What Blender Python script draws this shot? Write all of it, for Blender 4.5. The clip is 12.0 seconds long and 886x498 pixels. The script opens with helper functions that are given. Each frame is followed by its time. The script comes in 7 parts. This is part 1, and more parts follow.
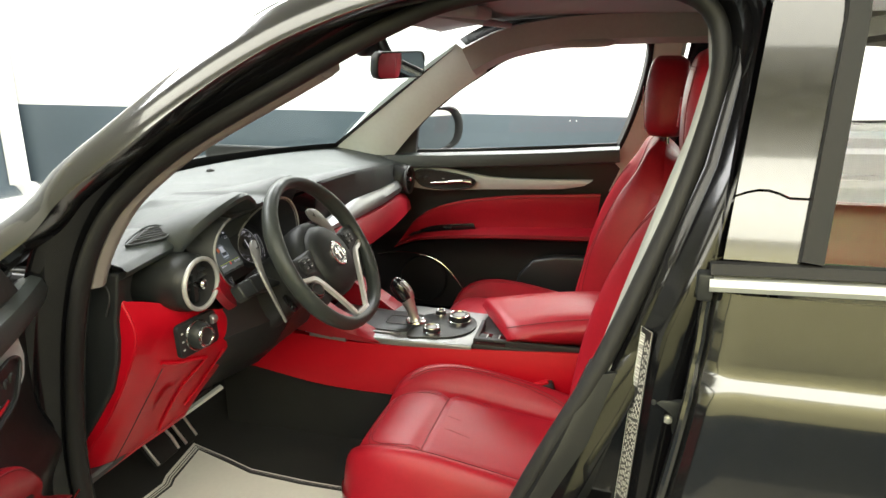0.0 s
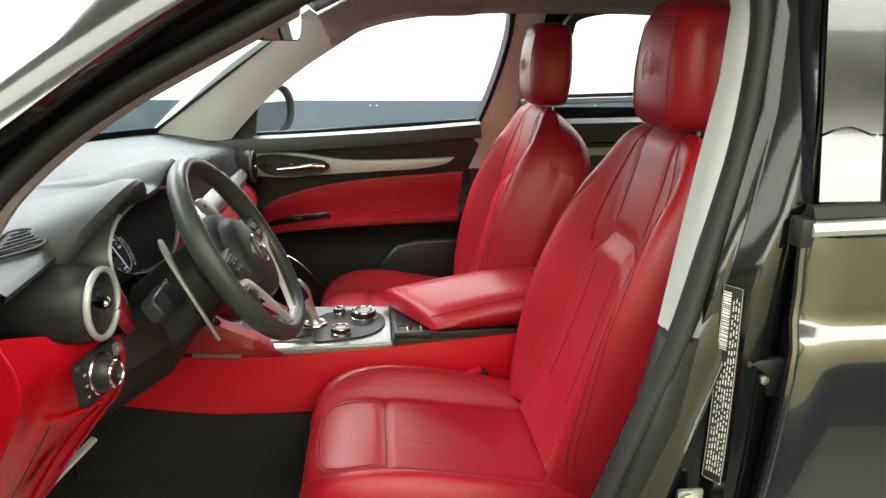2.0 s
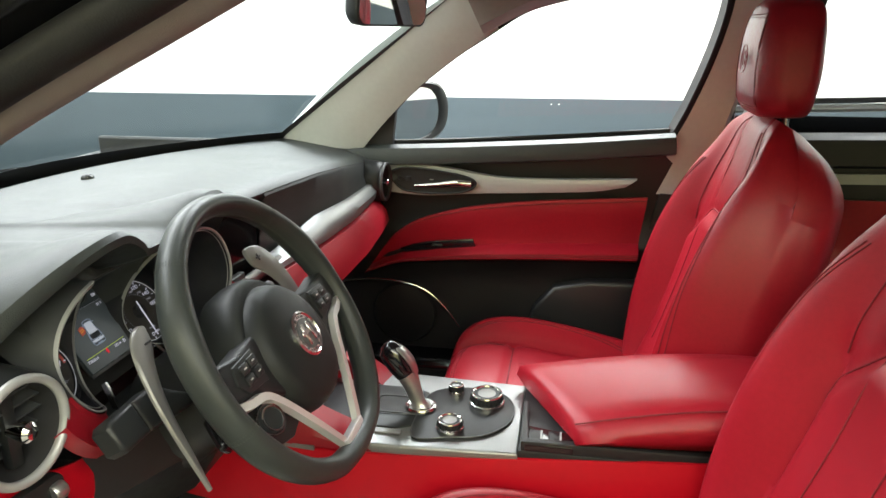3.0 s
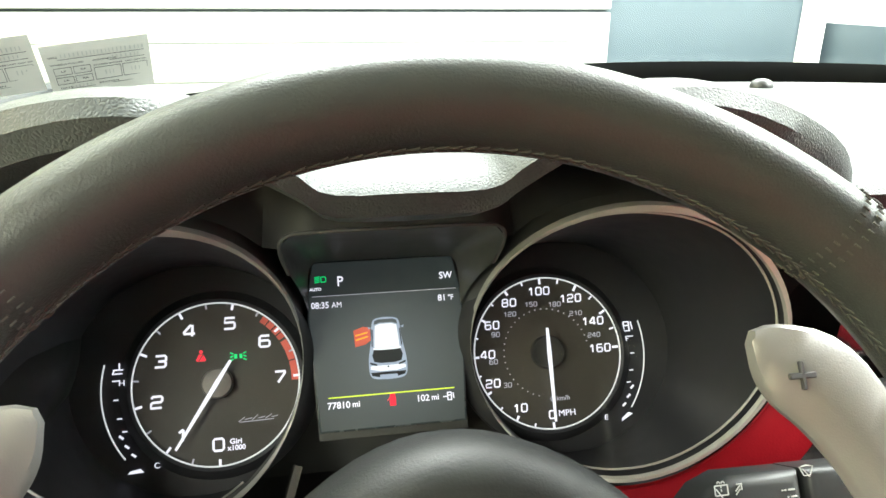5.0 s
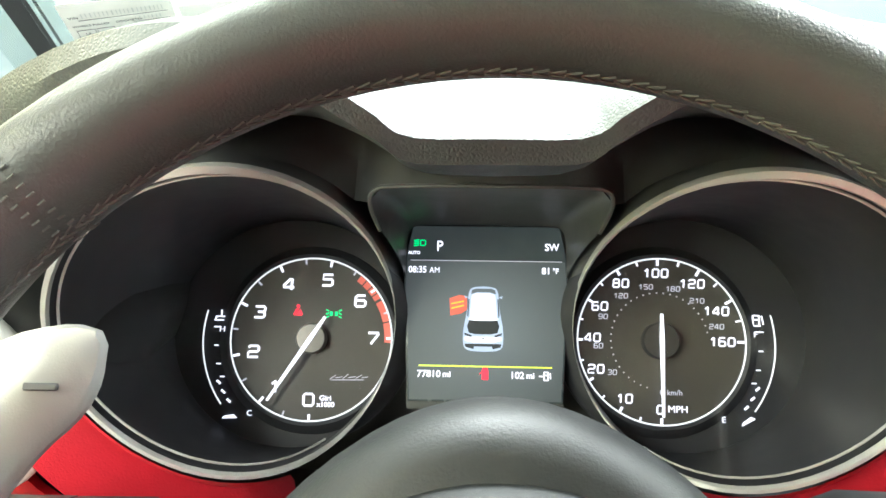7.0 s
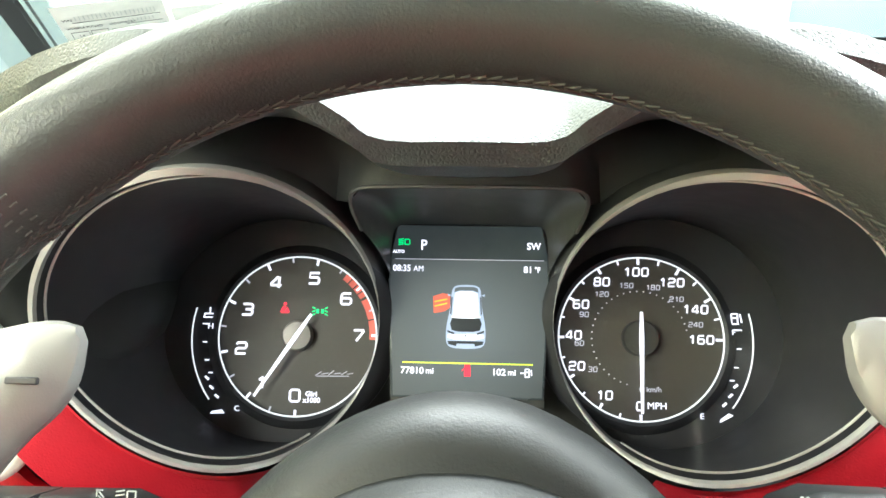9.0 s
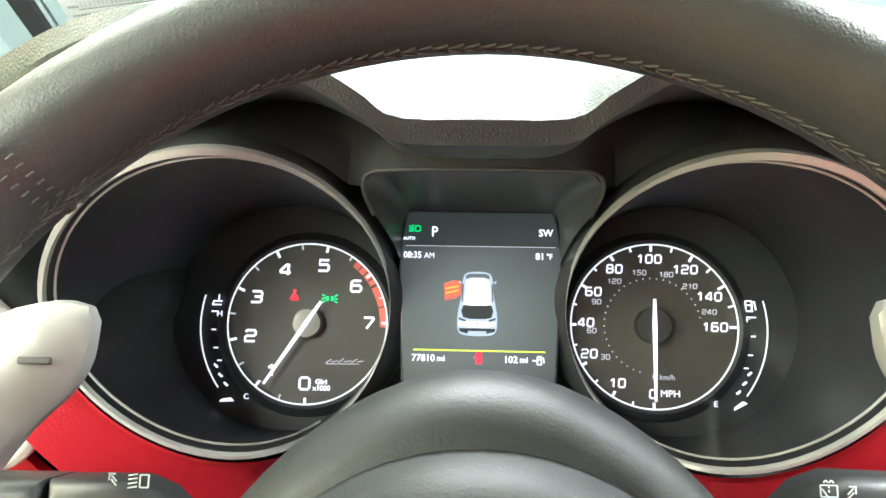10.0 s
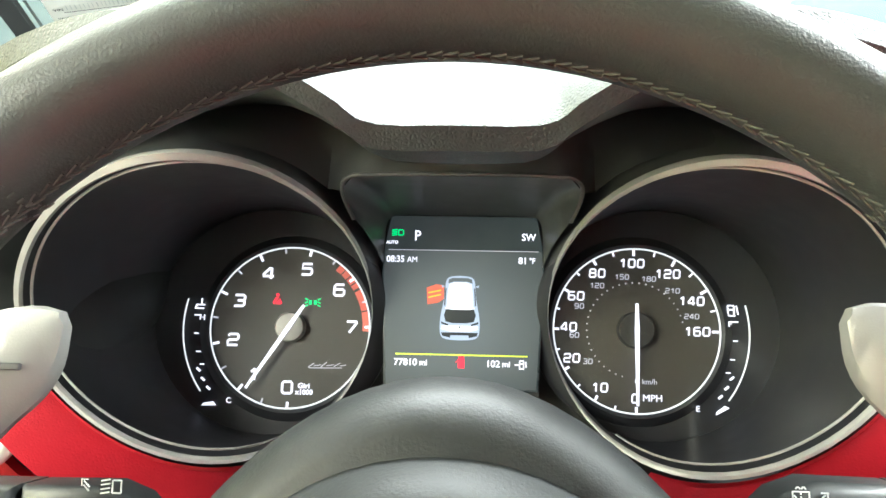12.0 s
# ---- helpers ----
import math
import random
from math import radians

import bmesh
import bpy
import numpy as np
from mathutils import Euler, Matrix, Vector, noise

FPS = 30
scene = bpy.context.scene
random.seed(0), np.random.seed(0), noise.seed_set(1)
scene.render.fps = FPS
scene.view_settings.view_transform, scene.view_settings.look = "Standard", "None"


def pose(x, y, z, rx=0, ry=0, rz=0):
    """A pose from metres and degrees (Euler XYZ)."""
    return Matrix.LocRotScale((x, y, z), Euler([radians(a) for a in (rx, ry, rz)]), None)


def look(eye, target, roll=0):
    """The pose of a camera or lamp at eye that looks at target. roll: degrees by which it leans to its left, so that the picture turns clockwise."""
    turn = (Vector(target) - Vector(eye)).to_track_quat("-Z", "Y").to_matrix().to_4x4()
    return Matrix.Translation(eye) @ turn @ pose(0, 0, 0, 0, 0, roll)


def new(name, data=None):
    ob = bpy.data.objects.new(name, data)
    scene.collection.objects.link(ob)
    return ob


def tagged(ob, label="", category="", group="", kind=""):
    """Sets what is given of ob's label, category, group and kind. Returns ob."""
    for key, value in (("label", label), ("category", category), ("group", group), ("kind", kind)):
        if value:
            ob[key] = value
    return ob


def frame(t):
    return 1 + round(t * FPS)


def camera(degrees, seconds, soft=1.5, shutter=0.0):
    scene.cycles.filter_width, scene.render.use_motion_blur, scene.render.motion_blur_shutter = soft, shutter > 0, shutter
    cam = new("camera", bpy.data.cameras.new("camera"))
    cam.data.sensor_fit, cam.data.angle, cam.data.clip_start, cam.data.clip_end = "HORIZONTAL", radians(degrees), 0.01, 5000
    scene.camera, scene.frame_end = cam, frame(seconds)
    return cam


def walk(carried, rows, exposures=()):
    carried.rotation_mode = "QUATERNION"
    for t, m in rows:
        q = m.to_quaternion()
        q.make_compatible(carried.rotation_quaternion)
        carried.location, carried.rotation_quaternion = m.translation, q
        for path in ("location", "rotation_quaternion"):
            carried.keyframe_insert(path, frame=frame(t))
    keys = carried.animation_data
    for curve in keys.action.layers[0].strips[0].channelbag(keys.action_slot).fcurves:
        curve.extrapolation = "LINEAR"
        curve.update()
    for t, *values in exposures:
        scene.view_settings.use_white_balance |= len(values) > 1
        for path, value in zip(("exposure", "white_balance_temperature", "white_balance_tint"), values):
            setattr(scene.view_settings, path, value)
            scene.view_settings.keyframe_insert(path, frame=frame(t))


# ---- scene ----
cam = camera(64.85, 12.0)
PATH = [
    (0, (-1.6571, -0.6011, 1.4113), (-0.7317, -0.3461, 1.1307), -0.24),
    (0.5, (-1.5838, -0.4759, 1.3419), (-0.6563, -0.2308, 1.0595), -0.76),
    (1, (-1.5441, -0.3335, 1.3393), (-0.5876, -0.2765, 1.0532), -0.35),
    (1.5, (-1.5493, -0.2398, 1.3411), (-0.5933, -0.3021, 1.0544), 0.19),
    (2, (-1.5263, -0.2114, 1.3357), (-0.5731, -0.3087, 1.0493), 0.59),
    (2.5, (-1.3205, -0.2935, 1.3434), (-0.3642, -0.3219, 1.0526), 0.54),
    (3, (-1.0561, -0.2992, 1.3219), (-0.1160, -0.1302, 1.0259), -0.10),
    (3.2, (-0.9336, -0.2551, 1.2838), (-0.0066, -0.0301, 0.9835), -0.43),
    (4.8, (-0.3969, -0.0837, 1.1675), (-0.1192, 0.8125, 0.8214), 0.74),
    (5, (-0.3907, -0.0884, 1.1627), (-0.2286, 0.8352, 0.8153), 0.33),
    (5.5, (-0.3740, -0.0894, 1.1418), (-0.3250, 0.8446, 0.7879), -0.04),
    (6, (-0.3762, -0.0775, 1.1427), (-0.3924, 0.8567, 0.7862), -0.16),
    (6.5, (-0.3722, -0.0738, 1.1423), (-0.4164, 0.8586, 0.7836), -0.39),
    (7, (-0.3676, -0.0739, 1.1433), (-0.4094, 0.8578, 0.7825), -0.16),
    (7.5, (-0.3580, -0.0712, 1.1417), (-0.4084, 0.8588, 0.7774), -0.28),
    (9.5, (-0.3558, -0.0811, 1.1469), (-0.4040, 0.8495, 0.7839), -0.23),
    (10, (-0.3616, -0.0786, 1.1394), (-0.4110, 0.8504, 0.7726), -0.25),
    (10.5, (-0.3626, -0.0756, 1.1376), (-0.4115, 0.8535, 0.7709), -0.17),
    (11, (-0.3562, -0.0737, 1.1381), (-0.4072, 0.8552, 0.7714), -0.21),
    (11.5, (-0.3568, -0.0754, 1.1384), (-0.4043, 0.8537, 0.7717), -0.19),
    (12, (-0.3532, -0.0776, 1.1407), (-0.4003, 0.8523, 0.7758), -0.10),
]
walk(cam, [(t, look(e, g, r)) for t, e, g, r in PATH],
     [(0, 0.30, 6300, 10), (1.0, 0.31, 6080, 10), (2.6, 0.30, 6020, 10), (3.2, 0.31, 6080, 9), (4.8, 1.78, 6300, 4), (5.0, 1.84, 6300, 4), (5.5, 2.37, 6180, 4), (6.2, 2.56, 5980, 4), (12, 2.51, 6020, 4)])

# ---- light ----
world = bpy.data.worlds.new("world")
scene.world = world
world.use_nodes = True
world.node_tree.nodes["Background"].inputs[0].default_value = (0.9, 0.95, 1.0, 1)
world.node_tree.nodes["Background"].inputs[1].default_value = 0.3

ROOM = dict(x0=-4.4, x1=2.8, y0=-5.0, y1=4.1, h=3.1)


def ceiling_lamp(x, y, sx, sy, watts, colour=(1.0, 0.985, 0.94)):
    lamp = bpy.data.lights.new("ceiling_light", "AREA")
    lamp.shape, lamp.size, lamp.size_y, lamp.energy, lamp.color = "RECTANGLE", sx, sy, watts, colour
    ob = new("ceiling_light", lamp)
    ob.matrix_world = pose(x, y, ROOM["h"] - 0.06)
    return tagged(ob, "bright white ceiling light panel of the room", "lamp", "ceiling lights")


for lx, ly, sx, sy, lw in ((1.9, 2.4, 0.9, 1.5, 120), (-0.2, 2.2, 1.6, 1.2, 110), (2.0, 0.0, 0.9, 1.8, 225), (1.9, -2.6, 0.9, 1.5, 90)):
    ceiling_lamp(lx, ly, sx, sy, lw)
for lx, lw in ((-3.85, 215), (-2.05, 120)):
    ceiling_lamp(lx, -0.7, 0.95, 6.6, lw, (1.0, 0.955, 0.80))

# ---- materials ----
def material(name, colour, rough=0.5, metal=0.0, spec=0.5, coat=0.0, grain=0.0, grain_scale=400.0, vary=0.08, vary_scale=6.0,
             kind="noise", stretch=(1, 1, 1), sheen=0.0, rough_vary=0.06, emit=0.000, bump_distance=0.001):
    """A surface with large-scale variation of tone and gloss and a fine relief."""
    m = bpy.data.materials.new(name)
    m.use_nodes = True
    nt = m.node_tree
    b = nt.nodes["Principled BSDF"]
    add, link = nt.nodes.new, nt.links.new
    b.inputs["Metallic"].default_value = metal
    b.inputs["Specular IOR Level"].default_value = spec
    b.inputs["Coat Weight"].default_value = coat
    b.inputs["Coat Roughness"].default_value = 0.04
    b.inputs["Sheen Weight"].default_value = sheen
    co = add("ShaderNodeTexCoord")
    mp = add("ShaderNodeMapping")
    mp.inputs["Scale"].default_value = stretch
    link(co.outputs["Object"], mp.inputs["Vector"])
    big = add("ShaderNodeTexNoise")
    big.inputs["Scale"].default_value, big.inputs["Detail"].default_value = vary_scale, 5
    link(mp.outputs[0], big.inputs["Vector"])
    fine = add("ShaderNodeTexNoise")
    fine.inputs["Scale"].default_value, fine.inputs["Detail"].default_value = vary_scale * 14, 3
    link(mp.outputs[0], fine.inputs["Vector"])
    mean = add("ShaderNodeMath")
    mean.operation = "ADD"
    link(big.outputs["Fac"], mean.inputs[0]), link(fine.outputs["Fac"], mean.inputs[1])
    tone = add("ShaderNodeMapRange")
    tone.inputs["From Min"].default_value, tone.inputs["From Max"].default_value = 0.6, 1.4
    tone.inputs["To Min"].default_value, tone.inputs["To Max"].default_value = 1 - vary, 1 + vary
    link(mean.outputs[0], tone.inputs["Value"])
    mix = add("ShaderNodeVectorMath")
    mix.operation = "SCALE"
    mix.inputs[0].default_value = colour
    link(tone.outputs[0], mix.inputs["Scale"])
    link(mix.outputs[0], b.inputs["Base Color"])
    gloss = add("ShaderNodeMapRange")
    gloss.inputs["From Min"].default_value, gloss.inputs["From Max"].default_value = 0.6, 1.4
    gloss.inputs["To Min"].default_value, gloss.inputs["To Max"].default_value = max(0.02, rough - rough_vary), min(1, rough + rough_vary)
    link(mean.outputs[0], gloss.inputs["Value"])
    link(gloss.outputs[0], b.inputs["Roughness"])
    if grain:
        if kind == "cells":
            tex = add("ShaderNodeTexVoronoi")
            tex.feature = "DISTANCE_TO_EDGE"
            out = tex.outputs["Distance"]
        else:
            tex = add("ShaderNodeTexNoise")
            tex.inputs["Detail"].default_value = 4
            out = tex.outputs["Fac"]
        tex.inputs["Scale"].default_value = grain_scale
        link(mp.outputs[0], tex.inputs["Vector"])
        bump = add("ShaderNodeBump")
        bump.inputs["Strength"].default_value, bump.inputs["Distance"].default_value = grain, bump_distance
        link(out, bump.inputs["Height"])
        link(bump.outputs[0], b.inputs["Normal"])
    if emit:
        b.inputs["Emission Color"].default_value = (*colour, 1)
        b.inputs["Emission Strength"].default_value = emit
    return m


def clear(name, tint, gloss=0.06, rough=0.0, rim=0.6):
    """A thin pane: lets the light through, with a weak mirror image on it."""
    m = bpy.data.materials.new(name)
    m.use_nodes = True
    nt = m.node_tree
    nt.nodes.clear()
    add, link = nt.nodes.new, nt.links.new
    out, mix, tr, gl = add("ShaderNodeOutputMaterial"), add("ShaderNodeMixShader"), add("ShaderNodeBsdfTransparent"), add("ShaderNodeBsdfGlossy")
    tr.inputs[0].default_value = (*tint, 1)
    gl.inputs["Roughness"].default_value = rough
    lw, pw, ma = add("ShaderNodeLayerWeight"), add("ShaderNodeMath"), add("ShaderNodeMath")
    lw.inputs["Blend"].default_value = 0.5
    pw.operation, pw.inputs[1].default_value = "POWER", 4.0
    ma.operation, ma.inputs[1].default_value, ma.inputs[2].default_value = "MULTIPLY_ADD", rim, gloss
    link(lw.outputs["Facing"], pw.inputs[0]), link(pw.outputs[0], ma.inputs[0])
    link(ma.outputs[0], mix.inputs[0]), link(tr.outputs[0], mix.inputs[1]), link(gl.outputs[0], mix.inputs[2]), link(mix.outputs[0], out.inputs[0])
    return m


RED = material("red_leather", (0.285, 0.0075, 0.0170), 0.37, spec=0.36, grain=0.35, grain_scale=620, kind="cells", vary=0.10, vary_scale=9, bump_distance=0.0006)
RED_HARD = material("red_moulding", (0.42, 0.0025, 0.011), 0.36, spec=0.30, grain=0.2, grain_scale=900, kind="cells", vary=0.05, vary_scale=5, bump_distance=0.0004)
THREAD = material("red_thread", (0.150, 0.005, 0.009), 0.7, vary=0.15, vary_scale=60)
DASH = material("dash_pad_vinyl", (0.035, 0.042, 0.042), 0.46, spec=0.40, grain=0.55, grain_scale=620, kind="cells", vary=0.12, vary_scale=7, bump_distance=0.0008)
BLACK = material("black_plastic", (0.0150, 0.0165, 0.0170), 0.45, spec=0.38, grain=0.14, grain_scale=1300, vary=0.12, bump_distance=0.0004)
MATT = material("matt_black_plastic", (0.027, 0.027, 0.028), 0.6, grain=0.15, grain_scale=900, vary=0.12)
GLOSS = material("gloss_black_plastic", (0.008, 0.008, 0.009), 0.12, coat=0.4, vary=0.1)
WHEEL_LEATHER = material("black_wheel_leather", (0.0300, 0.0345, 0.0330), 0.35, spec=0.29, grain=0.45, grain_scale=1300, vary=0.05, vary_scale=7, bump_distance=0.0004, rough_vary=0.015)
BLACK_THREAD = material("black_thread", (0.040, 0.043, 0.037), 0.75, vary=0.2, vary_scale=80)
PADDLE = material("satin_light_metal", (0.22, 0.217, 0.212), 0.42, metal=0.5, grain=0.1, grain_scale=1500, vary=0.04)
ALU = material("brushed_aluminium", (0.29, 0.297, 0.295), 0.36, metal=0.85, grain=0.25, grain_scale=500, stretch=(30, 1, 30), vary=0.05)
DOOR_BLACK = material("black_door_card", (0.0085, 0.0090, 0.0095), 0.44, grain=0.14, grain_scale=1300, vary=0.12, bump_distance=0.0004)
COVER = material("black_airbag_vinyl", (0.0130, 0.0145, 0.0146), 0.50, spec=0.24, grain=0.30, grain_scale=1100, vary=0.10, bump_distance=0.0004)
STRIP = material("satin_grey_strip", (0.40, 0.420, 0.420), 0.40, metal=0.20, grain=0.08, grain_scale=900, vary=0.05)
CHROME = material("satin_chrome", (0.72, 0.72, 0.70), 0.2, metal=1.0, vary=0.04)
SPOKE_METAL = material("satin_spoke_metal", (0.66, 0.66, 0.65), 0.36, metal=0.6, vary=0.04)
SATIN = material("satin_bezel_metal", (0.43, 0.435, 0.43), 0.42, metal=0.35, vary=0.04)
SATIN_BLACK = material("satin_black_moulding", (0.052, 0.055, 0.056), 0.38, grain=0.08, grain_scale=1500, vary=0.1)
BRIGHT = material("polished_chrome", (0.85, 0.85, 0.84), 0.07, metal=1.0, vary=0.03)
PAINT = material("black_metallic_paint", (0.010, 0.010, 0.011), 0.12, metal=0.2, spec=0.6, coat=1.0, grain=0.04, grain_scale=2600, vary=0.1)
PAINT_IN = material("black_jamb_paint", (0.004, 0.004, 0.0045), 0.12, spec=0.26, coat=0.17, vary=0.10, rough_vary=0.02)
RUBBER = material("black_rubber_seal", (0.014, 0.014, 0.0138), 0.58, spec=0.25, grain=0.2, grain_scale=700, vary=0.15)
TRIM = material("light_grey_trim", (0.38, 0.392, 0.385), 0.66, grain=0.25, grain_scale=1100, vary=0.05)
# grey trim with a raised base colour, making up for shade on the far pillars
TRIM_BRIGHTENED = material("brightened_grey_trim", (0.53, 0.56, 0.55), 0.66, grain=0.25, grain_scale=1100, vary=0.05)
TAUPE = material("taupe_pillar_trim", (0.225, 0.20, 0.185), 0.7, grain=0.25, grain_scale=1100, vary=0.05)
LINER = material("grey_headliner_cloth", (0.30, 0.287, 0.285), 0.95, grain=0.4, grain_scale=1400, vary=0.06, sheen=0.2)
CARPET = material("dark_carpet", (0.012, 0.0125, 0.012), 0.98, grain=0.9, grain_scale=700, vary=0.3, vary_scale=18)
PAPER = material("white_paper", (0.74, 0.73, 0.68), 0.8, grain=0.1, grain_scale=90, vary=0.04)
INK = material("black_ink", (0.03, 0.03, 0.032), 0.7, vary=0.1)
FOIL = material("black_sticker_foil", (0.018, 0.018, 0.018), 0.35, vary=0.1)
STEEL = material("zinc_steel", (0.55, 0.55, 0.53), 0.33, metal=0.9, vary=0.1, vary_scale=40)
WALL_WHITE = material("white_wall_paint", (0.80, 0.80, 0.77), 0.6, grain=0.15, grain_scale=120, vary=0.03, vary_scale=1.5)
WALL_BLUE = material("slate_blue_wall_paint", (0.060, 0.081, 0.096), 0.55, grain=0.2, grain_scale=120, vary=0.06, vary_scale=1.5)
DOOR_GREY = material("off_white_door_enamel", (0.36, 0.37, 0.355), 0.5, grain=0.1, grain_scale=200, vary=0.04, vary_scale=1.5)
WALL_CREAM = material("cream_wall_paint", (0.84, 0.79, 0.44), 0.6, grain=0.15, grain_scale=120, vary=0.03, vary_scale=1.5)
CONCRETE = material("grey_sealed_concrete", (0.20, 0.196, 0.178), 0.45, grain=0.3, grain_scale=40, vary=0.18, vary_scale=1.2)
DIAL = material("dark_dial_face", (0.058, 0.054, 0.048), 0.5, vary=0.06, vary_scale=30)
TUNNEL = material("dark_dial_tunnel", (0.026, 0.027, 0.032), 0.52, spec=0.34, vary=0.1)
CLUSTER_BLACK = material("soft_black_cluster_plastic", (0.040, 0.042, 0.041), 0.42, grain=0.08, grain_scale=1400, vary=0.08)
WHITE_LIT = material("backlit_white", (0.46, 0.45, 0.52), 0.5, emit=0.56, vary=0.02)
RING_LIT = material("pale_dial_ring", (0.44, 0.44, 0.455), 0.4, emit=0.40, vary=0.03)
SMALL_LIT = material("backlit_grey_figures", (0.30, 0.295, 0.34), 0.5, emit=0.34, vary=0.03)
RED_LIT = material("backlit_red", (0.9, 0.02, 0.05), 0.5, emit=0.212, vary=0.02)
REDLINE = material("dial_red_band", (0.62, 0.12, 0.09), 0.5, emit=0.076, vary=0.04)
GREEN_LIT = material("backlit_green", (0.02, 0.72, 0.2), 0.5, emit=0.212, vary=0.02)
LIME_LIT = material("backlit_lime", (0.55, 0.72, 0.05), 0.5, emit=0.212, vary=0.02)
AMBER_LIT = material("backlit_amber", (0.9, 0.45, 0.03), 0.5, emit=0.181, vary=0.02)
SCREEN = material("dark_display_glass", (0.034, 0.041, 0.042), 0.25, emit=0.160, vary=0.1)
SCREEN_LIT = material("display_grey_glow", (0.040, 0.046, 0.047), 0.3, emit=0.20, vary=0.02, vary_scale=9, rough_vary=0.005)


def centre_glow(m, middle, reach, low, high):
    """The picture on the display glows more in its middle than at its edges."""
    nt = m.node_tree
    add, link = nt.nodes.new, nt.links.new
    co, mp, gr, mr = add("ShaderNodeTexCoord"), add("ShaderNodeMapping"), add("ShaderNodeTexGradient"), add("ShaderNodeMapRange")
    mp.vector_type = "TEXTURE"
    mp.inputs["Location"].default_value = middle
    mp.inputs["Scale"].default_value = reach
    gr.gradient_type = "SPHERICAL"
    mr.inputs["To Min"].default_value, mr.inputs["To Max"].default_value = low, high
    link(co.outputs["Object"], mp.inputs["Vector"]), link(mp.outputs[0], gr.inputs["Vector"]), link(gr.outputs["Fac"], mr.inputs["Value"])
    link(mr.outputs[0], nt.nodes["Principled BSDF"].inputs["Emission Strength"])


centre_glow(SCREEN_LIT, (0.0, -0.012, 0.0), (0.062, 0.056, 0.05), 0.18, 0.80)
CAR_PALE = material("display_pale_blue", (0.17, 0.20, 0.26), 0.4, emit=0.50, vary=0.05, vary_scale=60)
CAR_WHITE = material("display_white", (0.42, 0.44, 0.49), 0.4, emit=0.50, vary=0.04, vary_scale=60)
CAR_DARK = material("display_dark", (0.02, 0.025, 0.03), 0.4, emit=0.060, vary=0.05)
SILVER_HUB = material("grey_needle_hub", (0.15, 0.142, 0.135), 0.35, metal=0.5, vary=0.05)
MIRROR = material("mirror_glass", (0.9, 0.9, 0.9), 0.01, metal=1.0, vary=0.01, rough_vary=0.005)
GLASS_SIDE = clear("clear_side_glass", (0.97, 0.98, 0.97), 0.045)
GLASS_FRONT = clear("green_tinted_windscreen", (0.68, 0.735, 0.735), 0.05)
GLASS_DIAL = clear("dial_lens", (0.98, 0.98, 0.98), 0.0012, 0.14, 0.004)

# ---- shapes ----
def mesh_of(bm, name):
    me = bpy.data.meshes.new(name)
    bm.to_mesh(me)
    bm.free()
    return me


def part(name, bm, mat, parent=None, label="", smooth=True, angle=40):
    """Links a bmesh as one mesh object, under a thing or a part where one is given."""
    bmesh.ops.recalc_face_normals(bm, faces=bm.faces[:])
    lim = radians(angle)
    for f in bm.faces:
        f.smooth = smooth
    for e in bm.edges:
        e.smooth = not (len(e.link_faces) == 2 and e.calc_face_angle(0) > lim)
    ob = new(name, mesh_of(bm, name))
    ob.data.materials.append(mat)
    if parent is not None:
        ob.parent = parent
    if label:
        ob["label"] = label
    return ob


def thing(name, label, category, at=None, group="", kind=""):
    ob = new(name)
    ob.empty_display_size = 0.05
    if at is not None:
        ob.matrix_world = at
    return tagged(ob, label, category, group, kind)


def spline(pts, n=6, closed=False):
    pts = [Vector(p) for p in pts]
    k, out = len(pts), []
    for i in range(k if closed else k - 1):
        if closed:
            a, b, c, d = (pts[(i + j) % k] for j in (-1, 0, 1, 2))
        else:
            b, c = pts[i], pts[i + 1]
            a = pts[i - 1] if i else b * 2 - c
            d = pts[i + 2] if i + 2 < k else c * 2 - b
        for j in range(n):
            t = j / n
            out.append(0.5 * (b * 2 + (c - a) * t + (a * 2 - b * 5 + c * 4 - d) * t * t + (b * 3 - a - c * 3 + d) * t ** 3))
    if not closed:
        out.append(pts[-1])
    return out


def lerp_curve(pts, n):
    """n points at even parameter steps along a smooth curve through pts."""
    dense = spline(pts, 12)
    return [dense[round(i * (len(dense) - 1) / (n - 1))] for i in range(n)]


def loft(rings, closed=True, caps=True, cyclic=False, bm=None):
    bm = bm or bmesh.new()
    vs = [[bm.verts.new(p) for p in r] for r in rings]
    m = len(vs[0])
    for i in range(len(vs) if cyclic else len(vs) - 1):
        a, b = vs[i], vs[(i + 1) % len(vs)]
        for j in range(m if closed else m - 1):
            bm.faces.new((a[j], a[(j + 1) % m], b[(j + 1) % m], b[j]))
    if caps and closed and not cyclic:
        bm.faces.new(vs[0][::-1])
        bm.faces.new(vs[-1])
    return bm


def sweep(path, prof, up=(0, 0, 1), closed=False, scale=None, bm=None, caps=True, fixed=False):
    """Carries a profile of (side, up) pairs along a path. fixed: the up direction stays as it is."""
    path = [Vector(p) for p in path]
    n = len(path)
    rings, upv = [], Vector(up)
    for i, p in enumerate(path):
        a = path[i - 1] if i or closed else p
        b = path[(i + 1) % n] if i < n - 1 or closed else p
        d = (b - a).normalized()
        base = Vector(up) if fixed else upv
        side = d.cross(base).normalized()
        u = side.cross(d).normalized()
        upv = u
        s = scale[i] if scale else 1
        rings.append([p + side * (x * s) + u * (y * s) for x, y in prof])
    return loft(rings, True, caps, closed, bm)


def circle(r, n=12, ry=None):
    return [(r * math.cos(2 * math.pi * k / n), (ry or r) * math.sin(2 * math.pi * k / n)) for k in range(n)]


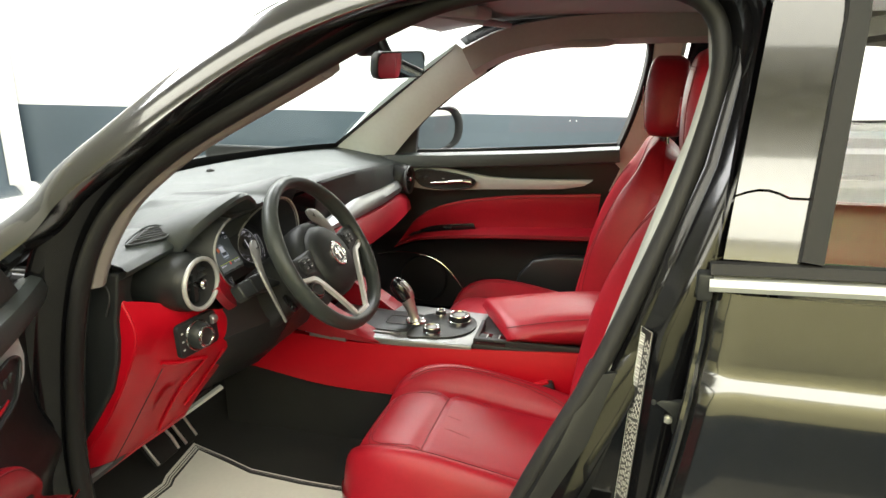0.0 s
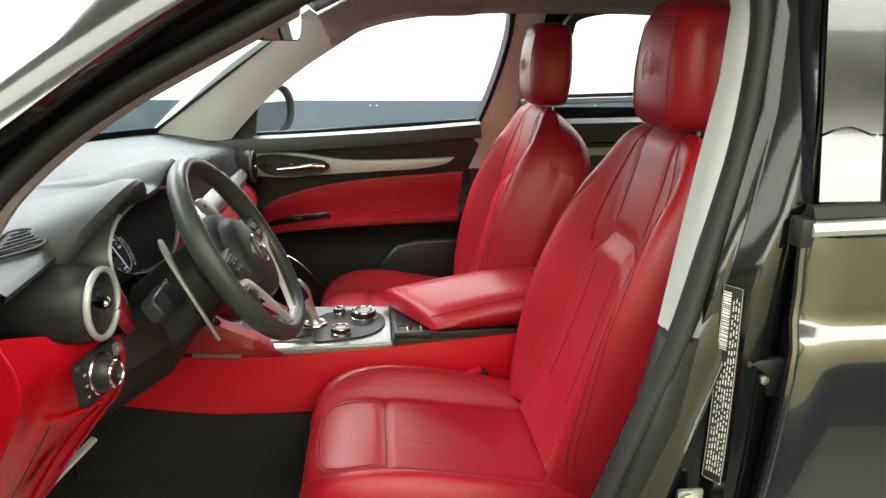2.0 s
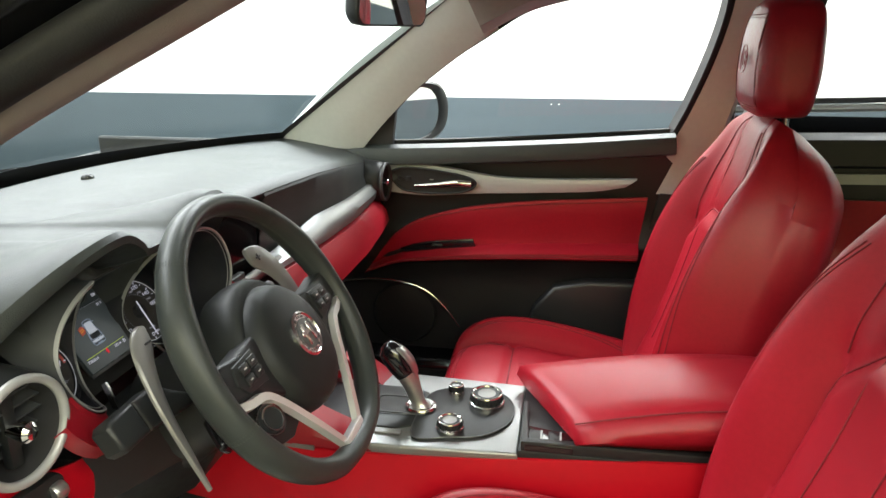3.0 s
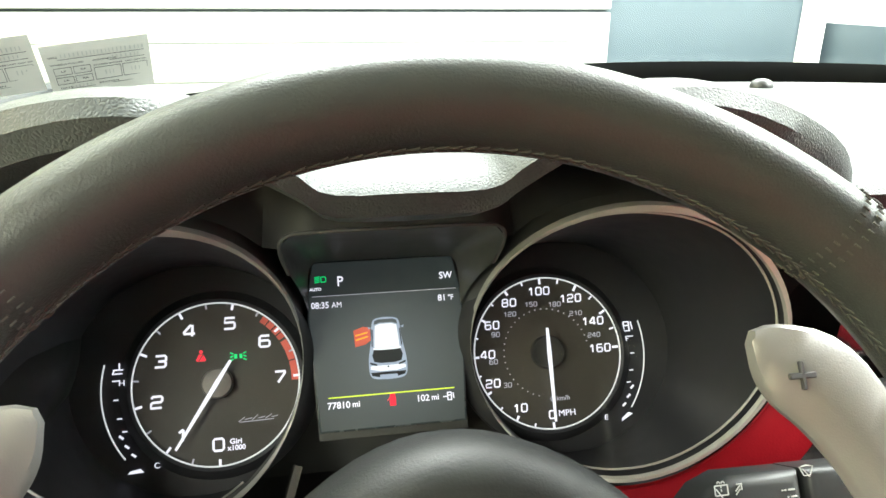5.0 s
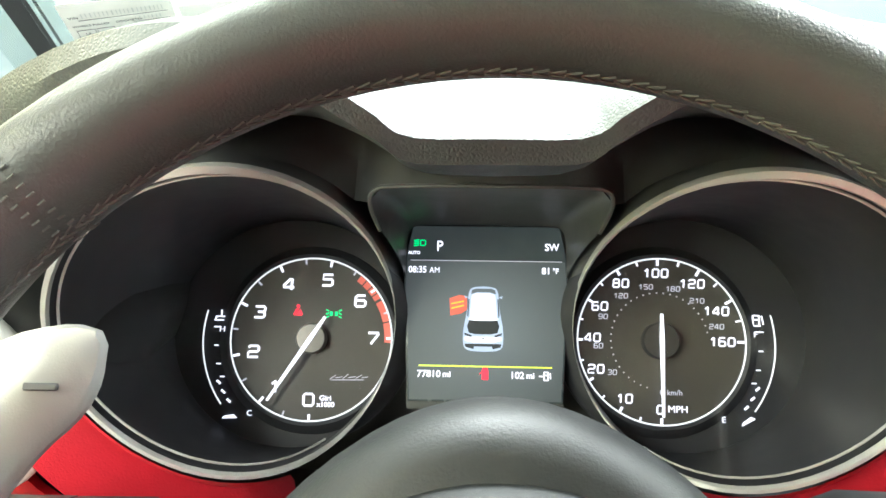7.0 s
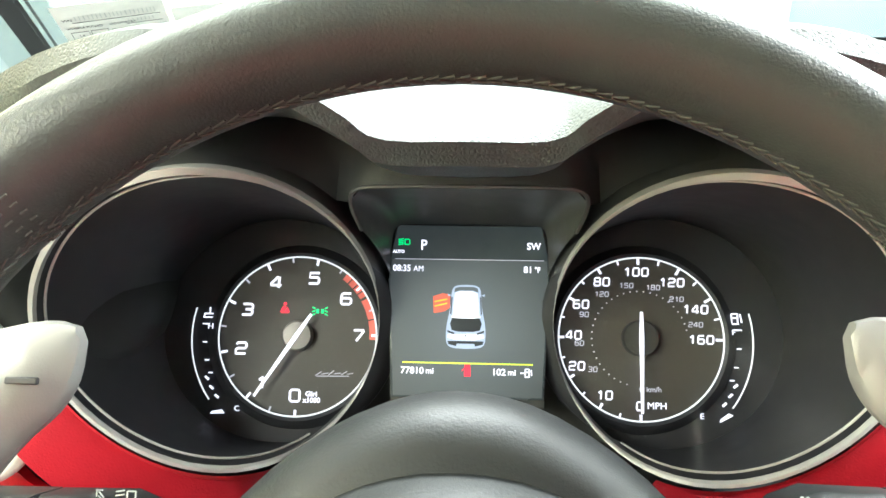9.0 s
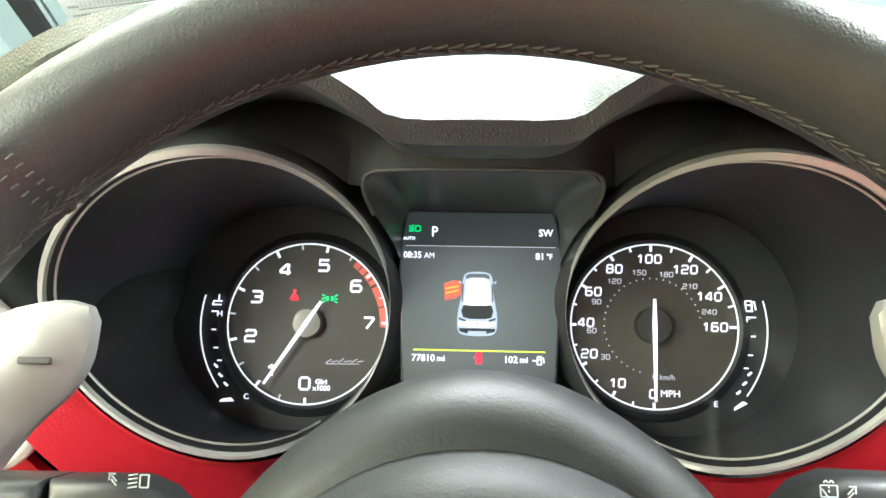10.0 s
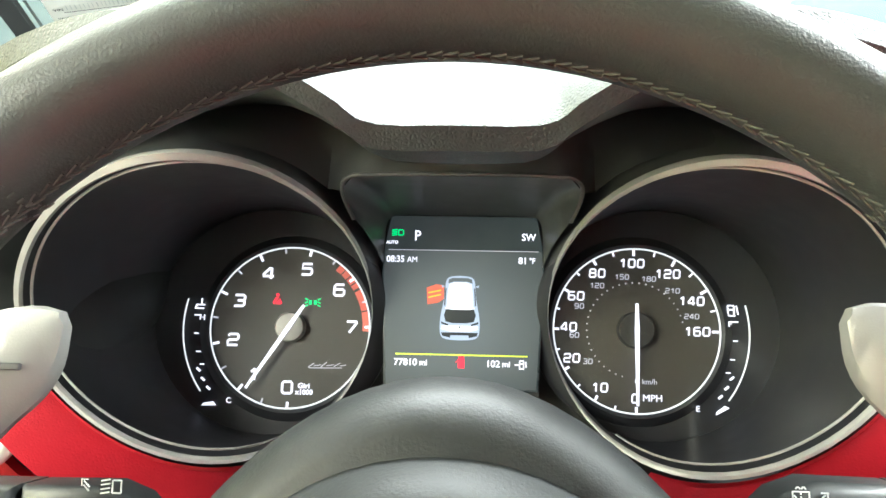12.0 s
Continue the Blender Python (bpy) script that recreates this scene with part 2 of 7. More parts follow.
def tube(path, r, n=10, closed=False, bm=None, up=(0, 0, 1), ry=None, scale=None):
    return sweep(path, circle(r, n, ry), up, closed, scale, bm)


def grid(fn, nu, nv, bm=None, wrap=False):
    bm = bm or bmesh.new()
    vs = [[bm.verts.new(fn(i / (nu if wrap else nu - 1), j / (nv - 1))) for j in range(nv)] for i in range(nu)]
    for i in range(nu if wrap else nu - 1):
        for j in range(nv - 1):
            a, b = vs[i], vs[(i + 1) % nu]
            bm.faces.new((a[j], b[j], b[j + 1], a[j + 1]))
    return bm


def thicken(bm, t):
    bmesh.ops.recalc_face_normals(bm, faces=bm.faces[:])
    bmesh.ops.solidify(bm, geom=bm.faces[:], thickness=t)
    return bm


def box(cx, cy, cz, sx, sy, sz, r=0.004, seg=2, m=None, bm=None):
    """A box with rounded edges."""
    own = bmesh.new()
    bmesh.ops.create_cube(own, size=1, matrix=Matrix.Translation((cx, cy, cz)) @ Matrix.Diagonal((sx, sy, sz, 1)))
    if r:
        bmesh.ops.bevel(own, geom=own.edges[:], offset=min(r, 0.49 * min(sx, sy, sz)), segments=seg, profile=0.5, affect="EDGES")
    if m is not None:
        own.transform(m)
    return merge(bm, own)


def merge(bm, own):
    if bm is None:
        return own
    me = bpy.data.meshes.new("join")
    own.to_mesh(me)
    own.free()
    bm.from_mesh(me)
    bpy.data.meshes.remove(me)
    return bm


def slab(poly, h, m=None, r=0.0, seg=2, bm=None):
    """A flat outline (x, y) raised by h along z, edges rounded by r, laid out by m."""
    own = bmesh.new()
    f = own.faces.new([own.verts.new((x, y, 0)) for x, y in poly])
    top = bmesh.ops.extrude_face_region(own, geom=[f])
    up = [v for v in top["geom"] if isinstance(v, bmesh.types.BMVert)]
    bmesh.ops.translate(own, verts=up, vec=(0, 0, h))
    if r:
        edges = [e for e in own.edges if all(v in up for v in e.verts)]
        bmesh.ops.bevel(own, geom=edges, offset=r, segments=seg, profile=0.5, affect="EDGES")
    if m is not None:
        own.transform(m)
    return merge(bm, own)


def lathe(prof, m=None, n=32, bm=None, sx=1, sy=1, caps=True):
    """Turns a profile of (radius, height) round the z axis."""
    own = bmesh.new()
    rings = [[Vector((r * sx * math.cos(2 * math.pi * k / n), r * sy * math.sin(2 * math.pi * k / n), z)) for k in range(n)] for r, z in prof]
    loft(rings, True, caps, False, own)
    if m is not None:
        own.transform(m)
    return merge(bm, own)


def ring_path(R, n=64, ry=None, z=0.0):
    return [Vector((R * math.sin(2 * math.pi * k / n), (ry or R) * math.cos(2 * math.pi * k / n), z)) for k in range(n)]


def rounded(w, h, r, n=5):
    out = []
    for cx, cy, a0 in ((w / 2 - r, h / 2 - r, 0), (-w / 2 + r, h / 2 - r, 90), (-w / 2 + r, -h / 2 + r, 180), (w / 2 - r, -h / 2 + r, 270)):
        for k in range(n + 1):
            a = radians(a0 + 90 * k / n)
            out.append((cx + r * math.cos(a), cy + r * math.sin(a)))
    return out


def lettering(name, text, size, m, mat, parent=None, wide=1.0, slant=0.0, depth=0.0003, align="CENTER", label="", bold=0.0):
    """Raised letters as a mesh, their middle at m."""
    cu = bpy.data.curves.new(name, "FONT")
    cu.body, cu.size, cu.align_x, cu.align_y, cu.extrude, cu.shear, cu.offset = text, size, align, "CENTER", depth, slant, bold
    cu.resolution_u = 3
    ob = bpy.data.objects.new(name, cu)
    scene.collection.objects.link(ob)
    dg = bpy.context.evaluated_depsgraph_get()
    me = bpy.data.meshes.new_from_object(ob.evaluated_get(dg))
    bpy.data.objects.remove(ob)
    me.transform(m @ Matrix.Diagonal((wide, 1, 1, 1)))
    me.materials.clear()
    me.materials.append(mat)
    out = new(name, me)
    if parent is not None:
        out.parent = parent
    if label:
        out["label"] = label
    return out


def frame_at(origin, xdir, ydir):
    """A matrix with its x along xdir, y as near to ydir as can be, z = x cross y."""
    x = Vector(xdir).normalized()
    z = x.cross(Vector(ydir)).normalized()
    y = z.cross(x)
    m = Matrix((x, y, z)).transposed().to_4x4()
    m.translation = origin
    return m

# ---- room ----
def plate(name, x0, x1, y0, y1, z0, z1, mat, label="", category="", kind="structure", r=0.0, parent=None):
    bm = box((x0 + x1) / 2, (y0 + y1) / 2, (z0 + z1) / 2, x1 - x0, y1 - y0, z1 - z0, r, 1)
    ob = part(name, bm, mat, parent)
    return tagged(ob, label, category, "", kind) if parent is None else ob


R = ROOM
BAND = 0.985
plate("floor", R["x0"], R["x1"], R["y0"], R["y1"], -0.12, 0.0, CONCRETE, "grey sealed concrete floor of the photo bay", "floor")
plate("ceiling", R["x0"], R["x1"], R["y0"], R["y1"], R["h"], R["h"] + 0.1, WALL_WHITE, "plain white painted ceiling", "ceiling")
for wname, x0, x1, y0, y1, upper in (("wall_east", R["x1"], R["x1"] + 0.15, R["y0"], R["y1"], WALL_WHITE),
                                     ("wall_west", R["x0"] - 0.15, R["x0"], R["y0"], R["y1"], WALL_CREAM),
                                     ("wall_south", R["x0"], R["x1"], R["y0"] - 0.15, R["y0"], WALL_WHITE)):
    plate(wname, x0, x1, y0, y1, BAND, R["h"], upper, "white painted upper part of the wall", "wall")
    grow = 0.006
    plate(wname + "_dado", x0 - grow, x1 + grow, y0 - 0.001, y1 + 0.001, 0, BAND, WALL_BLUE, "slate blue painted lower band of the wall", "wall")
# the wall ahead of the car: blue to above eye height, with a white sectional door in it
plate("wall_north", R["x0"], R["x1"], R["y1"], R["y1"] + 0.15, 1.45, R["h"], WALL_WHITE, "white painted upper part of the wall", "wall")
plate("wall_north_dado", R["x0"], R["x1"], R["y1"] - 0.006, R["y1"] + 0.15, 0, 1.45, WALL_BLUE, "slate blue painted lower band of the wall", "wall")
plate("trim_post", 2.62, 2.74, R["y1"] - 0.11, R["y1"] - 0.01, 0, R["h"], WALL_WHITE, "white painted post in the corner of the bay", "post", r=0.008)
garage = thing("door_sectional", "closed white sectional garage door with ribbed panels", "door", kind="structure")
for k in range(5):
    z0 = 0.02 + k * 0.52
    bm = box(-0.43, R["y1"] - 0.035, z0 + 0.255, 3.54, 0.05, 0.505, 0.012, 2)
    for q in (0.15, 0.36):
        bm = box(-0.43, R["y1"] - 0.064, z0 + q, 3.50, 0.012, 0.028, 0.005, 1, bm=bm)
    part("panel", bm, DOOR_GREY, garage)
# screw heads and a scratch low on the east wall
marks = thing("wall_screws", "small white screw heads in the blue wall band", "fixing", kind="structure")
for y, z in ((-0.2, 0.955), (-0.24, 0.955), (0.9, 0.95), (-1.6, 0.955)):
    part("screw", lathe([(0.0001, 0), (0.0035, 0), (0.003, 0.002), (0.0001, 0.0025)], frame_at((R["x1"] - 0.006, y, z), (0, 1, 0), (0, 0, 1)) @ pose(0, 0, 0, 180), 10), WALL_WHITE, marks)

# ---- car body ----
body = thing("car_body", "black painted car body shell with grey inner trim", "car")


def side_x(z):
    """Half width of the body's outer side at a height."""
    if z > 1.13:
        return 0.812 - 0.385 * (z - 1.13)
    return 0.812 + 0.062 * math.sin(min(1.0, (1.13 - z) / 0.45) * math.pi / 2)


# door opening of the driver's side, as a loop from the foot of the front pillar over the roof to the sill
SEAL = [(-0.800, 0.10, 0.43), (-0.795, 0.27, 0.50), (-0.782, 0.318, 0.66), (-0.772, 0.305, 0.86), (-0.762, 0.272, 1.02), (-0.742, 0.232, 1.125),
        (-0.718, 0.176, 1.195), (-0.690, 0.082, 1.268), (-0.658, -0.068, 1.352), (-0.628, -0.220, 1.432), (-0.614, -0.33, 1.474),
        (-0.608, -0.46, 1.492), (-0.608, -0.60, 1.491), (-0.614, -0.684, 1.458), (-0.640, -0.704, 1.375), (-0.690, -0.673, 1.240),
        (-0.742, -0.620, 1.100), (-0.785, -0.570, 0.985), (-0.812, -0.520, 0.890), (-0.828, -0.482, 0.810), (-0.840, -0.430, 0.68),
        (-0.842, -0.36, 0.52), (-0.835, -0.26, 0.44), (-0.815, -0.10, 0.425)]
loop = spline(SEAL, 6, True)
part("door_seal", tube(loop, 0.013, 12, True, up=(1, 0, 0), ry=0.017), RUBBER, body, "black rubber door seal round the opening")


def offset(p, out, dx):
    """Moves a point of the opening's loop away from the opening's middle, and sideways."""
    c = Vector((p.x, -0.17, 1.02))
    d = (p - c)
    d.x = 0
    d.normalize()
    return Vector((p.x + dx, p.y + d.y * out, p.z + d.z * out))


n_loop = len(loop)


def flat(p):
    """The jamb lies flatter along the centre pillar."""
    return 1.0 - 0.75 * min(1, max(0, (-0.40 - p.y) / 0.15)) * (1 if p.z < 1.30 else max(0, 1 - (p.z - 1.30) / 0.1))


# painted jamb between the seal and the outer skin
rings = []
for p in loop:
    rings.append([offset(p, o, dx) for o, dx in ((-0.004, 0.022), (0.008, 0.004), (0.022, -0.012 * flat(p)), (0.032, -0.030 * flat(p)), (0.046, -0.040 * flat(p)), (0.058, -0.052 * flat(p)), (0.060, -0.062 * flat(p)))])
part("door_jamb", loft(rings, False, False, True), PAINT_IN, body, "black painted door jamb")

# outer skin of the front pillar and the roof rail
rail = [(-0.865, 0.58, 0.985), (-0.836, 0.44, 1.082), (-0.797, 0.322, 1.166), (-0.773, 0.268, 1.227), (-0.745, 0.172, 1.301), (-0.720, 0.082, 1.368), (-0.698, -0.006, 1.425),
        (-0.679, -0.112, 1.478), (-0.664, -0.26, 1.524), (-0.655, -0.46, 1.548), (-0.652, -0.75, 1.556), (-0.655, -1.20, 1.545), (-0.67, -1.7, 1.50)]
path = spline(rail, 5)
prof = [(0.0, 0.004), (0.010, 0.0), (0.030, -0.018), (0.046, -0.040), (0.050, -0.052), (0.030, -0.058), (-0.02, -0.06), (-0.05, -0.03), (-0.05, -0.004), (-0.02, 0.004)]
rings = []
for i, p in enumerate(path):
    a, b = path[max(0, i - 1)], path[min(len(path) - 1, i + 1)]
    d = (b - a).normalized()
    up = d.cross(Vector((1, 0, 0))).normalized()
    up = up if up.z > 0 else -up
    rings.append([p + Vector((-u, 0, 0)) * 0.75 + up * v for u, v in prof])
part("roof_rail", loft(rings), PAINT, body, "glossy black painted roof rail and front pillar")
# mirrored outer pillar for the other side
part("roof_rail", loft([[Vector((-q.x, q.y, q.z)) for q in r] for r in rings]), PAINT, body)

# grey inner trim along the driver's front pillar and roof edge
start = min(range(n_loop), key=lambda k: (loop[k] - Vector((-0.762, 0.272, 1.03))).length)
stop = min(range(n_loop), key=lambda k: (loop[k] - Vector((-0.614, -0.66, 1.46))).length)
stop_front = min(range(n_loop), key=lambda k: (loop[k] - Vector((-0.64, -0.16, 1.40))).length)
rings = []
for p in loop[start:stop_front]:
    rings.append([offset(p, o, dx) for o, dx in ((0.004, 0.016), (-0.010, 0.016), (-0.018, 0.026), (-0.018, 0.034 + 0.06 * max(0, p.z - 1.05)), (-0.008, 0.052 + 0.13 * max(0, p.z - 1.05)), (0.03, 0.056 + 0.13 * max(0, p.z - 1.05)), (0.03, 0.03))])
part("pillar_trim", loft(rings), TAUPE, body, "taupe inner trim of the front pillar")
rings = []
for p in loop[stop_front:stop]:
    rings.append([offset(p, o, dx) for o, dx in ((0.012, 0.016), (0.004, 0.020), (0.002, 0.050), (0.004, 0.090), (0.02, 0.11), (0.05, 0.11), (0.03, 0.03))])
part("roof_trim", loft(rings), LINER, body, "grey roof edge trim")
# light grey cover of the driver's centre pillar, ending above the seat
rings = []
for y, z, w in ((-0.690, 1.452, 0.010), (-0.696, 1.38, 0.012), (-0.674, 1.29, 0.012), (-0.638, 1.19, 0.011), (-0.604, 1.09, 0.010), (-0.572, 0.992, 0.010)):
    x = -0.605 - 0.39 * (1.47 - z)
    rings.append([Vector((x + a, y + b, z)) for a, b in ((0.008, -0.016), (0.007, -0.006), (0.012, -0.002), (0.030, 0.002), (0.062, 0.002), (0.070, -0.008), (0.06, -0.06))])
part("pillar_cover", loft(rings), TRIM, body, "light grey plastic cover of the centre pillar")
rings = []
for y, z, w in ((-0.570, 0.994, 0.012), (-0.532, 0.90, 0.012), (-0.494, 0.82, 0.012), (-0.450, 0.72, 0.012), (-0.40, 0.55, 0.012), (-0.38, 0.45, 0.012)):
    x = -0.605 - 0.39 * (1.47 - z) if z > 0.85 else -0.845
    rings.append([Vector((x + a, y + b, z)) for a, b in ((-0.004, -0.014), (-0.004, 0.0), (0.014, w), (0.04, w - 0.004), (0.06, -0.06), (0.04, -0.09))])
part("pillar_cover", loft(rings), DOOR_BLACK, body, "black plastic foot of the centre pillar cover")

# painted centre pillar behind the opening, with a raised bead that carries the label
def bead_y(z):
    return -0.617 - 0.018 * (z - 0.83) / 0.235


rings = []
for y, z in ((-0.728, 1.46), (-0.722, 1.39), (-0.695, 1.26), (-0.655, 1.15), (-0.622, 1.06), (-0.600, 1.00), (-0.588, 0.97), (-0.548, 0.87), (-0.512, 0.78), (-0.46, 0.60), (-0.44, 0.45)):
    x = -side_x(z) + 0.052
    e = -0.780 if z > 1.13 else -0.79 - 0.02 * min(1, (1.13 - z) / 0.2)
    yb = min(y - 0.018, bead_y(z))
    q = min(1.0, (yb - e) / 0.10)
    rings.append([Vector((x + a, yy, z)) for a, yy in ((0.025, y + 0.012), (0.006, y), (0.004, y + (yb - y) * 0.4), (0.002, yb + 0.008), (-0.024, yb - 0.008 * q), (-0.029, yb - 0.022 * q), (-0.027, yb - 0.040 * q), (-0.018, yb - 0.055 * q), (0.004, yb - 0.070 * q), (0.012, yb - 0.085 * q), (0.014, e), (0.05, e - 0.004))])
part("centre_pillar", loft(rings, False, False), PAINT_IN, body, "black painted centre pillar")
part("pillar_seal", loft([[r[8].lerp(r[10], t) + Vector((dx, 0, 0)) for t, dx in ((0.25, 0.004), (0.28, -0.006), (0.45, -0.010), (0.75, -0.008), (0.85, 0.004))] for r in rings], False, False), RUBBER, body, "black rubber strip on the centre pillar")

# dark side walls of the footwells
for s in (-1, 1):
    part("kick_panel", box(s * 0.762, 0.69, 0.72, 0.02, 0.70, 0.64, 0.006, 1), MATT, body, "black side wall of the footwell")

# sills, floor pan and rear closing panels
for s in (-1, 1):
    part("sill", box(s * 0.80, -0.2, 0.36, 0.16, 2.6, 0.13, 0.03, 3), PAINT, body)
part("floor_pan", grid(lambda u, v: Vector((-0.78 + 1.56 * u, -1.9 + 3.0 * v, 0.40 + (0.0 if v < 0.80 else (v - 0.80) * 2.0))), 12, 40), CARPET, body, "dark carpet over the car's floor")
part("underbody", box(0, -0.4, 0.36, 1.6, 3.0, 0.05, 0.01, 1), MATT, body)
part("bulkhead", box(0, 1.05, 0.68, 1.6, 0.06, 0.62, 0.01, 1), MATT, body)
part("rear_panel", box(0, -1.95, 0.95, 1.5, 0.06, 1.2, 0.05, 2), MATT, body)

# roof skin, headliner and windscreen header
def roof_z(x, y):
    return 1.545 - 0.055 * (abs(x) / 0.68) ** 3 - 0.055 * max(0, (y + 0.35) / 0.40) ** 2 - 0.03 * max(0, (-y - 1.0)) ** 2


def roof_half(y, full):
    """Half width of the roof, narrower towards the windscreen."""
    return full * (1 - 0.20 * max(0, (y + 0.30) / 0.35) ** 2)


part("roof", thicken(grid(lambda u, v: Vector(((2 * u - 1) * roof_half(-1.85 + 1.90 * v, 0.655), -1.85 + 1.90 * v, roof_z((2 * u - 1) * 0.655, -1.85 + 1.90 * v) + 0.02)), 20, 30), 0.008), PAINT, body)
part("headliner", thicken(grid(lambda u, v: Vector(((2 * u - 1) * roof_half(-1.85 + 1.86 * v, 0.63), -1.85 + 1.86 * v, roof_z(-0.63 + 1.26 * u, -1.85 + 1.86 * v) - 0.028 + 0.030 * (abs(2 * u - 1)) ** 3)), 24, 30), 0.010), LINER, body, "grey cloth headliner")
# grey trim of the passenger's front pillar, light added through its colour
A0, A1 = Vector((0.690, 0.470, 1.030)), Vector((0.520, -0.045, 1.415))
B0, B1 = Vector((0.700, 0.232, 1.030)), Vector((0.560, -0.135, 1.330))
rings = []
for k in range(9):
    t = k / 8
    a, b = A0.lerp(A1, t), B0.lerp(B1, t)
    bow = Vector((0, 0.012, 0.018)) * math.sin(math.pi * t)
    out = Vector((0.10, 0.02, 0.02))
    m = (a + b) / 2 + Vector((-0.018, -0.005, 0.008))
    rings.append([a + bow, m + bow, b + bow, b + out + bow, a + out + bow])
part("pillar_trim", loft(rings), TRIM_BRIGHTENED, body, "light grey inner trim of the front pillar, its colour brightened")
# roof edge trim over the passenger's windows
edge = [(0.555, -0.09, 1.345), (0.565, -0.20, 1.395), (0.575, -0.34, 1.425), (0.585, -0.52, 1.438), (0.590, -0.72, 1.442), (0.590, -1.0, 1.442), (0.58, -1.35, 1.42), (0.57, -1.8, 1.36)]
part("roof_trim", sweep(spline(edge, 5), [(-0.03, -0.02), (0.0, -0.028), (0.04, -0.01), (0.05, 0.06), (-0.05, 0.07), (-0.06, 0.02)], (0, 0, 1), fixed=True), LINER, body, "grey roof edge trim")
# passenger's centre pillar trim: light upper cover, colour raised against shade, dark foot
rings = []
for y, z, w in ((-0.635, 1.43, 0.095), (-0.625, 1.36, 0.095), (-0.600, 1.25, 0.10), (-0.562, 1.12, 0.115), (-0.530, 1.01, 0.13), (-0.510, 0.930, 0.14)):
    x = 0.585 + 0.39 * (1.43 - z)
    x = min(x, 0.745)
    rings.append([Vector((x + a, y - b * w, z)) for a, b in ((0.03, -0.05), (0.004, 0.06), (-0.006, 0.4), (-0.002, 0.9), (0.02, 1.02), (0.06, 1.0), (0.06, 0.0))])
part("pillar_cover", loft(rings), TRIM_BRIGHTENED, body, "light grey cover of the far centre pillar, its colour brightened")
rings = []
for y, z, w in ((-0.531, 0.932, 0.116), (-0.50, 0.80, 0.13), (-0.47, 0.62, 0.15), (-0.45, 0.45, 0.16)):
    rings.append([Vector((0.742 + a, y - b * w, z)) for a, b in ((0.03, -0.03), (0.0, 0.04), (-0.008, 0.4), (-0.002, 0.9), (0.06, 1.0), (0.06, 0.0))])
part("pillar_cover", loft(rings), BLACK, body, "black foot of the far centre pillar cover")

# windscreen with its dark painted border
def screen_pt(u, v):
    x = -0.70 + 1.40 * u
    top = Vector((x * 0.78, 0.055 - 0.10 * (x / 0.7) ** 2, 1.475 - 0.075 * (x / 0.7) ** 2))
    low = Vector((x, 0.735 - 0.27 * (x / 0.7) ** 2, 1.052 - 0.01 * (x / 0.7) ** 2))
    p = low.lerp(top, v)
    return p + Vector((0, 0.25, 0.42)) * 0.07 * math.sin(math.pi * v) * (1 - (x / 0.7) ** 2)


wind = part("windscreen", grid(screen_pt, 28, 16), GLASS_FRONT, body, "green tinted windscreen")
wind.visible_shadow = False
part("glass_border", grid(lambda u, v: screen_pt(u, (0.115 + 0.03 * (2 * u - 1) ** 4) * v - 0.04) + Vector((0, -0.004, -0.003)), 28, 3), MATT, body, "black painted lower border of the windscreen")
for s in (0, 1):
    part("glass_border", grid(lambda u, v: screen_pt(1 - 0.022 * u if s else 0.0125 + 0.007 * u, v) + Vector((0, -0.004, -0.003)), 3, 16), MATT, body)
bm = bmesh.new()
for k in range(70):
    for row in range(2):
        q = screen_pt(0.0205 + 0.003 * row, 0.02 + 0.30 * (k + 0.5 * row) / 70) + Vector((0, -0.0045, -0.003))
        r = 0.0018 - 0.0005 * row
        e1 = (screen_pt(0.05, 0.3) - screen_pt(0.04, 0.3)).normalized()
        e2 = (screen_pt(0.04, 0.34) - screen_pt(0.04, 0.3)).normalized()
        bm.faces.new([bm.verts.new(q + e1 * r * math.cos(a) + e2 * r * math.sin(a)) for a in (0, 1.05, 2.09, 3.14, 4.19, 5.24)])
tagged(part("border_dots", bm, MATT, body, "rows of printed black dots along the glass border"), kind="stuff")

# bonnet and front wings ahead of the screen, plain closing forms
part("bonnet", thicken(grid(lambda u, v: Vector((-0.78 + 1.56 * u, 0.74 + 0.9 * v - 0.16 * abs(2 * u - 1) ** 3, 1.035 - 0.13 * abs(2 * u - 1) ** 3 - 0.12 * v * v)), 20, 12), 0.01), PAINT, body, "black painted bonnet")
for s in (-1, 1):
    part("wing", grid(lambda u, v: Vector((s * (0.78 + 0.11 * min(1, v * 2.2)), 0.40 + 1.2 * u, 0.995 - 0.10 * u * u - 0.58 * v)), 10, 8), PAINT, body)


def wheel_set(x, y, side):
    """A road wheel: tyre, rim and spokes, its axle along x."""
    m = Matrix.Translation((x, y, 0.345)) @ pose(0, 0, 0, 0, 90 * side, 0)
    w = part("road_wheel", lathe([(0.235, -0.10), (0.315, -0.115), (0.340, -0.095), (0.345, 0.0), (0.340, 0.095), (0.315, 0.115), (0.240, 0.105), (0.235, 0.06)], m, 48, caps=False), RUBBER, body, "black rubber tyre on a dark alloy wheel")
    part("rim", lathe([(0.24, 0.100), (0.225, 0.085), (0.215, 0.02), (0.215, -0.08)], m, 40, caps=False), STEEL, w)
    bm = lathe([(0.0001, 0.085), (0.05, 0.083), (0.06, 0.06), (0.0001, 0.05)], m, 24)
    for k in range(5):
        bm = box(0, 0.135, 0.068, 0.045, 0.19, 0.022, 0.006, 2, m @ pose(0, 0, 0, 0, 0, 72 * k), bm)
    part("spokes", bm, STEEL, w)


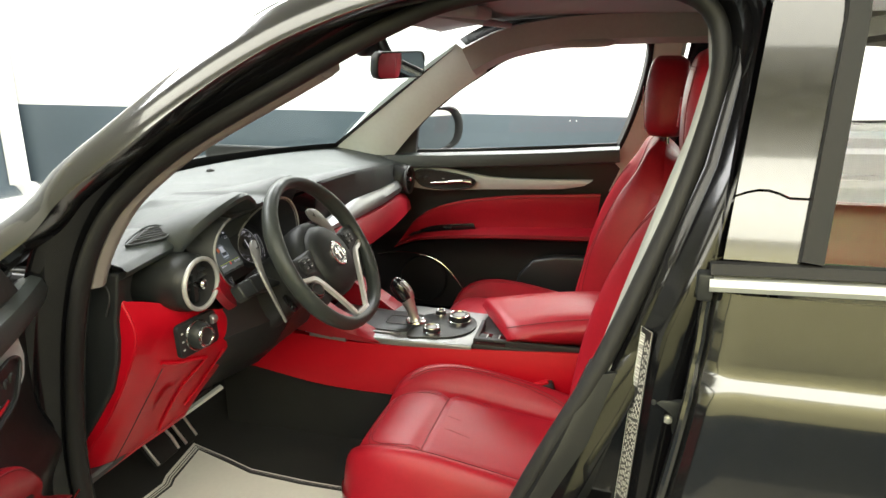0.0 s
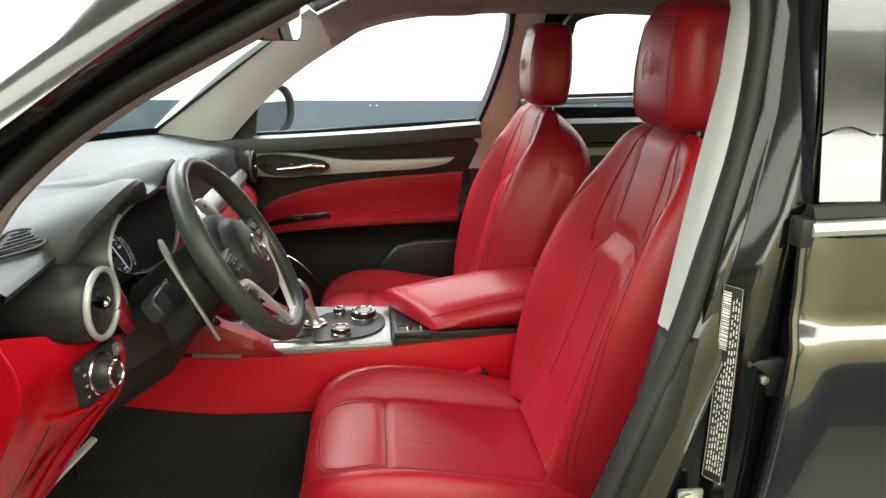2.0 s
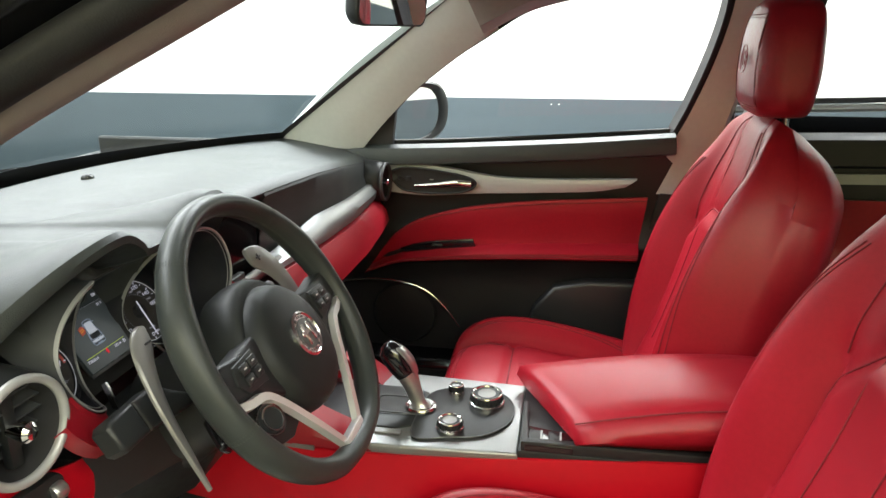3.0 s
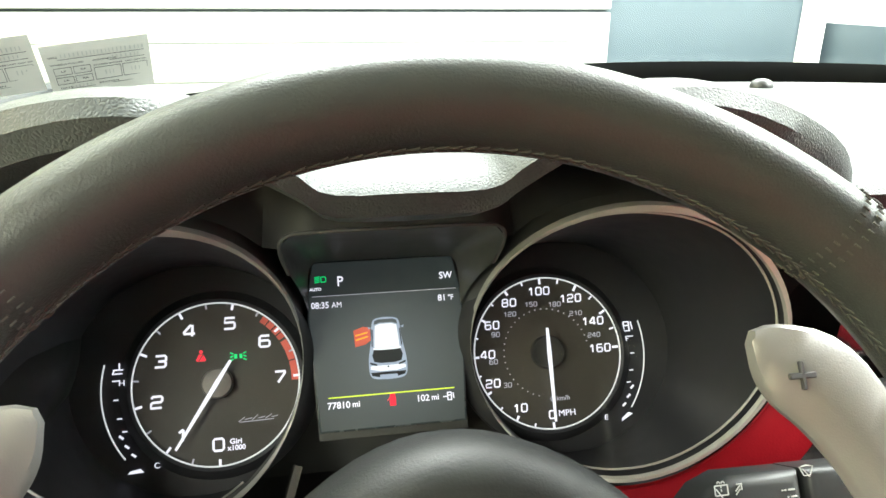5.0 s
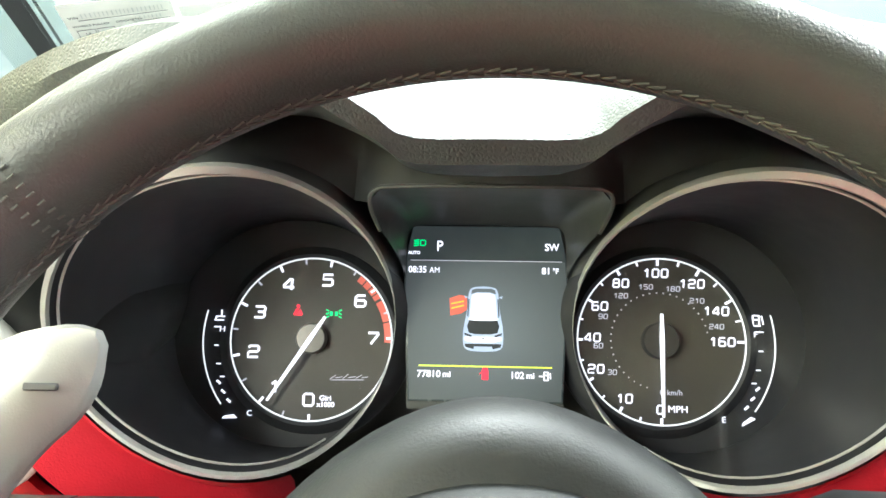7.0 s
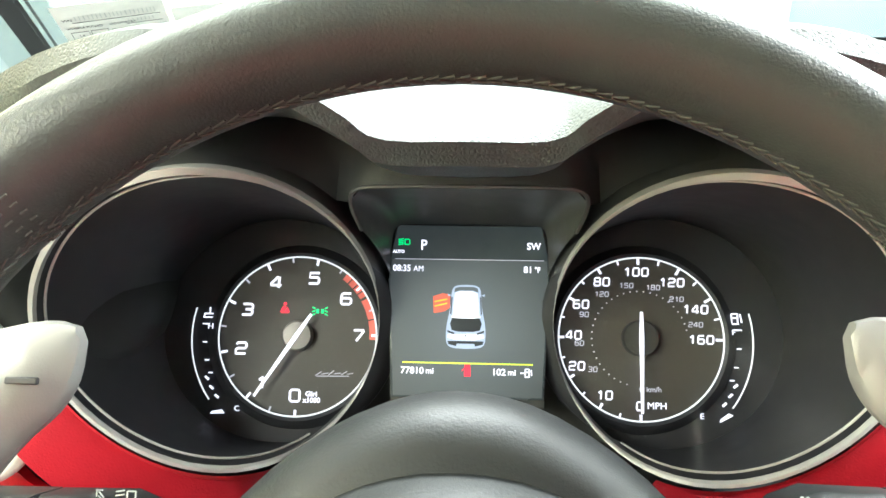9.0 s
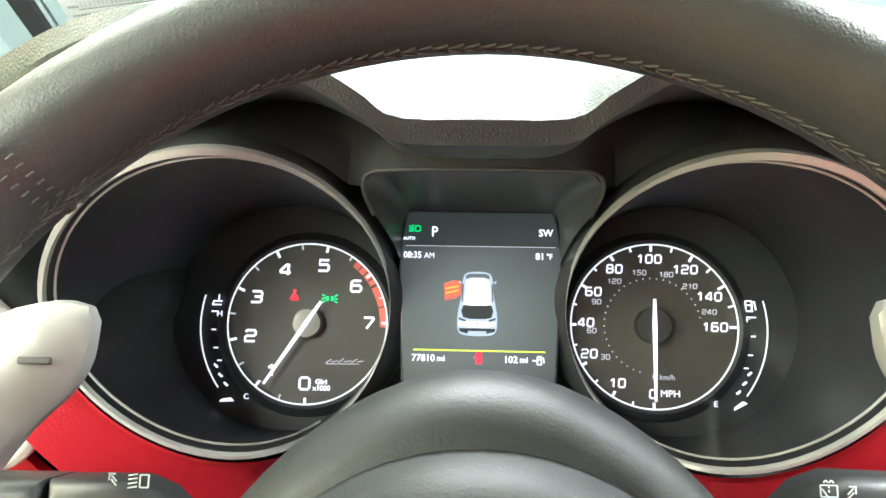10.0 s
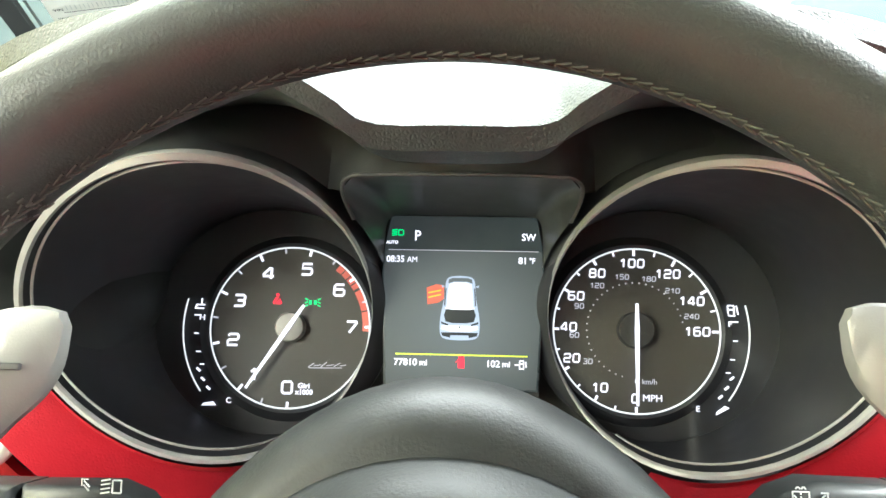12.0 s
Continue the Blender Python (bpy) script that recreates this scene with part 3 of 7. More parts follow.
for wx, wy in ((-0.80, 1.18), (0.80, 1.18), (-0.80, -1.62), (0.80, -1.62)):
    wheel_set(wx, wy, 1 if wx > 0 else -1)

# ---- doors ----
def front_door(s, label):
    """A front door with its inner panel, built closed with its hinge line at the origin; s: -1 driver's, 1 passenger's side.
    y runs back from the hinge as negative, x = 0 is the outer skin's hinge line, the cabin lies at -s."""
    d = thing("front_door", label, "car door")
    X = lambda x: s * (x - 0.83)
    Y = lambda y: y - 0.36
    # outer skin
    part("outer_skin", grid(lambda u, v: Vector((X(side_x(0.42 + 0.60 * v) - 0.03 * v ** 6), Y(0.37 - 1.0 * u), 0.42 + (0.60 + 0.045 * u) * v)), 6, 14), PAINT, d)
    # inner panel, lower dark part with pocket and speaker
    def inner(u, v):
        y = 0.335 - 0.90 * u
        belt = 1.035 + 0.062 * u
        z = 0.46 + (belt - 0.46) * v
        bulge = 0.030 * math.exp(-((z - 0.735 - 0.05 * u) / 0.05) ** 2)
        return Vector((X(0.738 - bulge + 0.012 * math.sin(3 * v)), Y(y), z))
    part("inner_panel", grid(inner, 30, 36), DOOR_BLACK, d, "black inner door panel")
    # belt roll under the window
    belt = [(0.722, 0.345, 1.012), (0.712, 0.20, 1.015), (0.708, 0.0, 1.024), (0.708, -0.30, 1.042), (0.712, -0.555, 1.062)]
    path = [Vector((X(p[0]), Y(p[1]), p[2])) for p in spline(belt, 6)]
    part("belt_roll", sweep(path, [(-0.014, 0.020), (0.0, 0.028), (0.022, 0.020), (0.03, 0.0), (0.026, -0.020), (0.004, -0.026), (-0.012, -0.020), (-0.020, 0.002)], (0, 0, 1), fixed=True), DASH, d, "soft dark grey roll under the window")
    path = [Vector((X(p[0] + 0.035), Y(p[1]), p[2] + 0.030)) for p in spline(belt, 6)]
    part("window_seal", tube(path, 0.006, 8), RUBBER, d)
    path = [Vector((X(p[0] + 0.060), Y(p[1]), p[2] + 0.022)) for p in spline(belt, 6)]
    part("chrome_belt", tube(path, 0.004, 8, ry=0.006), CHROME, d, "satin chrome strip along the window")
    # satin strip that carries the door pull
    top = [(0.20, 0.992), (0.179, 0.997), (0.099, 0.998), (0.008, 0.989), (-0.084, 0.974), (-0.161, 0.967), (-0.301, 0.968), (-0.473, 0.974)]
    low = [(0.20, 0.928), (0.18, 0.921), (0.127, 0.914), (0.05, 0.911), (-0.066, 0.920), (-0.222, 0.928), (-0.363, 0.936), (-0.445, 0.950)]
    n = 24
    tp, lp = lerp_curve([(0, y, z) for y, z in top], n), lerp_curve([(0, y, z) for y, z in low], n)
    rings = []
    for a, b in zip(tp, lp):
        x = 0.708
        rings.append([Vector((X(x + 0.012), Y(a.y), a.z)), Vector((X(x), Y(a.y), a.z - 0.002)), Vector((X(x - 0.004), Y((a.y + b.y) / 2), (a.z + b.z) / 2)), Vector((X(x), Y(b.y), b.z + 0.002)), Vector((X(x + 0.012), Y(b.y), b.z))])
    strip = part("satin_strip", loft(rings), STRIP, d, "satin grey aluminium strip on the door panel")
    # recess and pull of the inner handle
    cup = [Vector((X(0.6965), Y(p.y), p.z)) for p in spline([(0, 0.157, 0.972), (0, 0.122, 0.987), (0, 0.069, 0.985), (0, 0.016, 0.979), (0, -0.045, 0.968), (0, -0.071, 0.952), (0, -0.051, 0.932), (0, 0.011, 0.922), (0, 0.111, 0.926), (0, 0.145, 0.948)], 5, True)]
    bm = bmesh.new()
    mid = sum(cup, Vector()) / len(cup)
    rings = [cup, [mid + (p - mid) * 0.96 + Vector((s * 0.003, 0, 0)) for p in cup], [mid + (p - mid) * 0.7 + Vector((s * 0.0036, 0, 0)) for p in cup], [mid + (p - mid) * 0.05 + Vector((s * 0.0036, 0, 0)) for p in cup]]
    loft(rings, True, False, False, bm)
    part("handle_cup", bm, DOOR_BLACK, strip, "black recess behind the door pull")
    part("cup_rim", tube([p - Vector((s * 0.001, 0, 0)) for p in cup], 0.0026, 8, True, up=(1, 0, 0)), BLACK, strip)
    pull = [(0.695, 0.091, 0.940), (0.691, 0.03, 0.945), (0.688, -0.02, 0.952), (0.693, -0.058, 0.950)]
    path = [Vector((X(p[0]), Y(p[1]), p[2])) for p in spline(pull, 5)]
    sc = [0.45 + 0.55 * min(1, k / 8) for k in range(len(path))]
    part("door_pull", tube(path, 0.006, 10, ry=0.0085, scale=sc), BRIGHT, d, "polished chrome door pull")
    for q in (0.118, 0.098):
        part("lock_button", box(X(0.700), Y(q + 0.01), 0.958, 0.006, 0.014, 0.012, 0.002, 1), BLACK, strip)
    # red insert with the armrest ledge
    up_edge = [(0.185, 0.760), (0.158, 0.795), (0.109, 0.833), (0.045, 0.860), (-0.065, 0.887), (-0.222, 0.907), (-0.379, 0.918), (-0.502, 0.927)]
    lo_edge = [(0.235, 0.690), (0.15, 0.722), (0.06, 0.734), (-0.05, 0.742), (-0.2, 0.750), (-0.36, 0.756), (-0.485, 0.760)]
    tp, lp = lerp_curve([(0, y, z) for y, z in up_edge], 26), lerp_curve([(0, y, z) for y, z in lo_edge], 26)
    rings = []
    for a, b in zip(tp, lp):
        r = []
        for v, dx in ((0, 0.008), (0.0, -0.002), (0.10, -0.004), (0.35, 0.002), (0.62, 0.010), (0.74, 0.010), (0.80, -0.016), (0.86, -0.026), (0.95, -0.026), (1.0, -0.014), (1.0, 0.01)):
            p = a.lerp(b, v)
            r.append(Vector((X(0.712 + dx), Y(p.y), p.z)))
        rings.append(r)
    insert = part("red_insert", loft(rings, False, False), RED, d, "red leather insert with armrest ledge")
    for v, dx in ((0.885, -0.0275), (0.915, -0.0275), (0.05, -0.004)):
        path = [Vector((X(0.712 + dx), Y(a.lerp(b, v).y), a.lerp(b, v).z)) for a, b in zip(tp, lp)]
        part("seam", tube(path, 0.0011, 6), THREAD, insert)
    # grip slot with window switch
    slot = [(0.137, 0.762), (0.10, 0.776), (0.057, 0.785), (-0.062, 0.797), (-0.070, 0.775), (0.0, 0.765), (0.10, 0.754), (0.137, 0.750)]
    bm = slab([(-s * Y(y), z) for y, z in slot], 0.004, Matrix(((0, 0, -s, X(0.716)), (-s, 0, 0, 0), (0, 1, 0, 0), (0, 0, 0, 1))), 0.002)
    grip = part("switch_panel", bm, GLOSS, d, "gloss black window switch panel")
    part("window_switch", box(X(0.713), Y(0.035), 0.776, 0.012, 0.03, 0.008, 0.003, 2), BLACK, grip)
    # map pocket wing and speaker ring in the dark lower part
    pocket = [(-0.20, 0.52), (-0.23, 0.62), (-0.28, 0.68), (-0.36, 0.70), (-0.50, 0.706), (-0.55, 0.69), (-0.55, 0.50)]
    bm = slab([(-s * Y(y), z) for y, z in pocket], 0.03, Matrix(((0, 0, -s, X(0.726)), (-s, 0, 0, 0), (0, 1, 0, 0), (0, 0, 0, 1))), 0.012, 3)
    part("door_pocket", bm, DOOR_BLACK, d)
    arc = [(0.695, 0.30, 0.66), (0.690, 0.22, 0.676), (0.688, 0.12, 0.672), (0.688, 0.055, 0.648), (0.690, 0.005, 0.600), (0.692, -0.03, 0.55)]
    part("speaker_trim", tube([Vector((X(p[0]), Y(p[1]), p[2])) for p in spline(arc, 6)], 0.0028, 8), CHROME, d, "thin chrome arc over the door speaker")
    part("speaker_grille", lathe([(0.0001, 0), (0.09, 0), (0.085, 0.008), (0.0001, 0.014)], Matrix(((0, 0, -s, X(0.722)), (-s, 0, 0, Y(0.13)), (0, 1, 0, 0.57), (0, 0, 0, 1))), 32), DOOR_BLACK, d)
    # window frame and pane
    fr = [(0.225, 1.045), (0.135, 1.155), (0.0, 1.262), (-0.10, 1.325), (-0.20, 1.382), (-0.34, 1.420), (-0.50, 1.432), (-0.600, 1.430), (-0.628, 1.405), (-0.618, 1.30), (-0.585, 1.17), (-0.555, 1.085)]
    path = [Vector((X(0.752 - 0.40 * (z - 1.06)), Y(y), z)) for _, y, z in spline([(0, y, z) for y, z in fr], 5)]
    part("window_frame", sweep(path, [(-0.012, -0.015), (0.012, -0.012), (0.014, 0.02), (-0.012, 0.02)], (1, 0, 0)), MATT, d, "black window frame")
    part("frame_seal", tube([p + Vector((-s * 0.012, 0, -0.004)) for p in path], 0.007, 8), RUBBER, d)
    # triangle at the foot of the front pillar
    tri = [(0.27, 1.03), (0.155, 1.03), (0.140, 1.150), (0.152, 1.145)]
    bm = slab([(-s * Y(y), z) for y, z in tri], 0.02, Matrix(((0, 0, -s, X(0.735)), (-s, 0, 0, 0), (0, 1, 0, 0), (0, 0, 0, 1))), 0.003)
    part("corner_cover", bm, MATT, d, "black plastic triangle beside the mirror")
    bm = bmesh.new()
    bm.faces.new([bm.verts.new(p + Vector((s * 0.012, 0, 0))) for p in path[::3]])
    pane = part("pane", bm, GLASS_SIDE, d)
    pane.visible_shadow = False
    return d


far_door = front_door(1, "closed front passenger door with red insert and satin strip")
far_door.matrix_world = pose(0.83, 0.36, 0)
near_door = front_door(-1, "open driver's door with red insert and chrome pull")
near_door.matrix_world = pose(-0.84, 0.425, 0.02, 0, 0, -61)


def rear_door(s, label):
    d = thing("rear_door", label, "car door")
    yf = lambda z: -0.700 - (0.13 * max(0, z - 1.10)) + 0.22 * max(0, 1.08 - z) ** 1.2
    # outer skin, broken by the shoulder crease with a ledge under it
    def ledge(z):
        t = min(1, max(0, (1.030 - z) / 0.045))
        return 0.012 * t * (2 - t)
    def skin(u, v):
        z = 0.45 + 0.675 * v
        y = yf(z) - (1.0 * u)
        edge = 0.018 * max(0, 1 - u * 45)
        return Vector((s * (side_x(z) + ledge(z) - edge), y, z))
    part("outer_skin", grid(skin, 60, 75), PAINT, d, "glossy black painted door skin")
    part("door_edge", grid(lambda u, v: Vector((s * (side_x(0.45 + 0.675 * u) + ledge(0.45 + 0.675 * u) - 0.018 - 0.05 * v), yf(0.45 + 0.675 * u) - 0.002 - 0.006 * v, 0.45 + 0.675 * u)), 30, 4), PAINT, d)
    part("edge_seal", tube([Vector((s * (side_x(z) + ledge(z) - 0.010), yf(z) + 0.004, z)) for z in [0.5 + 0.625 * k / 20 for k in range(21)]], 0.0060, 8), PAINT, d, "folded edge of the door")
    # chrome belt line
    path = [Vector((s * (side_x(1.14) + 0.004), yf(1.13) + 0.006 - 0.95 * k / 12, 1.138 + 0.030 * k / 12)) for k in range(13)]
    part("chrome_belt", sweep(path, [(-0.006, -0.009), (0.008, -0.009), (0.012, -0.002), (0.008, 0.006), (-0.006, 0.009)], (0, 0, 1), fixed=True), STRIP, d, "satin chrome strip along the window")
    part("belt_rubber", sweep([p + Vector((-s * 0.001, 0, 0.018)) for p in path], [(-0.010, -0.006), (0.010, -0.006), (0.004, 0.006), (-0.010, 0.006)], (0, 0, 1), fixed=True), RUBBER, d)
    part("belt_cap", box(s * (side_x(1.14) - 0.002), yf(1.13) + 0.010, 1.132, 0.026, 0.018, 0.034, 0.004, 2), BLACK, d)
    # pillar cover plate of the frame, in two gloss pieces
    def cover(u, v, z0, z1):
        z = z0 + (z1 - z0) * v
        y = yf(z) - 0.004 - 0.083 * u
        return Vector((s * (side_x(z) + 0.003), y, z))
    part("frame_cover", thicken(grid(lambda u, v: cover(u, v, 1.165, 1.235 + 0.008 * math.sin(math.pi * min(1, u * 1.4))), 8, 8), 0.004), PAINT, d)
    part("frame_cover", thicken(grid(lambda u, v: cover(u, v, 1.238 + 0.008 * math.sin(math.pi * min(1, u * 1.4)), 1.50), 8, 12), 0.004), PAINT, d)
    part("frame_edge", grid(lambda u, v: Vector((s * (side_x(1.16 + 0.36 * u) - 0.05 * v), yf(1.16 + 0.36 * u) + 0.003, 1.16 + 0.36 * u)), 12, 4), PAINT, d)
    path = [Vector((s * (side_x(z) + 0.002), yf(z) - 0.098, z)) for z in (1.165, 1.25, 1.35, 1.44, 1.50)]
    path += [Vector((s * (side_x(1.50) - 0.004), -0.92, 1.508)), Vector((s * (side_x(1.5)), -1.2, 1.50)), Vector((s * side_x(1.48), -1.5, 1.46))]
    part("window_seal", sweep(spline(path, 4), [(-0.012, -0.012), (0.012, -0.012), (0.012, 0.012), (-0.012, 0.012)], (s, 0, 0)), RUBBER, d)
    # inner side: dark panel with strip and red insert
    def inner(u, v):
        return Vector((s * (0.735 - 0.01 * math.sin(3 * v)), -0.735 - 0.86 * u, 0.46 + 0.63 * v))
    part("inner_panel", grid(inner, 12, 12), DOOR_BLACK, d)
    belt = [Vector((s * 0.712, -0.73 - 0.86 * k / 8, 1.060 + 0.02 * k / 8)) for k in range(9)]
    part("belt_roll", sweep(belt, [(-0.024, 0.03), (0.0, 0.034), (0.024, 0.02), (0.026, -0.04), (0.0, -0.05), (-0.03, -0.04)], (0, 0, 1), fixed=True), BLACK, d)
    part("satin_strip", sweep([p + Vector((-s * 0.004, 0, -0.075)) for p in belt], [(-0.004, -0.012), (0.004, -0.012), (0.004, 0.012), (-0.004, 0.012)], (0, 0, 1), fixed=True), ALU, d)
    part("red_insert", thicken(grid(lambda u, v: Vector((s * (0.712 - 0.022 * math.exp(-((v - 0.12) / 0.12) ** 2)), -0.745 - 0.84 * u, 0.745 + 0.195 * v)), 10, 14), 0.006), RED, d, "red leather insert")
    bm = bmesh.new()
    bm.faces.new([bm.verts.new(p) for p in (Vector((s * 0.775, -0.80, 1.10)), Vector((s * 0.775, -1.6, 1.12)), Vector((s * 0.655, -1.5, 1.45)), Vector((s * 0.652, -0.85, 1.47)))])
    pane = part("pane", bm, GLASS_SIDE, d)
    pane.visible_shadow = False
    fr = [(-0.700, 1.09), (-0.735, 1.17), (-0.775, 1.32), (-0.800, 1.385), (-0.845, 1.42), (-1.0, 1.438), (-1.25, 1.435)]
    path = [Vector((s * (0.752 - 0.40 * (z - 1.06)), y, z)) for _, y, z in spline([(0, y, z) for y, z in fr], 5)]
    part("window_frame", sweep(path, [(-0.012, -0.02), (0.012, -0.02), (0.012, 0.02), (-0.012, 0.02)], (1, 0, 0)), MATT, d, "black window frame")
    return d


rear_door(-1, "closed rear door in glossy black paint with chrome belt strip")
rear_door(1, "closed rear passenger door with red insert and black trim")

# ---- dashboard ----
dash = thing("dashboard", "dark grey soft dashboard with red lower parts and satin strip", "dashboard")
CX = -0.36  # the driver's middle line


def dash_edge(x):
    """Rear edge of the dashboard's upper pad: y and z."""
    t = (x + 0.70) / 1.40
    pts = [(0.222, 1.048), (0.208, 1.066), (0.228, 1.062), (0.225, 1.070), (0.212, 1.074), (0.196, 1.072), (0.186, 1.066), (0.184, 1.052), (0.196, 1.030), (0.215, 1.012)]
    k = min(len(pts) - 2, int(t * (len(pts) - 1)))
    f = t * (len(pts) - 1) - k
    return tuple(a + (b - a) * f for a, b in zip(pts[k], pts[k + 1]))


def cluster_zone(x):
    """1 where the instrument cluster sits in the dashboard, 0 beside it."""
    t = min(1, max(0, (0.225 - abs(x + 0.36)) / 0.035))
    return t * t * (3 - 2 * t)


def pad(u, v):
    x = -0.705 + 1.41 * u
    ye, ze = dash_edge(x)
    ye += 0.10 * cluster_zone(x)
    yf = 0.735 - 0.27 * (x / 0.7) ** 2
    if v < 0.2:  # rolled rear edge, from the face below upwards
        a = (v / 0.2) * math.pi * 0.6
        return Vector((x, ye + 0.016 - 0.016 * math.sin(a) + 0.010 * (1 - v / 0.2), ze - 0.014 - 0.016 * math.cos(a) + 0.004))
    w = (v - 0.2) / 0.8
    bulge = 0.009 * math.sin(math.pi * min(1, w * 1.15)) * (1 - 0.3 * abs(x) / 0.7)
    brow = 0.012 * math.exp(-((x - 0.03) / 0.16) ** 2) * math.exp(-((w - 0.25) / 0.22) ** 2)
    yy = ye + 0.010 + (yf - ye - 0.010) * w
    brow += 0.014 * math.exp(-((x + 0.570) / 0.055) ** 2 - ((yy - 0.285) / 0.050) ** 2)
    return Vector((x, yy, ze + (1.066 - ze) * w + bulge + brow - 0.02 * max(0, w - 0.85) / 0.15))


part("upper_pad", grid(pad, 110, 40), DASH, dash, "grained dark grey upper pad")


def fascia(u, v):
    x = -0.705 + 1.41 * u
    ye, ze = dash_edge(x)
    ye += 0.11 * cluster_zone(x) * max(0, 1 - 1.6 * v)
    prof = [(ze - 0.026, ye + 0.030), (0.93, ye + 0.055), (0.80, ye + 0.10), (0.66, ye + 0.19), (0.56, ye + 0.30)]
    k = min(3, int(v * 4))
    f = v * 4 - k
    (z0, y0), (z1, y1) = prof[k], prof[k + 1]
    return Vector((x, y0 + (y1 - y0) * f + 0.02, z0 + (z1 - z0) * f))


part("lower_dash", grid(fascia, 90, 20), MATT, dash, "black lower face of the dashboard")

# passenger side: black band, satin wing, red pad
def band(x0, x1, zs, push, mat, name, label, taper=None, n=24):
    rings = []
    for k in range(n):
        x = x0 + (x1 - x0) * k / (n - 1)
        ye, ze = dash_edge(x)
        t = k / (n - 1)
        zt, zb = zs(t)
        pt, pb = push(t)
        mid = (zt + zb) / 2
        rings.append([Vector((x, ye + pt + 0.012, zt)), Vector((x, ye + pt + 0.002, zt - 0.003)), Vector((x, ye + (pt + pb) / 2 - 0.006, mid)), Vector((x, ye + pb + 0.002, zb + 0.004)), Vector((x, ye + pb + 0.02, zb)), Vector((x, ye + pb + 0.10, zb - 0.012))])
    return part(name, loft(rings, False, False), mat, dash, label)


rings = []
for k in range(28):
    x = 0.025 + 0.655 * k / 27
    ye, ze = dash_edge(x)
    t = max(0, (x - 0.16) / 0.44)
    low_y, low_z = ye + 0.015 - 0.030 * min(1, t), 0.972 - 0.020 * t
    rings.append([Vector((x, ye + 0.020, ze - 0.004)), Vector((x, ye + 0.001, ze - 0.010)), Vector((x, ye - 0.001, ze - 0.014)), Vector((x, (ye + low_y) / 2 + 0.004, (ze + low_z) / 2 - 0.006)), Vector((x, low_y + 0.002, low_z)), Vector((x, low_y + 0.012, low_z - 0.03))])
part("pad_face", loft(rings, False, False), DASH, dash, "dark grey face under the pad's ridge")
band(0.03, 0.600, lambda t: (0.945 + 0.035 * min(1, t / 0.35) - 0.017 * t, 0.922), lambda t: (0.006 - 0.032 * t, -0.016 - 0.018 * t), ALU, "satin_wing", "satin aluminium wing on the dashboard")
band(0.02, 0.640, lambda t: (0.924 - 0.008 * t, 0.832 + 0.022 * t), lambda t: (-0.018 - 0.018 * t, -0.046 - 0.016 * t), RED, "red_pad", "red leather lower pad")
band(-0.10, 0.02, lambda t: (1.046, 0.76), lambda t: (0.010, 0.05), GLOSS, "centre_panel", "gloss black centre panel")
# slim metal rail and ring knob at the middle of the dashboard
part("metal_rail", sweep([Vector((x, dash_edge(x)[0] - 0.002 + 0.02 * (x + 0.1), 0.930 + 0.02 * (x + 0.16))) for x in (-0.17, -0.12, -0.05, 0.02, 0.06)], circle(0.007, 10, 0.011), (0, 0, 1), fixed=True), ALU, dash, "satin rail across the centre")
for q in (0.0, 0.012):
    part("control_ring", tube([Vector((-0.06, 0.185 - q, 0.905)) + Vector((0.026 * math.cos(a), 0, 0.026 * math.sin(a))) for a in [k * math.pi / 12 for k in range(24)]], 0.006, 8, True), CHROME, dash, "chrome ring control")
part("control_knob", lathe([(0.0001, 0.02), (0.020, 0.02), (0.022, 0.0)], frame_at((-0.06, 0.19, 0.905), (1, 0, 0), (0, 0, 1)), 20), BLACK, dash)


def round_vent(name, c, facing, r, label, rim=SATIN):
    """A round air vent in a barrel, with ring, cross bars, louvres and a knob."""
    z = Vector(facing).normalized()
    m = frame_at(c, Vector((0, 0, 1)).cross(z), Vector((0, 0, 1)))
    v = thing(name, label, "air vent", m)
    part("barrel", lathe([(r * 0.92, 0.002), (r * 1.08, -0.004), (r * 1.16, -0.02), (r * 1.22, -0.06), (r * 1.2, -0.13)], None, 40, caps=False), BLACK, v, "black round housing")
    part("ring", tube(ring_path(r, 56, None, 0.004), 0.0044, 12, True, ry=0.0050), rim, v, "satin ring")
    part("throat", lathe([(r * 0.93, 0.004), (r * 0.86, -0.02), (r * 0.80, -0.05), (0.0001, -0.052)], None, 36, caps=False), MATT, v)
    for k in (-2, -1, 0, 1, 2):
        w = 2 * math.sqrt(max(0.0001, (0.82 * r) ** 2 - (k * 0.33 * r) ** 2))
        part("louvre", box(0, k * 0.33 * r, -0.022, w, 0.0022, 0.018, 0.0008, 1, pose(0, 0, 0, 14)), SATIN_BLACK, v)
    part("upright", box(0, 0, -0.014, 0.014, 1.6 * r, 0.012, 0.003, 2), BLACK, v)
    part("knob", lathe([(0.0001, 0.014), (0.006, 0.0135), (0.0095, 0.010), (0.0095, 0.004), (0.007, -0.01)], None, 20), BRIGHT, v, "chrome knob")
    return v


round_vent("round_vent", (-0.588, 0.166, 0.985), (-0.06, -1, 0.12), 0.0475, "round black air vent with satin chrome ring")
round_vent("round_vent", (0.648, 0.160, 0.958), (-0.02, -1, 0.1), 0.046, "round black air vent beside the passenger door", SATIN_BLACK)

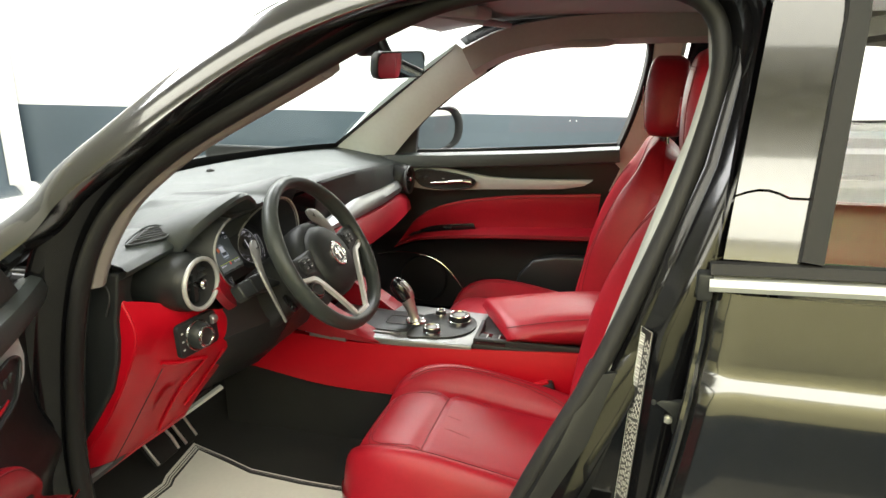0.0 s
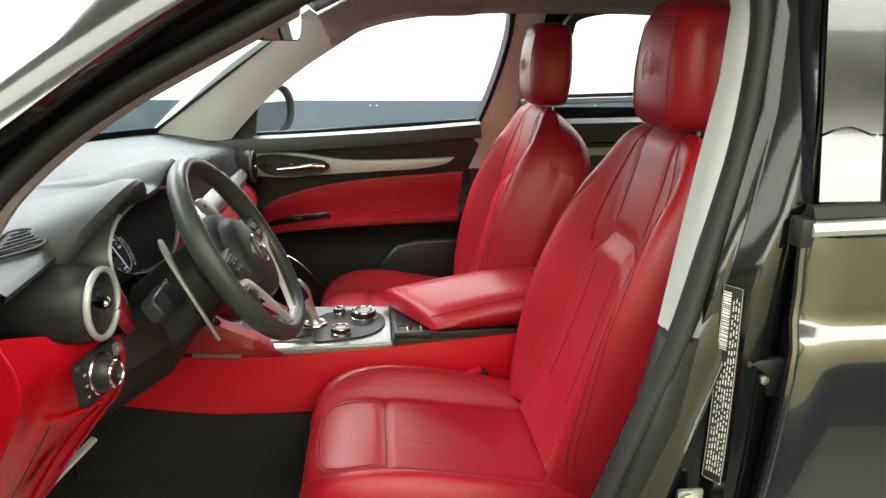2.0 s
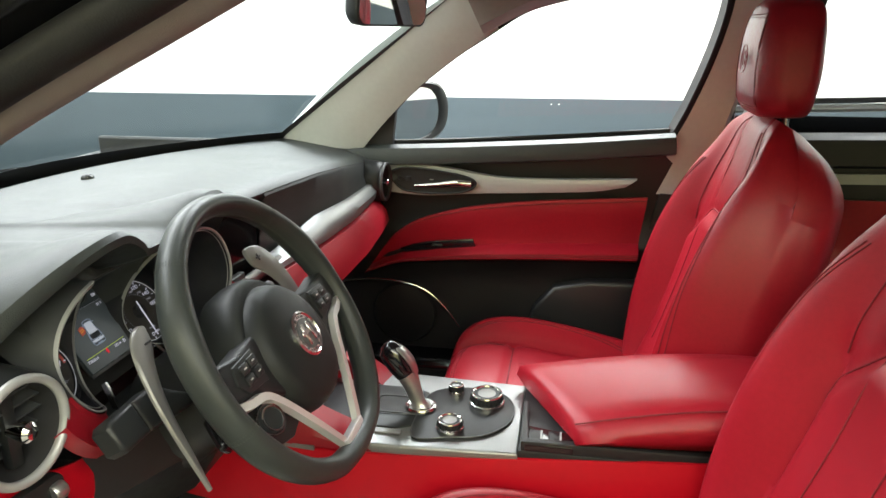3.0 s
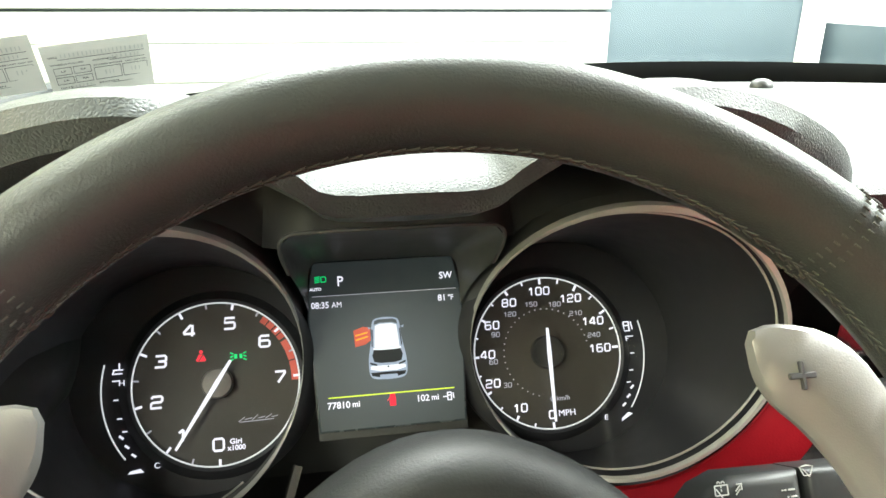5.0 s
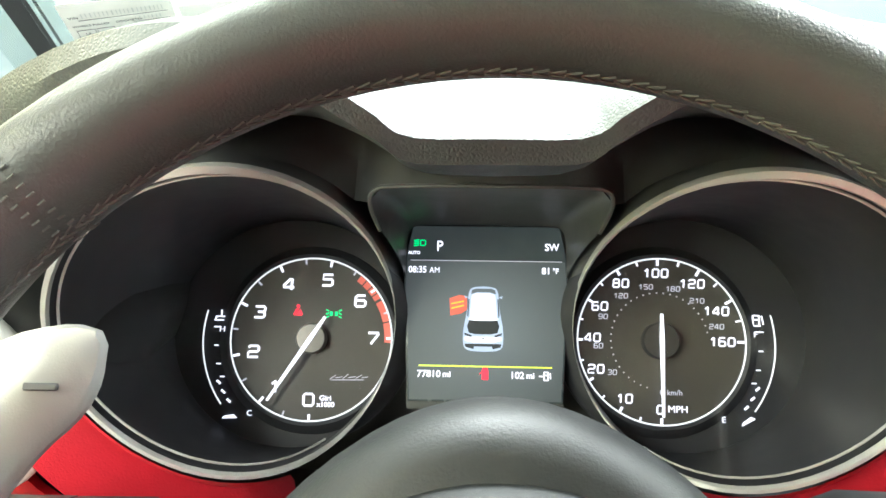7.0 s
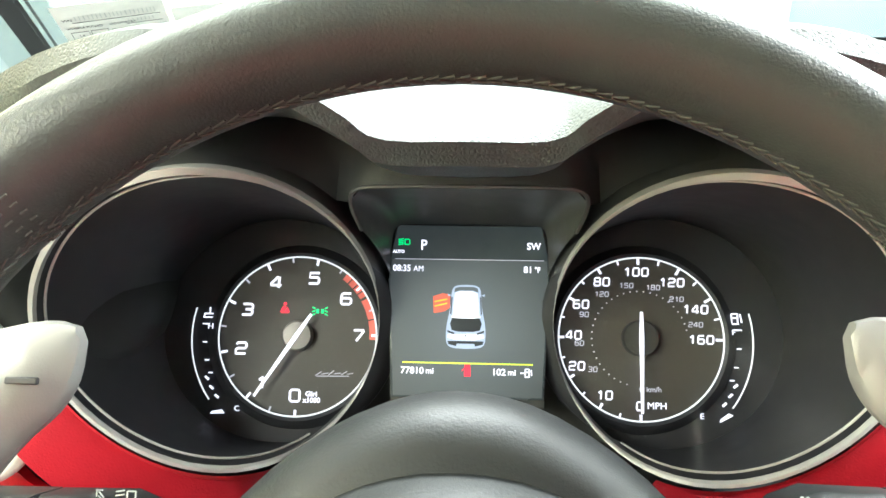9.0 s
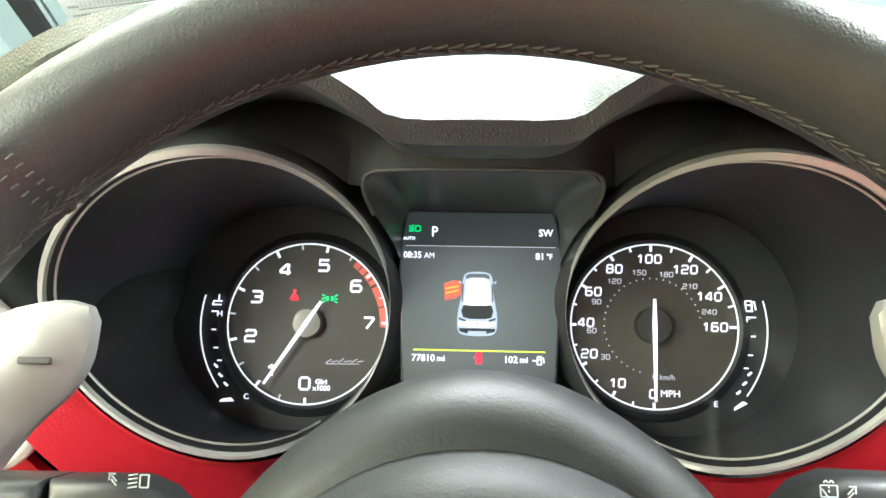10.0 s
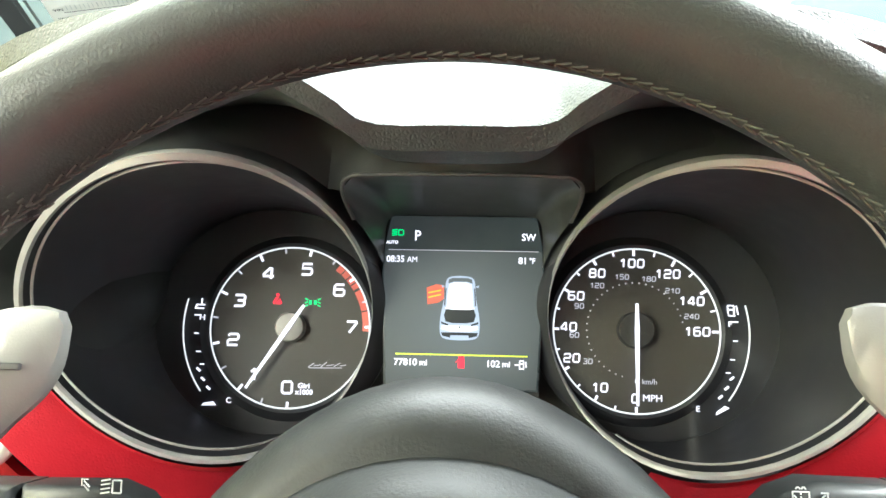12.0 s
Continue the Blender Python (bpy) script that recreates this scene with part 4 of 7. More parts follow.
# slotted side-window vent in the pad
m = frame_at((-0.600, 0.262, 1.0740), (0.776, -0.624, 0.083), (0.555, 0.740, 0.376)) @ Matrix.Diagonal((0.66, 0.88, 0.8, 1))
vent = thing("window_vent", "slotted black demister vent in the dashboard top", "air vent", m)
outline = [(-0.062, -0.020), (0.035, -0.026), (0.060, -0.012), (0.060, 0.008), (0.040, 0.024), (0.0, 0.022)]
part("surround", slab(outline, 0.005, pose(0, 0, -0.002), 0.002), BLACK, vent)
part("rim", tube([Vector((p.x, p.y, 0.004)) for p in spline([(x, y, 0) for x, y in outline], 4, True)], 0.0022, 8, True), DASH, vent, "soft grey rim")
part("throat", slab([(x * 0.86 + 0.002, y * 0.80) for x, y in outline], 0.002, pose(0, 0, 0.0022)), MATT, vent)
for k in range(5):
    y = -0.014 + 0.0075 * k
    part("louvre", box(0.004 + 0.006 * k, y, 0.004, 0.088 - 0.014 * k, 0.0022, 0.005, 0.0006, 1), DASH, vent)

# dark end panel of the dashboard
bm = slab([(0.240, 1.036), (0.250, 0.985), (0.260, 0.945), (0.262, 0.905), (0.270, 0.862), (0.291, 0.803), (0.331, 0.744), (0.387, 0.668), (0.447, 0.590), (0.487, 0.50), (0.62, 0.50), (0.62, 1.02)], 0.02, Matrix(((0, 0, -1, -0.688), (1, 0, 0, 0), (0, 1, 0, 0), (0, 0, 0, 1))), 0.006, 3)
part("end_panel", bm, BLACK, dash, "black end cover of the dashboard")
part("end_joint", tube([Vector((-0.7115, y, z)) for _, y, z in spline([(0, 0.275, 0.955), (0, 0.262, 0.99), (0, 0.268, 1.015), (0, 0.30, 1.028), (0, 0.36, 1.034)], 5)], 0.0016, 6), MATT, dash)

# red knee panel, folded: side flange, ridge, sloping face
left = [(-0.694, 0.250, 0.980), (-0.695, 0.229, 0.920), (-0.695, 0.250, 0.855), (-0.696, 0.310, 0.746), (-0.696, 0.370, 0.665), (-0.694, 0.430, 0.580)]
ridge = [(-0.645, 0.226, 0.962), (-0.630, 0.215, 0.915), (-0.640, 0.240, 0.840), (-0.650, 0.290, 0.745), (-0.656, 0.350, 0.645), (-0.660, 0.400, 0.572)]
mid = [(-0.560, 0.175, 0.922), (-0.552, 0.176, 0.885), (-0.555, 0.200, 0.822), (-0.560, 0.270, 0.745), (-0.570, 0.325, 0.665), (-0.580, 0.372, 0.590)]
right = [(-0.500, 0.180, 0.902), (-0.484, 0.176, 0.868), (-0.472, 0.184, 0.815), (-0.460, 0.235, 0.745), (-0.465, 0.285, 0.680), (-0.470, 0.330, 0.615)]
rows = [lerp_curve(c, 20) for c in (left, ridge, mid, right)]
rings = []
for k in range(20):
    rings.append(lerp_curve([rows[0][k], rows[1][k], rows[2][k], rows[3][k], rows[3][k] + Vector((0.008, 0.030, -0.006))], 22))
rings_knee = [list(r) for r in rings]
knee = part("knee_panel", thicken(loft(rings, False, False), 0.004), RED_HARD, dash, "red moulded knee panel under the vent", angle=30)
part("knee_flange", loft([[p + Vector((0.004, -0.001, 0)), p + Vector((-0.002, 0.004, 0)), p + Vector((-0.003, 0.060, 0.0))] for p in rows[0]], False, False), RED_HARD, knee, "red flange at the end of the dashboard")
# edge strip below the knee panel
part("under_strip", sweep([Vector(p) for p in ((-0.695, 0.455, 0.556), (-0.58, 0.400, 0.580), (-0.46, 0.345, 0.610), (-0.36, 0.30, 0.640))], [(-0.005, -0.004), (0.006, -0.004), (0.006, 0.003), (-0.005, 0.004)], (0, 0, 1), fixed=True), TRIM, dash, "grey edge under the knee panel")
part("under_cover", box(-0.50, 0.52, 0.60, 0.42, 0.30, 0.02, 0.006, 1, None), MATT, dash)
# shallow tray mark and lines in the knee panel
def on_knee(u, v, lift=0.0):
    """A point on the knee panel's face: u across from the flange, v down from the vent."""
    i, j = min(18, int(v * 19)), min(20, int(u * 21))
    p = rings_knee[i][j].lerp(rings_knee[i][j + 1], u * 21 - j)
    q = rings_knee[i + 1][j].lerp(rings_knee[i + 1][j + 1], u * 21 - j)
    return p.lerp(q, v * 19 - i) + Vector((-0.15, -0.85, -0.35)) * lift


for line, r, lift, mat, name in (
        (((0.29, 0.44), (0.29, 0.66), (0.295, 0.95)), 0.0009, 0.0036, BLACK, "cover_joint"),
        (((0.295, 0.95), (0.44, 0.95), (0.58, 0.94), (0.70, 0.92)), 0.0018, 0.0036, RED, "cover_joint"),
        (((0.54, 0.44), (0.55, 0.60), (0.57, 0.80), (0.585, 0.93)), 0.0030, 0.0034, RED_HARD, "rib"),
        (((0.63, 0.42), (0.655, 0.56), (0.665, 0.70), (0.655, 0.82)), 0.0026, 0.0034, RED_HARD, "rib"),
        (((0.27, 0.41), (0.36, 0.425), (0.46, 0.42), (0.54, 0.43)), 0.0040, 0.0030, RED_HARD, "rib")):
    part(name, tube([on_knee(p.x, p.y, lift) for p in spline([(a, b, 0) for a, b in line], 5)], r, 8), mat, knee)
part("pull_recess", grid(lambda u, v: on_knee(0.405 + 0.10 * u, 0.555 + 0.12 * v + 0.02 * u, 0.0050 - 0.0010 * (1 - v) * (1 - (2 * u - 1) ** 4)), 8, 8), RED_HARD, knee, "shallow finger recess in the panel")
# ribbed satin trim beside the dials
bm = None
for k in range(9):
    bm = tube([Vector(p) for p in spline([(-0.188, 0.202, 0.9545 - 0.0010 * k), (-0.165, 0.196, 0.9560 - 0.0019 * k), (-0.135, 0.190, 0.9565 - 0.0024 * k), (-0.100, 0.186, 0.9565 - 0.0026 * k)], 4)], 0.0011, 6, bm=bm)
part("ribbed_trim", bm, ALU, dash, "ribbed satin metal trim")
part("ribbed_bed", box(-0.135, 0.199, 0.945, 0.10, 0.012, 0.035, 0.003, 2), BLACK, dash)

# light switch in the knee panel
m = frame_at((-0.604, 0.176, 0.888), (0.985, -0.17, 0.02), (0.0, 0.05, 1))
sw = thing("light_switch", "round black headlamp switch with chrome ring", "switch", m)
part("switch_plate", slab(rounded(0.100, 0.066, 0.010), 0.010, pose(0.004, 0, -0.004), 0.003), BLACK, sw)
part("knob", lathe([(0.026, 0.004), (0.026, 0.016), (0.022, 0.026), (0.019, 0.028), (0.0001, 0.028)], None, 36), BLACK, sw)
part("knob_ring", tube(ring_path(0.0175, 40, None, 0.0285), 0.0028, 8, True), CHROME, sw, "chrome ring")
part("collar", tube(ring_path(0.0275, 40, None, 0.007), 0.003, 8, True), CHROME, sw)
part("thumb_wheel", lathe([(0.008, -0.007), (0.0095, -0.004), (0.0095, 0.004), (0.008, 0.007)], pose(0.043, 0.016, 0.006, 0, 90), 20), STEEL, sw)
for q in (0.016, 0.0, -0.016):
    part("mark", box(-0.037, q, 0.007, 0.005, 0.003, 0.0012, 0.0003, 1), TRIM, sw)

# little light sensor on the dashboard's top
m = pose(0.03, 0.535, 1.078)
sensor = thing("light_sensor", "small black dome sensor on the dashboard top", "sensor", m)
part("dome", lathe([(0.011, -0.004), (0.011, 0.001), (0.009, 0.0045), (0.005, 0.0065), (0.0001, 0.0072)], None, 28), BLACK, sensor)

# ---- steering wheel ----
TILT = 31
WM = Matrix.Translation((CX, 0, 1.0)) @ pose(0, 0, 0, 90 - TILT)  # x right, y up the wheel, z towards the driver
wheel = thing("steering_wheel", "black leather three-spoke steering wheel with satin spoke bars", "steering wheel", WM)
RO = -0.015


def rim_point(a, R=0.1625, z=RO):
    x, y = R * math.sin(a), R * math.cos(a)
    if y > 0:
        y *= 1.021
    if y < -0.152:
        y = -0.152 + (y + 0.152) * 0.7
    return Vector((x, y, z))


def rim_scale(a):
    d = math.degrees(a)
    d = d if d <= 180 else 360 - d
    return 1.0 + 0.12 * math.exp(-((d - 66) / 16) ** 2) + 0.05 * math.exp(-((d - 118) / 14) ** 2) - 0.03 * math.exp(-(d / 40) ** 2)


N = 120
angles = [2 * math.pi * k / N for k in range(N)]
prof = []
for k in range(18):
    a = 2 * math.pi * k / 18
    prof.append((0.0133 * math.cos(a), 0.0172 * math.sin(a)))
rings = []
for a in angles:
    c = rim_point(a)
    rad = Vector((math.sin(a), math.cos(a), 0))
    s = rim_scale(a)
    rings.append([c + rad * (x * s) + Vector((0, 0, y * s)) for x, y in prof])
rim = part("rim", loft(rings, True, False, True), WHEEL_LEATHER, wheel, "smooth black leather rim")
# seams across the rim
for d in (-41.5, 41.5, -104, 104):
    a = radians(d)
    c = rim_point(a)
    rad = Vector((math.sin(a), math.cos(a), 0))
    s = rim_scale(a % (2 * math.pi))
    part("rim_seam", tube([c + rad * (x * s * 1.012) + Vector((0, 0, y * s * 1.012)) for x, y in prof], 0.0008, 6, True), INK, rim, "dark seam across the rim")
    bm = bmesh.new()
    for k in range(0, 36):
        t = 2 * math.pi * k / 36
        for side in (-1, 1):
            tang = Vector((math.cos(a), -math.sin(a), 0)) * side
            out = rad * (0.0133 * math.cos(t) * s * 1.015) + Vector((0, 0, 0.0172 * math.sin(t) * s * 1.015))
            tube([c + out + tang * 0.0012, c + out + tang * 0.0030], 0.00032, 5, bm=bm)
    tagged(part("seam_stitches", bm, BLACK_THREAD, rim), kind="stuff")
# slanted stitches in two rows on the inside of the rim
bm = bmesh.new()
for k in range(250):
    a = 2 * math.pi * k / 250
    R0 = 0.1625 - 0.0133 * rim_scale(a) + 0.0004
    for flip in (-1, 1):
        p0 = rim_point(a - 0.012, R0, RO - 0.0006 + 0.0004 * flip)
        p1 = rim_point(a + 0.014, R0, RO - 0.0006 + 0.0019 * flip)
        tube([p0, (p0 + p1) / 2 - Vector((math.sin(a), math.cos(a), 0)) * 0.0002, p1], 0.00036, 6, bm=bm)
tagged(part("stitching", bm, BLACK_THREAD, rim, "black slanted stitching"), kind="stuff")

# airbag cover with bevelled edge, over a deeper rear housing
def shield(sx, sy, n=56, narrow=0.26):
    out = []
    for k in range(n):
        a = 2 * math.pi * k / n
        c, s = math.cos(a), math.sin(a)
        r = 1 / ((abs(c)) ** 2.15 + (abs(s)) ** 2.15) ** (1 / 2.15)
        w = 1.0 - narrow * max(0, s) ** 1.5
        out.append((sx * r * c * w, sy * r * s))
    return out


rings = []
for z, k in ((-0.055, 0.98), (-0.030, 1.0), (-0.016, 1.0), (-0.006, 0.985), (0.002, 0.955), (0.009, 0.91), (0.014, 0.84), (0.0185, 0.70), (0.0215, 0.4), (0.0225, 0.05)):
    rings.append([Vector((x * k, y * k - 0.0175, z - 0.014)) for x, y in shield(0.075, 0.0800, narrow=0.14)])
hub = part("airbag_cover", loft(rings), COVER, wheel, "black airbag cover")
rings = []
for z, k in ((-0.075, 0.95), (-0.055, 1.0), (-0.040, 1.0), (-0.032, 0.985), (-0.026, 0.95), (-0.0215, 0.90), (-0.019, 0.84), (-0.020, 0.5)):
    rings.append([Vector((x * k, y * k + 0.004, z)) for x, y in shield(0.078, 0.074)])
part("rear_housing", loft(rings), COVER, wheel, "black rear housing")
HUB_Y, HUB_Z = -0.0135, -0.0140
# round badge: chrome ring, plain field, two plain shapes
part("badge", lathe([(0.0275, 0.020), (0.0275, 0.0245), (0.025, 0.0262), (0.0235, 0.0245), (0.0001, 0.0245)], pose(0, HUB_Y, HUB_Z), 40), CHROME, hub, "round chrome badge")
part("badge_field", lathe([(0.0185, 0.0240), (0.0182, 0.0256), (0.0001, 0.0260)], pose(0, HUB_Y, HUB_Z), 32), SATIN_BLACK, hub)
part("badge_bar", box(-0.006, HUB_Y, HUB_Z + 0.0262, 0.006, 0.026, 0.002, 0.0008, 1), CHROME, hub)
part("badge_bar", box(-0.006, HUB_Y + 0.002, HUB_Z + 0.0262, 0.016, 0.006, 0.002, 0.0008, 1), CHROME, hub)
part("badge_bar", box(0, 0, HUB_Z + 0.0262, 0.006, 0.024, 0.002, 0.0008, 1, pose(0.008, HUB_Y, 0, 0, 0, 8)), CHROME, hub)
for k in range(14):
    a = 2 * math.pi * k / 14
    part("badge_stud", box(0, 0, 0, 0.0030, 0.0026, 0.0012, 0.0004, 1, pose(0.0210 * math.sin(a), HUB_Y + 0.0210 * math.cos(a), HUB_Z + 0.0252, 0, 0, -math.degrees(a))), SATIN_BLACK, hub)

# side spokes with button pads, and the satin V bars
for s in (-1, 1):
    blade = [(0.060, 0.034), (0.105, 0.030), (0.150, 0.036), (0.156, 0.012), (0.154, -0.004), (0.108, -0.014), (0.060, -0.044)]
    sp = part("side_spoke", slab([(s * x, y) for x, y in (blade if s > 0 else blade[::-1])], 0.026, pose(0, -0.010, -0.036), 0.006, 3), BLACK, wheel, "black side spoke")
    padp = [(0.083, 0.026), (0.124, 0.024), (0.132, 0.006), (0.122, -0.008), (0.083, -0.012)]
    part("button_pad", slab([(s * x, y) for x, y in (padp if s > 0 else padp[::-1])], 0.004, pose(0, -0.010, -0.0110), 0.0015), BLACK, sp, "black button pad")
    for i, (bx, by) in enumerate(((0.0945, 0.0165), (0.1125, 0.0155), (0.0945, 0.0035), (0.1130, 0.0030))):
        part("button", box(s * bx, by - 0.010, -0.0050, 0.0155, 0.0105, 0.003, 0.0014, 2), BLACK, sp)
        part("button_mark", box(s * bx, by - 0.010, -0.0034, 0.0050, 0.0014, 0.0005, 0.0001, 1), TRIM, sp)
    # satin bar: along the lower edge of the side spoke, then down to the foot of the wheel
    line = [(0.156, -0.018, -0.014), (0.130, -0.026, -0.010), (0.107, -0.031, -0.008), (0.088, -0.050, -0.008), (0.063, -0.086, -0.009), (0.039, -0.122, -0.011), (0.016, -0.156, -0.014)]
    path = [Vector((s * x, y, z)) for x, y, z in spline(line, 5)]
    part("satin_bar", sweep(path, [(-0.0056, -0.004), (-0.0042, 0.004), (0.0042, 0.004), (0.0056, -0.004)], (0, 0, 1), fixed=True), SPOKE_METAL, wheel, "satin aluminium spoke bar")
    web = [(0.056, -0.085), (0.105, -0.032), (0.152, -0.018), (0.150, -0.050), (0.122, -0.082), (0.080, -0.092)]
    part("spoke_web", slab([(s * x, y) for x, y in (web if s > 0 else web[::-1])][::-1], 0.014, pose(0, 0, -0.036), 0.004), BLACK, wheel)
part("wheel_foot", slab([(-0.030, -0.140), (0.030, -0.140), (0.024, -0.164), (-0.024, -0.164)][::-1], 0.012, pose(0, 0, -0.018), 0.003), SPOKE_METAL, wheel, "satin foot of the lower spoke")
# round start button in the left web, with ridged ring
start_m = Matrix.Translation((-0.112, -0.054, -0.018)) @ pose(0, 0, 0, -8, -14)
sb = part("start_button", lathe([(0.0165, -0.008), (0.0165, 0.006), (0.014, 0.010), (0.0001, 0.0105)], start_m, 32), BLACK, wheel, "round start button with chrome rings")
for rr, zz in ((0.0165, 0.007), (0.0125, 0.0108)):
    part("start_ring", tube([start_m @ p for p in ring_path(rr, 32, None, zz)], 0.0013, 6, True), CHROME, sb)

# ---- column, stalks and paddles ----
column = thing("steering_column", "black steering column shroud under the wheel", "steering column", WM)
rings = []
for z, k, dy in ((-0.040, 0.86, 0.006), (-0.075, 1.0, 0.0), (-0.13, 1.05, -0.012), (-0.21, 1.1, -0.026)):
    rings.append([Vector((x * k, y * k + dy, z)) for x, y in shield(0.066, 0.062, 40)])
part("shroud", loft(rings), BLACK, column)
m = WM.inverted()
part("lower_cover", loft([[m @ Vector(p) for p in ring] for ring in (
    [(-0.515, 0.178, 0.905), (-0.36, 0.120, 0.925), (-0.185, 0.150, 0.925), (-0.185, 0.20, 0.925), (-0.515, 0.22, 0.905)],
    [(-0.515, 0.180, 0.84), (-0.36, 0.095, 0.850), (-0.175, 0.120, 0.840), (-0.175, 0.20, 0.84), (-0.515, 0.24, 0.84)],
    [(-0.490, 0.228, 0.765), (-0.36, 0.150, 0.765), (-0.165, 0.165, 0.745), (-0.165, 0.26, 0.74), (-0.490, 0.30, 0.76)],
    [(-0.47, 0.310, 0.690), (-0.36, 0.262, 0.690), (-0.16, 0.255, 0.670), (-0.16, 0.34, 0.66), (-0.47, 0.36, 0.69)],
    [(-0.46, 0.360, 0.640), (-0.36, 0.330, 0.636), (-0.16, 0.320, 0.610), (-0.16, 0.40, 0.60), (-0.46, 0.40, 0.63)])]), BLACK, column, "dark plastic cover below the column", angle=25)
part("tilt_lever", box(0, 0, 0, 0.05, 0.018, 0.012, 0.004, 2, Matrix.Translation((-0.085, -0.052, -0.10)) @ pose(0, 0, 0, 0, 30, 40)), GLOSS, column, "black column adjuster lever")


def stalk(s, label, lift):
    """A flat lever behind the wheel, its face towards the driver, with a turning end."""
    st = thing("column_stalk", label, "stalk", WM)
    out = [(0.052, 0.000), (0.076, 0.014), (0.097, 0.030), (0.110, 0.042), (0.121, 0.0460), (0.150, 0.0455), (0.150, 0.010), (0.10, 0.002)]
    part("lever", slab([(s * x, y + lift) for x, y in (out if s < 0 else out[::-1])], 0.020, pose(0, 0, -0.125), 0.005, 3), BLACK, st)
    end = [(0.1515, 0.0455), (0.188, 0.0450), (0.194, 0.040), (0.194, 0.016), (0.188, 0.010), (0.1515, 0.010)]
    part("turning_end", slab([(s * x, y + lift) for x, y in (end if s < 0 else end[::-1])], 0.022, pose(0, 0, -0.126), 0.005, 3), BLACK, st, "turning end of the stalk")
    return st


def bars(name, items, parent, m, mat, w=0.0007):
    """Small raised symbol strokes: (x, y, length, angle)."""
    bm = None
    for x, y, ln, ang in items:
        bm = box(0, 0, 0, ln, w, 0.0004, 0, 1, m @ pose(x, y, 0, 0, 0, ang), bm)
    return part(name, bm, mat, parent)


left_stalk = stalk(-1, "black light stalk on the steering column", -0.009)
right_stalk = stalk(1, "black wiper stalk with white symbols", 0.0)
FZ = -0.1046
arrow = [(0, 0.0008, 0.0034, 45), (0, -0.0008, 0.0034, 45), (0.0020, 0.0014, 0.0030, 90), (0.0010, 0.0026, 0.0030, 0)]
lamp = [(0, 0.0026, 0.0036, 0), (0, -0.0026, 0.0036, 0), (0.0019, 0.0, 0.0052, 90), (-0.0019, 0, 0.0052, 90)] + [(-0.0050, q, 0.0040, 10) for q in (0.0026, 0.0009, -0.0009, -0.0026)]
bars("symbol", [(x * 0.8, y * 0.8, ln * 0.8, q) for x, y, ln, q in lamp], left_stalk, pose(-0.1144, 0.0374, FZ), TRIM, 0.0005)
bars("symbol", [(-x, y, ln, 180 - q) for x, y, ln, q in arrow], left_stalk, pose(-0.1251, 0.0374, FZ) @ Matrix.Scale(0.84, 4), TRIM, 0.0005)
pane_sym = [(0, 0.0022, 0.0064, 0), (0, -0.0022, 0.0064, 0), (-0.0032, 0, 0.0044, 90), (0.0032, 0, 0.0044, 90), (-0.0012, -0.0012, 0.0048, 125)]
fan = [(-0.0014, 0.0022, 0.0030, 12), (0.0014, 0.0022, 0.0030, -12), (-0.0026, -0.0002, 0.0046, 115), (0.0026, -0.0002, 0.0046, 65), (0, -0.0022, 0.0030, 0), (-0.0004, -0.0010, 0.0050, 130)]
spray = [(-0.0016, 0.0036, 0.0012, 50), (-0.0006, 0.0036, 0.0012, -50), (0.0006, 0.0036, 0.0012, 50), (0.0016, 0.0036, 0.0012, -50), (0, 0.0, 0.0010, 90), (0, 0.0016, 0.0010, 90)]
bars("symbol", pane_sym + spray, right_stalk, pose(0.1145, 0.0412, FZ) @ Matrix.Scale(0.84, 4), TRIM, 0.0005)
bars("symbol", arrow, right_stalk, pose(0.1214, 0.0406, FZ) @ Matrix.Scale(0.84, 4), TRIM, 0.0005)
bars("symbol", fan + spray, right_stalk, pose(0.1091, 0.0334, FZ) @ Matrix.Scale(0.84, 4), TRIM, 0.0005)
bars("symbol", arrow, right_stalk, pose(0.1163, 0.0334, FZ, 0, 0, 180) @ Matrix.Scale(0.84, 4), TRIM, 0.0005)
bars("symbol", pane_sym, right_stalk, pose(0.1315, 0.0326, FZ) @ Matrix.Scale(0.84, 4), TRIM, 0.0005)
bars("symbol", [(0.001, 0, 0.0034, 0), (-0.0022, 0, 0.0010, 0), (-0.0037, 0, 0.0008, 0), (0.0018, -0.0032, 0.0030, 0), (-0.0012, -0.0032, 0.0008, 0)], right_stalk, pose(0.1432, 0.0385, FZ) @ Matrix.Scale(0.84, 4), TRIM, 0.0007)
lettering("letter", "A", 0.0038, pose(0.1472, 0.0310, FZ), PAPER, right_stalk, 1.1, 0.0, 0.0001)
bars("symbol", [(-0.0012, 0, 0.0013, 90), (0.0008, 0, 0.0013, 90)], right_stalk, pose(0.1432, 0.0310, FZ) @ Matrix.Scale(0.84, 4), TRIM, 0.0011)
bars("symbol", fan, right_stalk, pose(0.1518, 0.0449, FZ) @ Matrix.Scale(0.84, 4), TRIM, 0.0004)


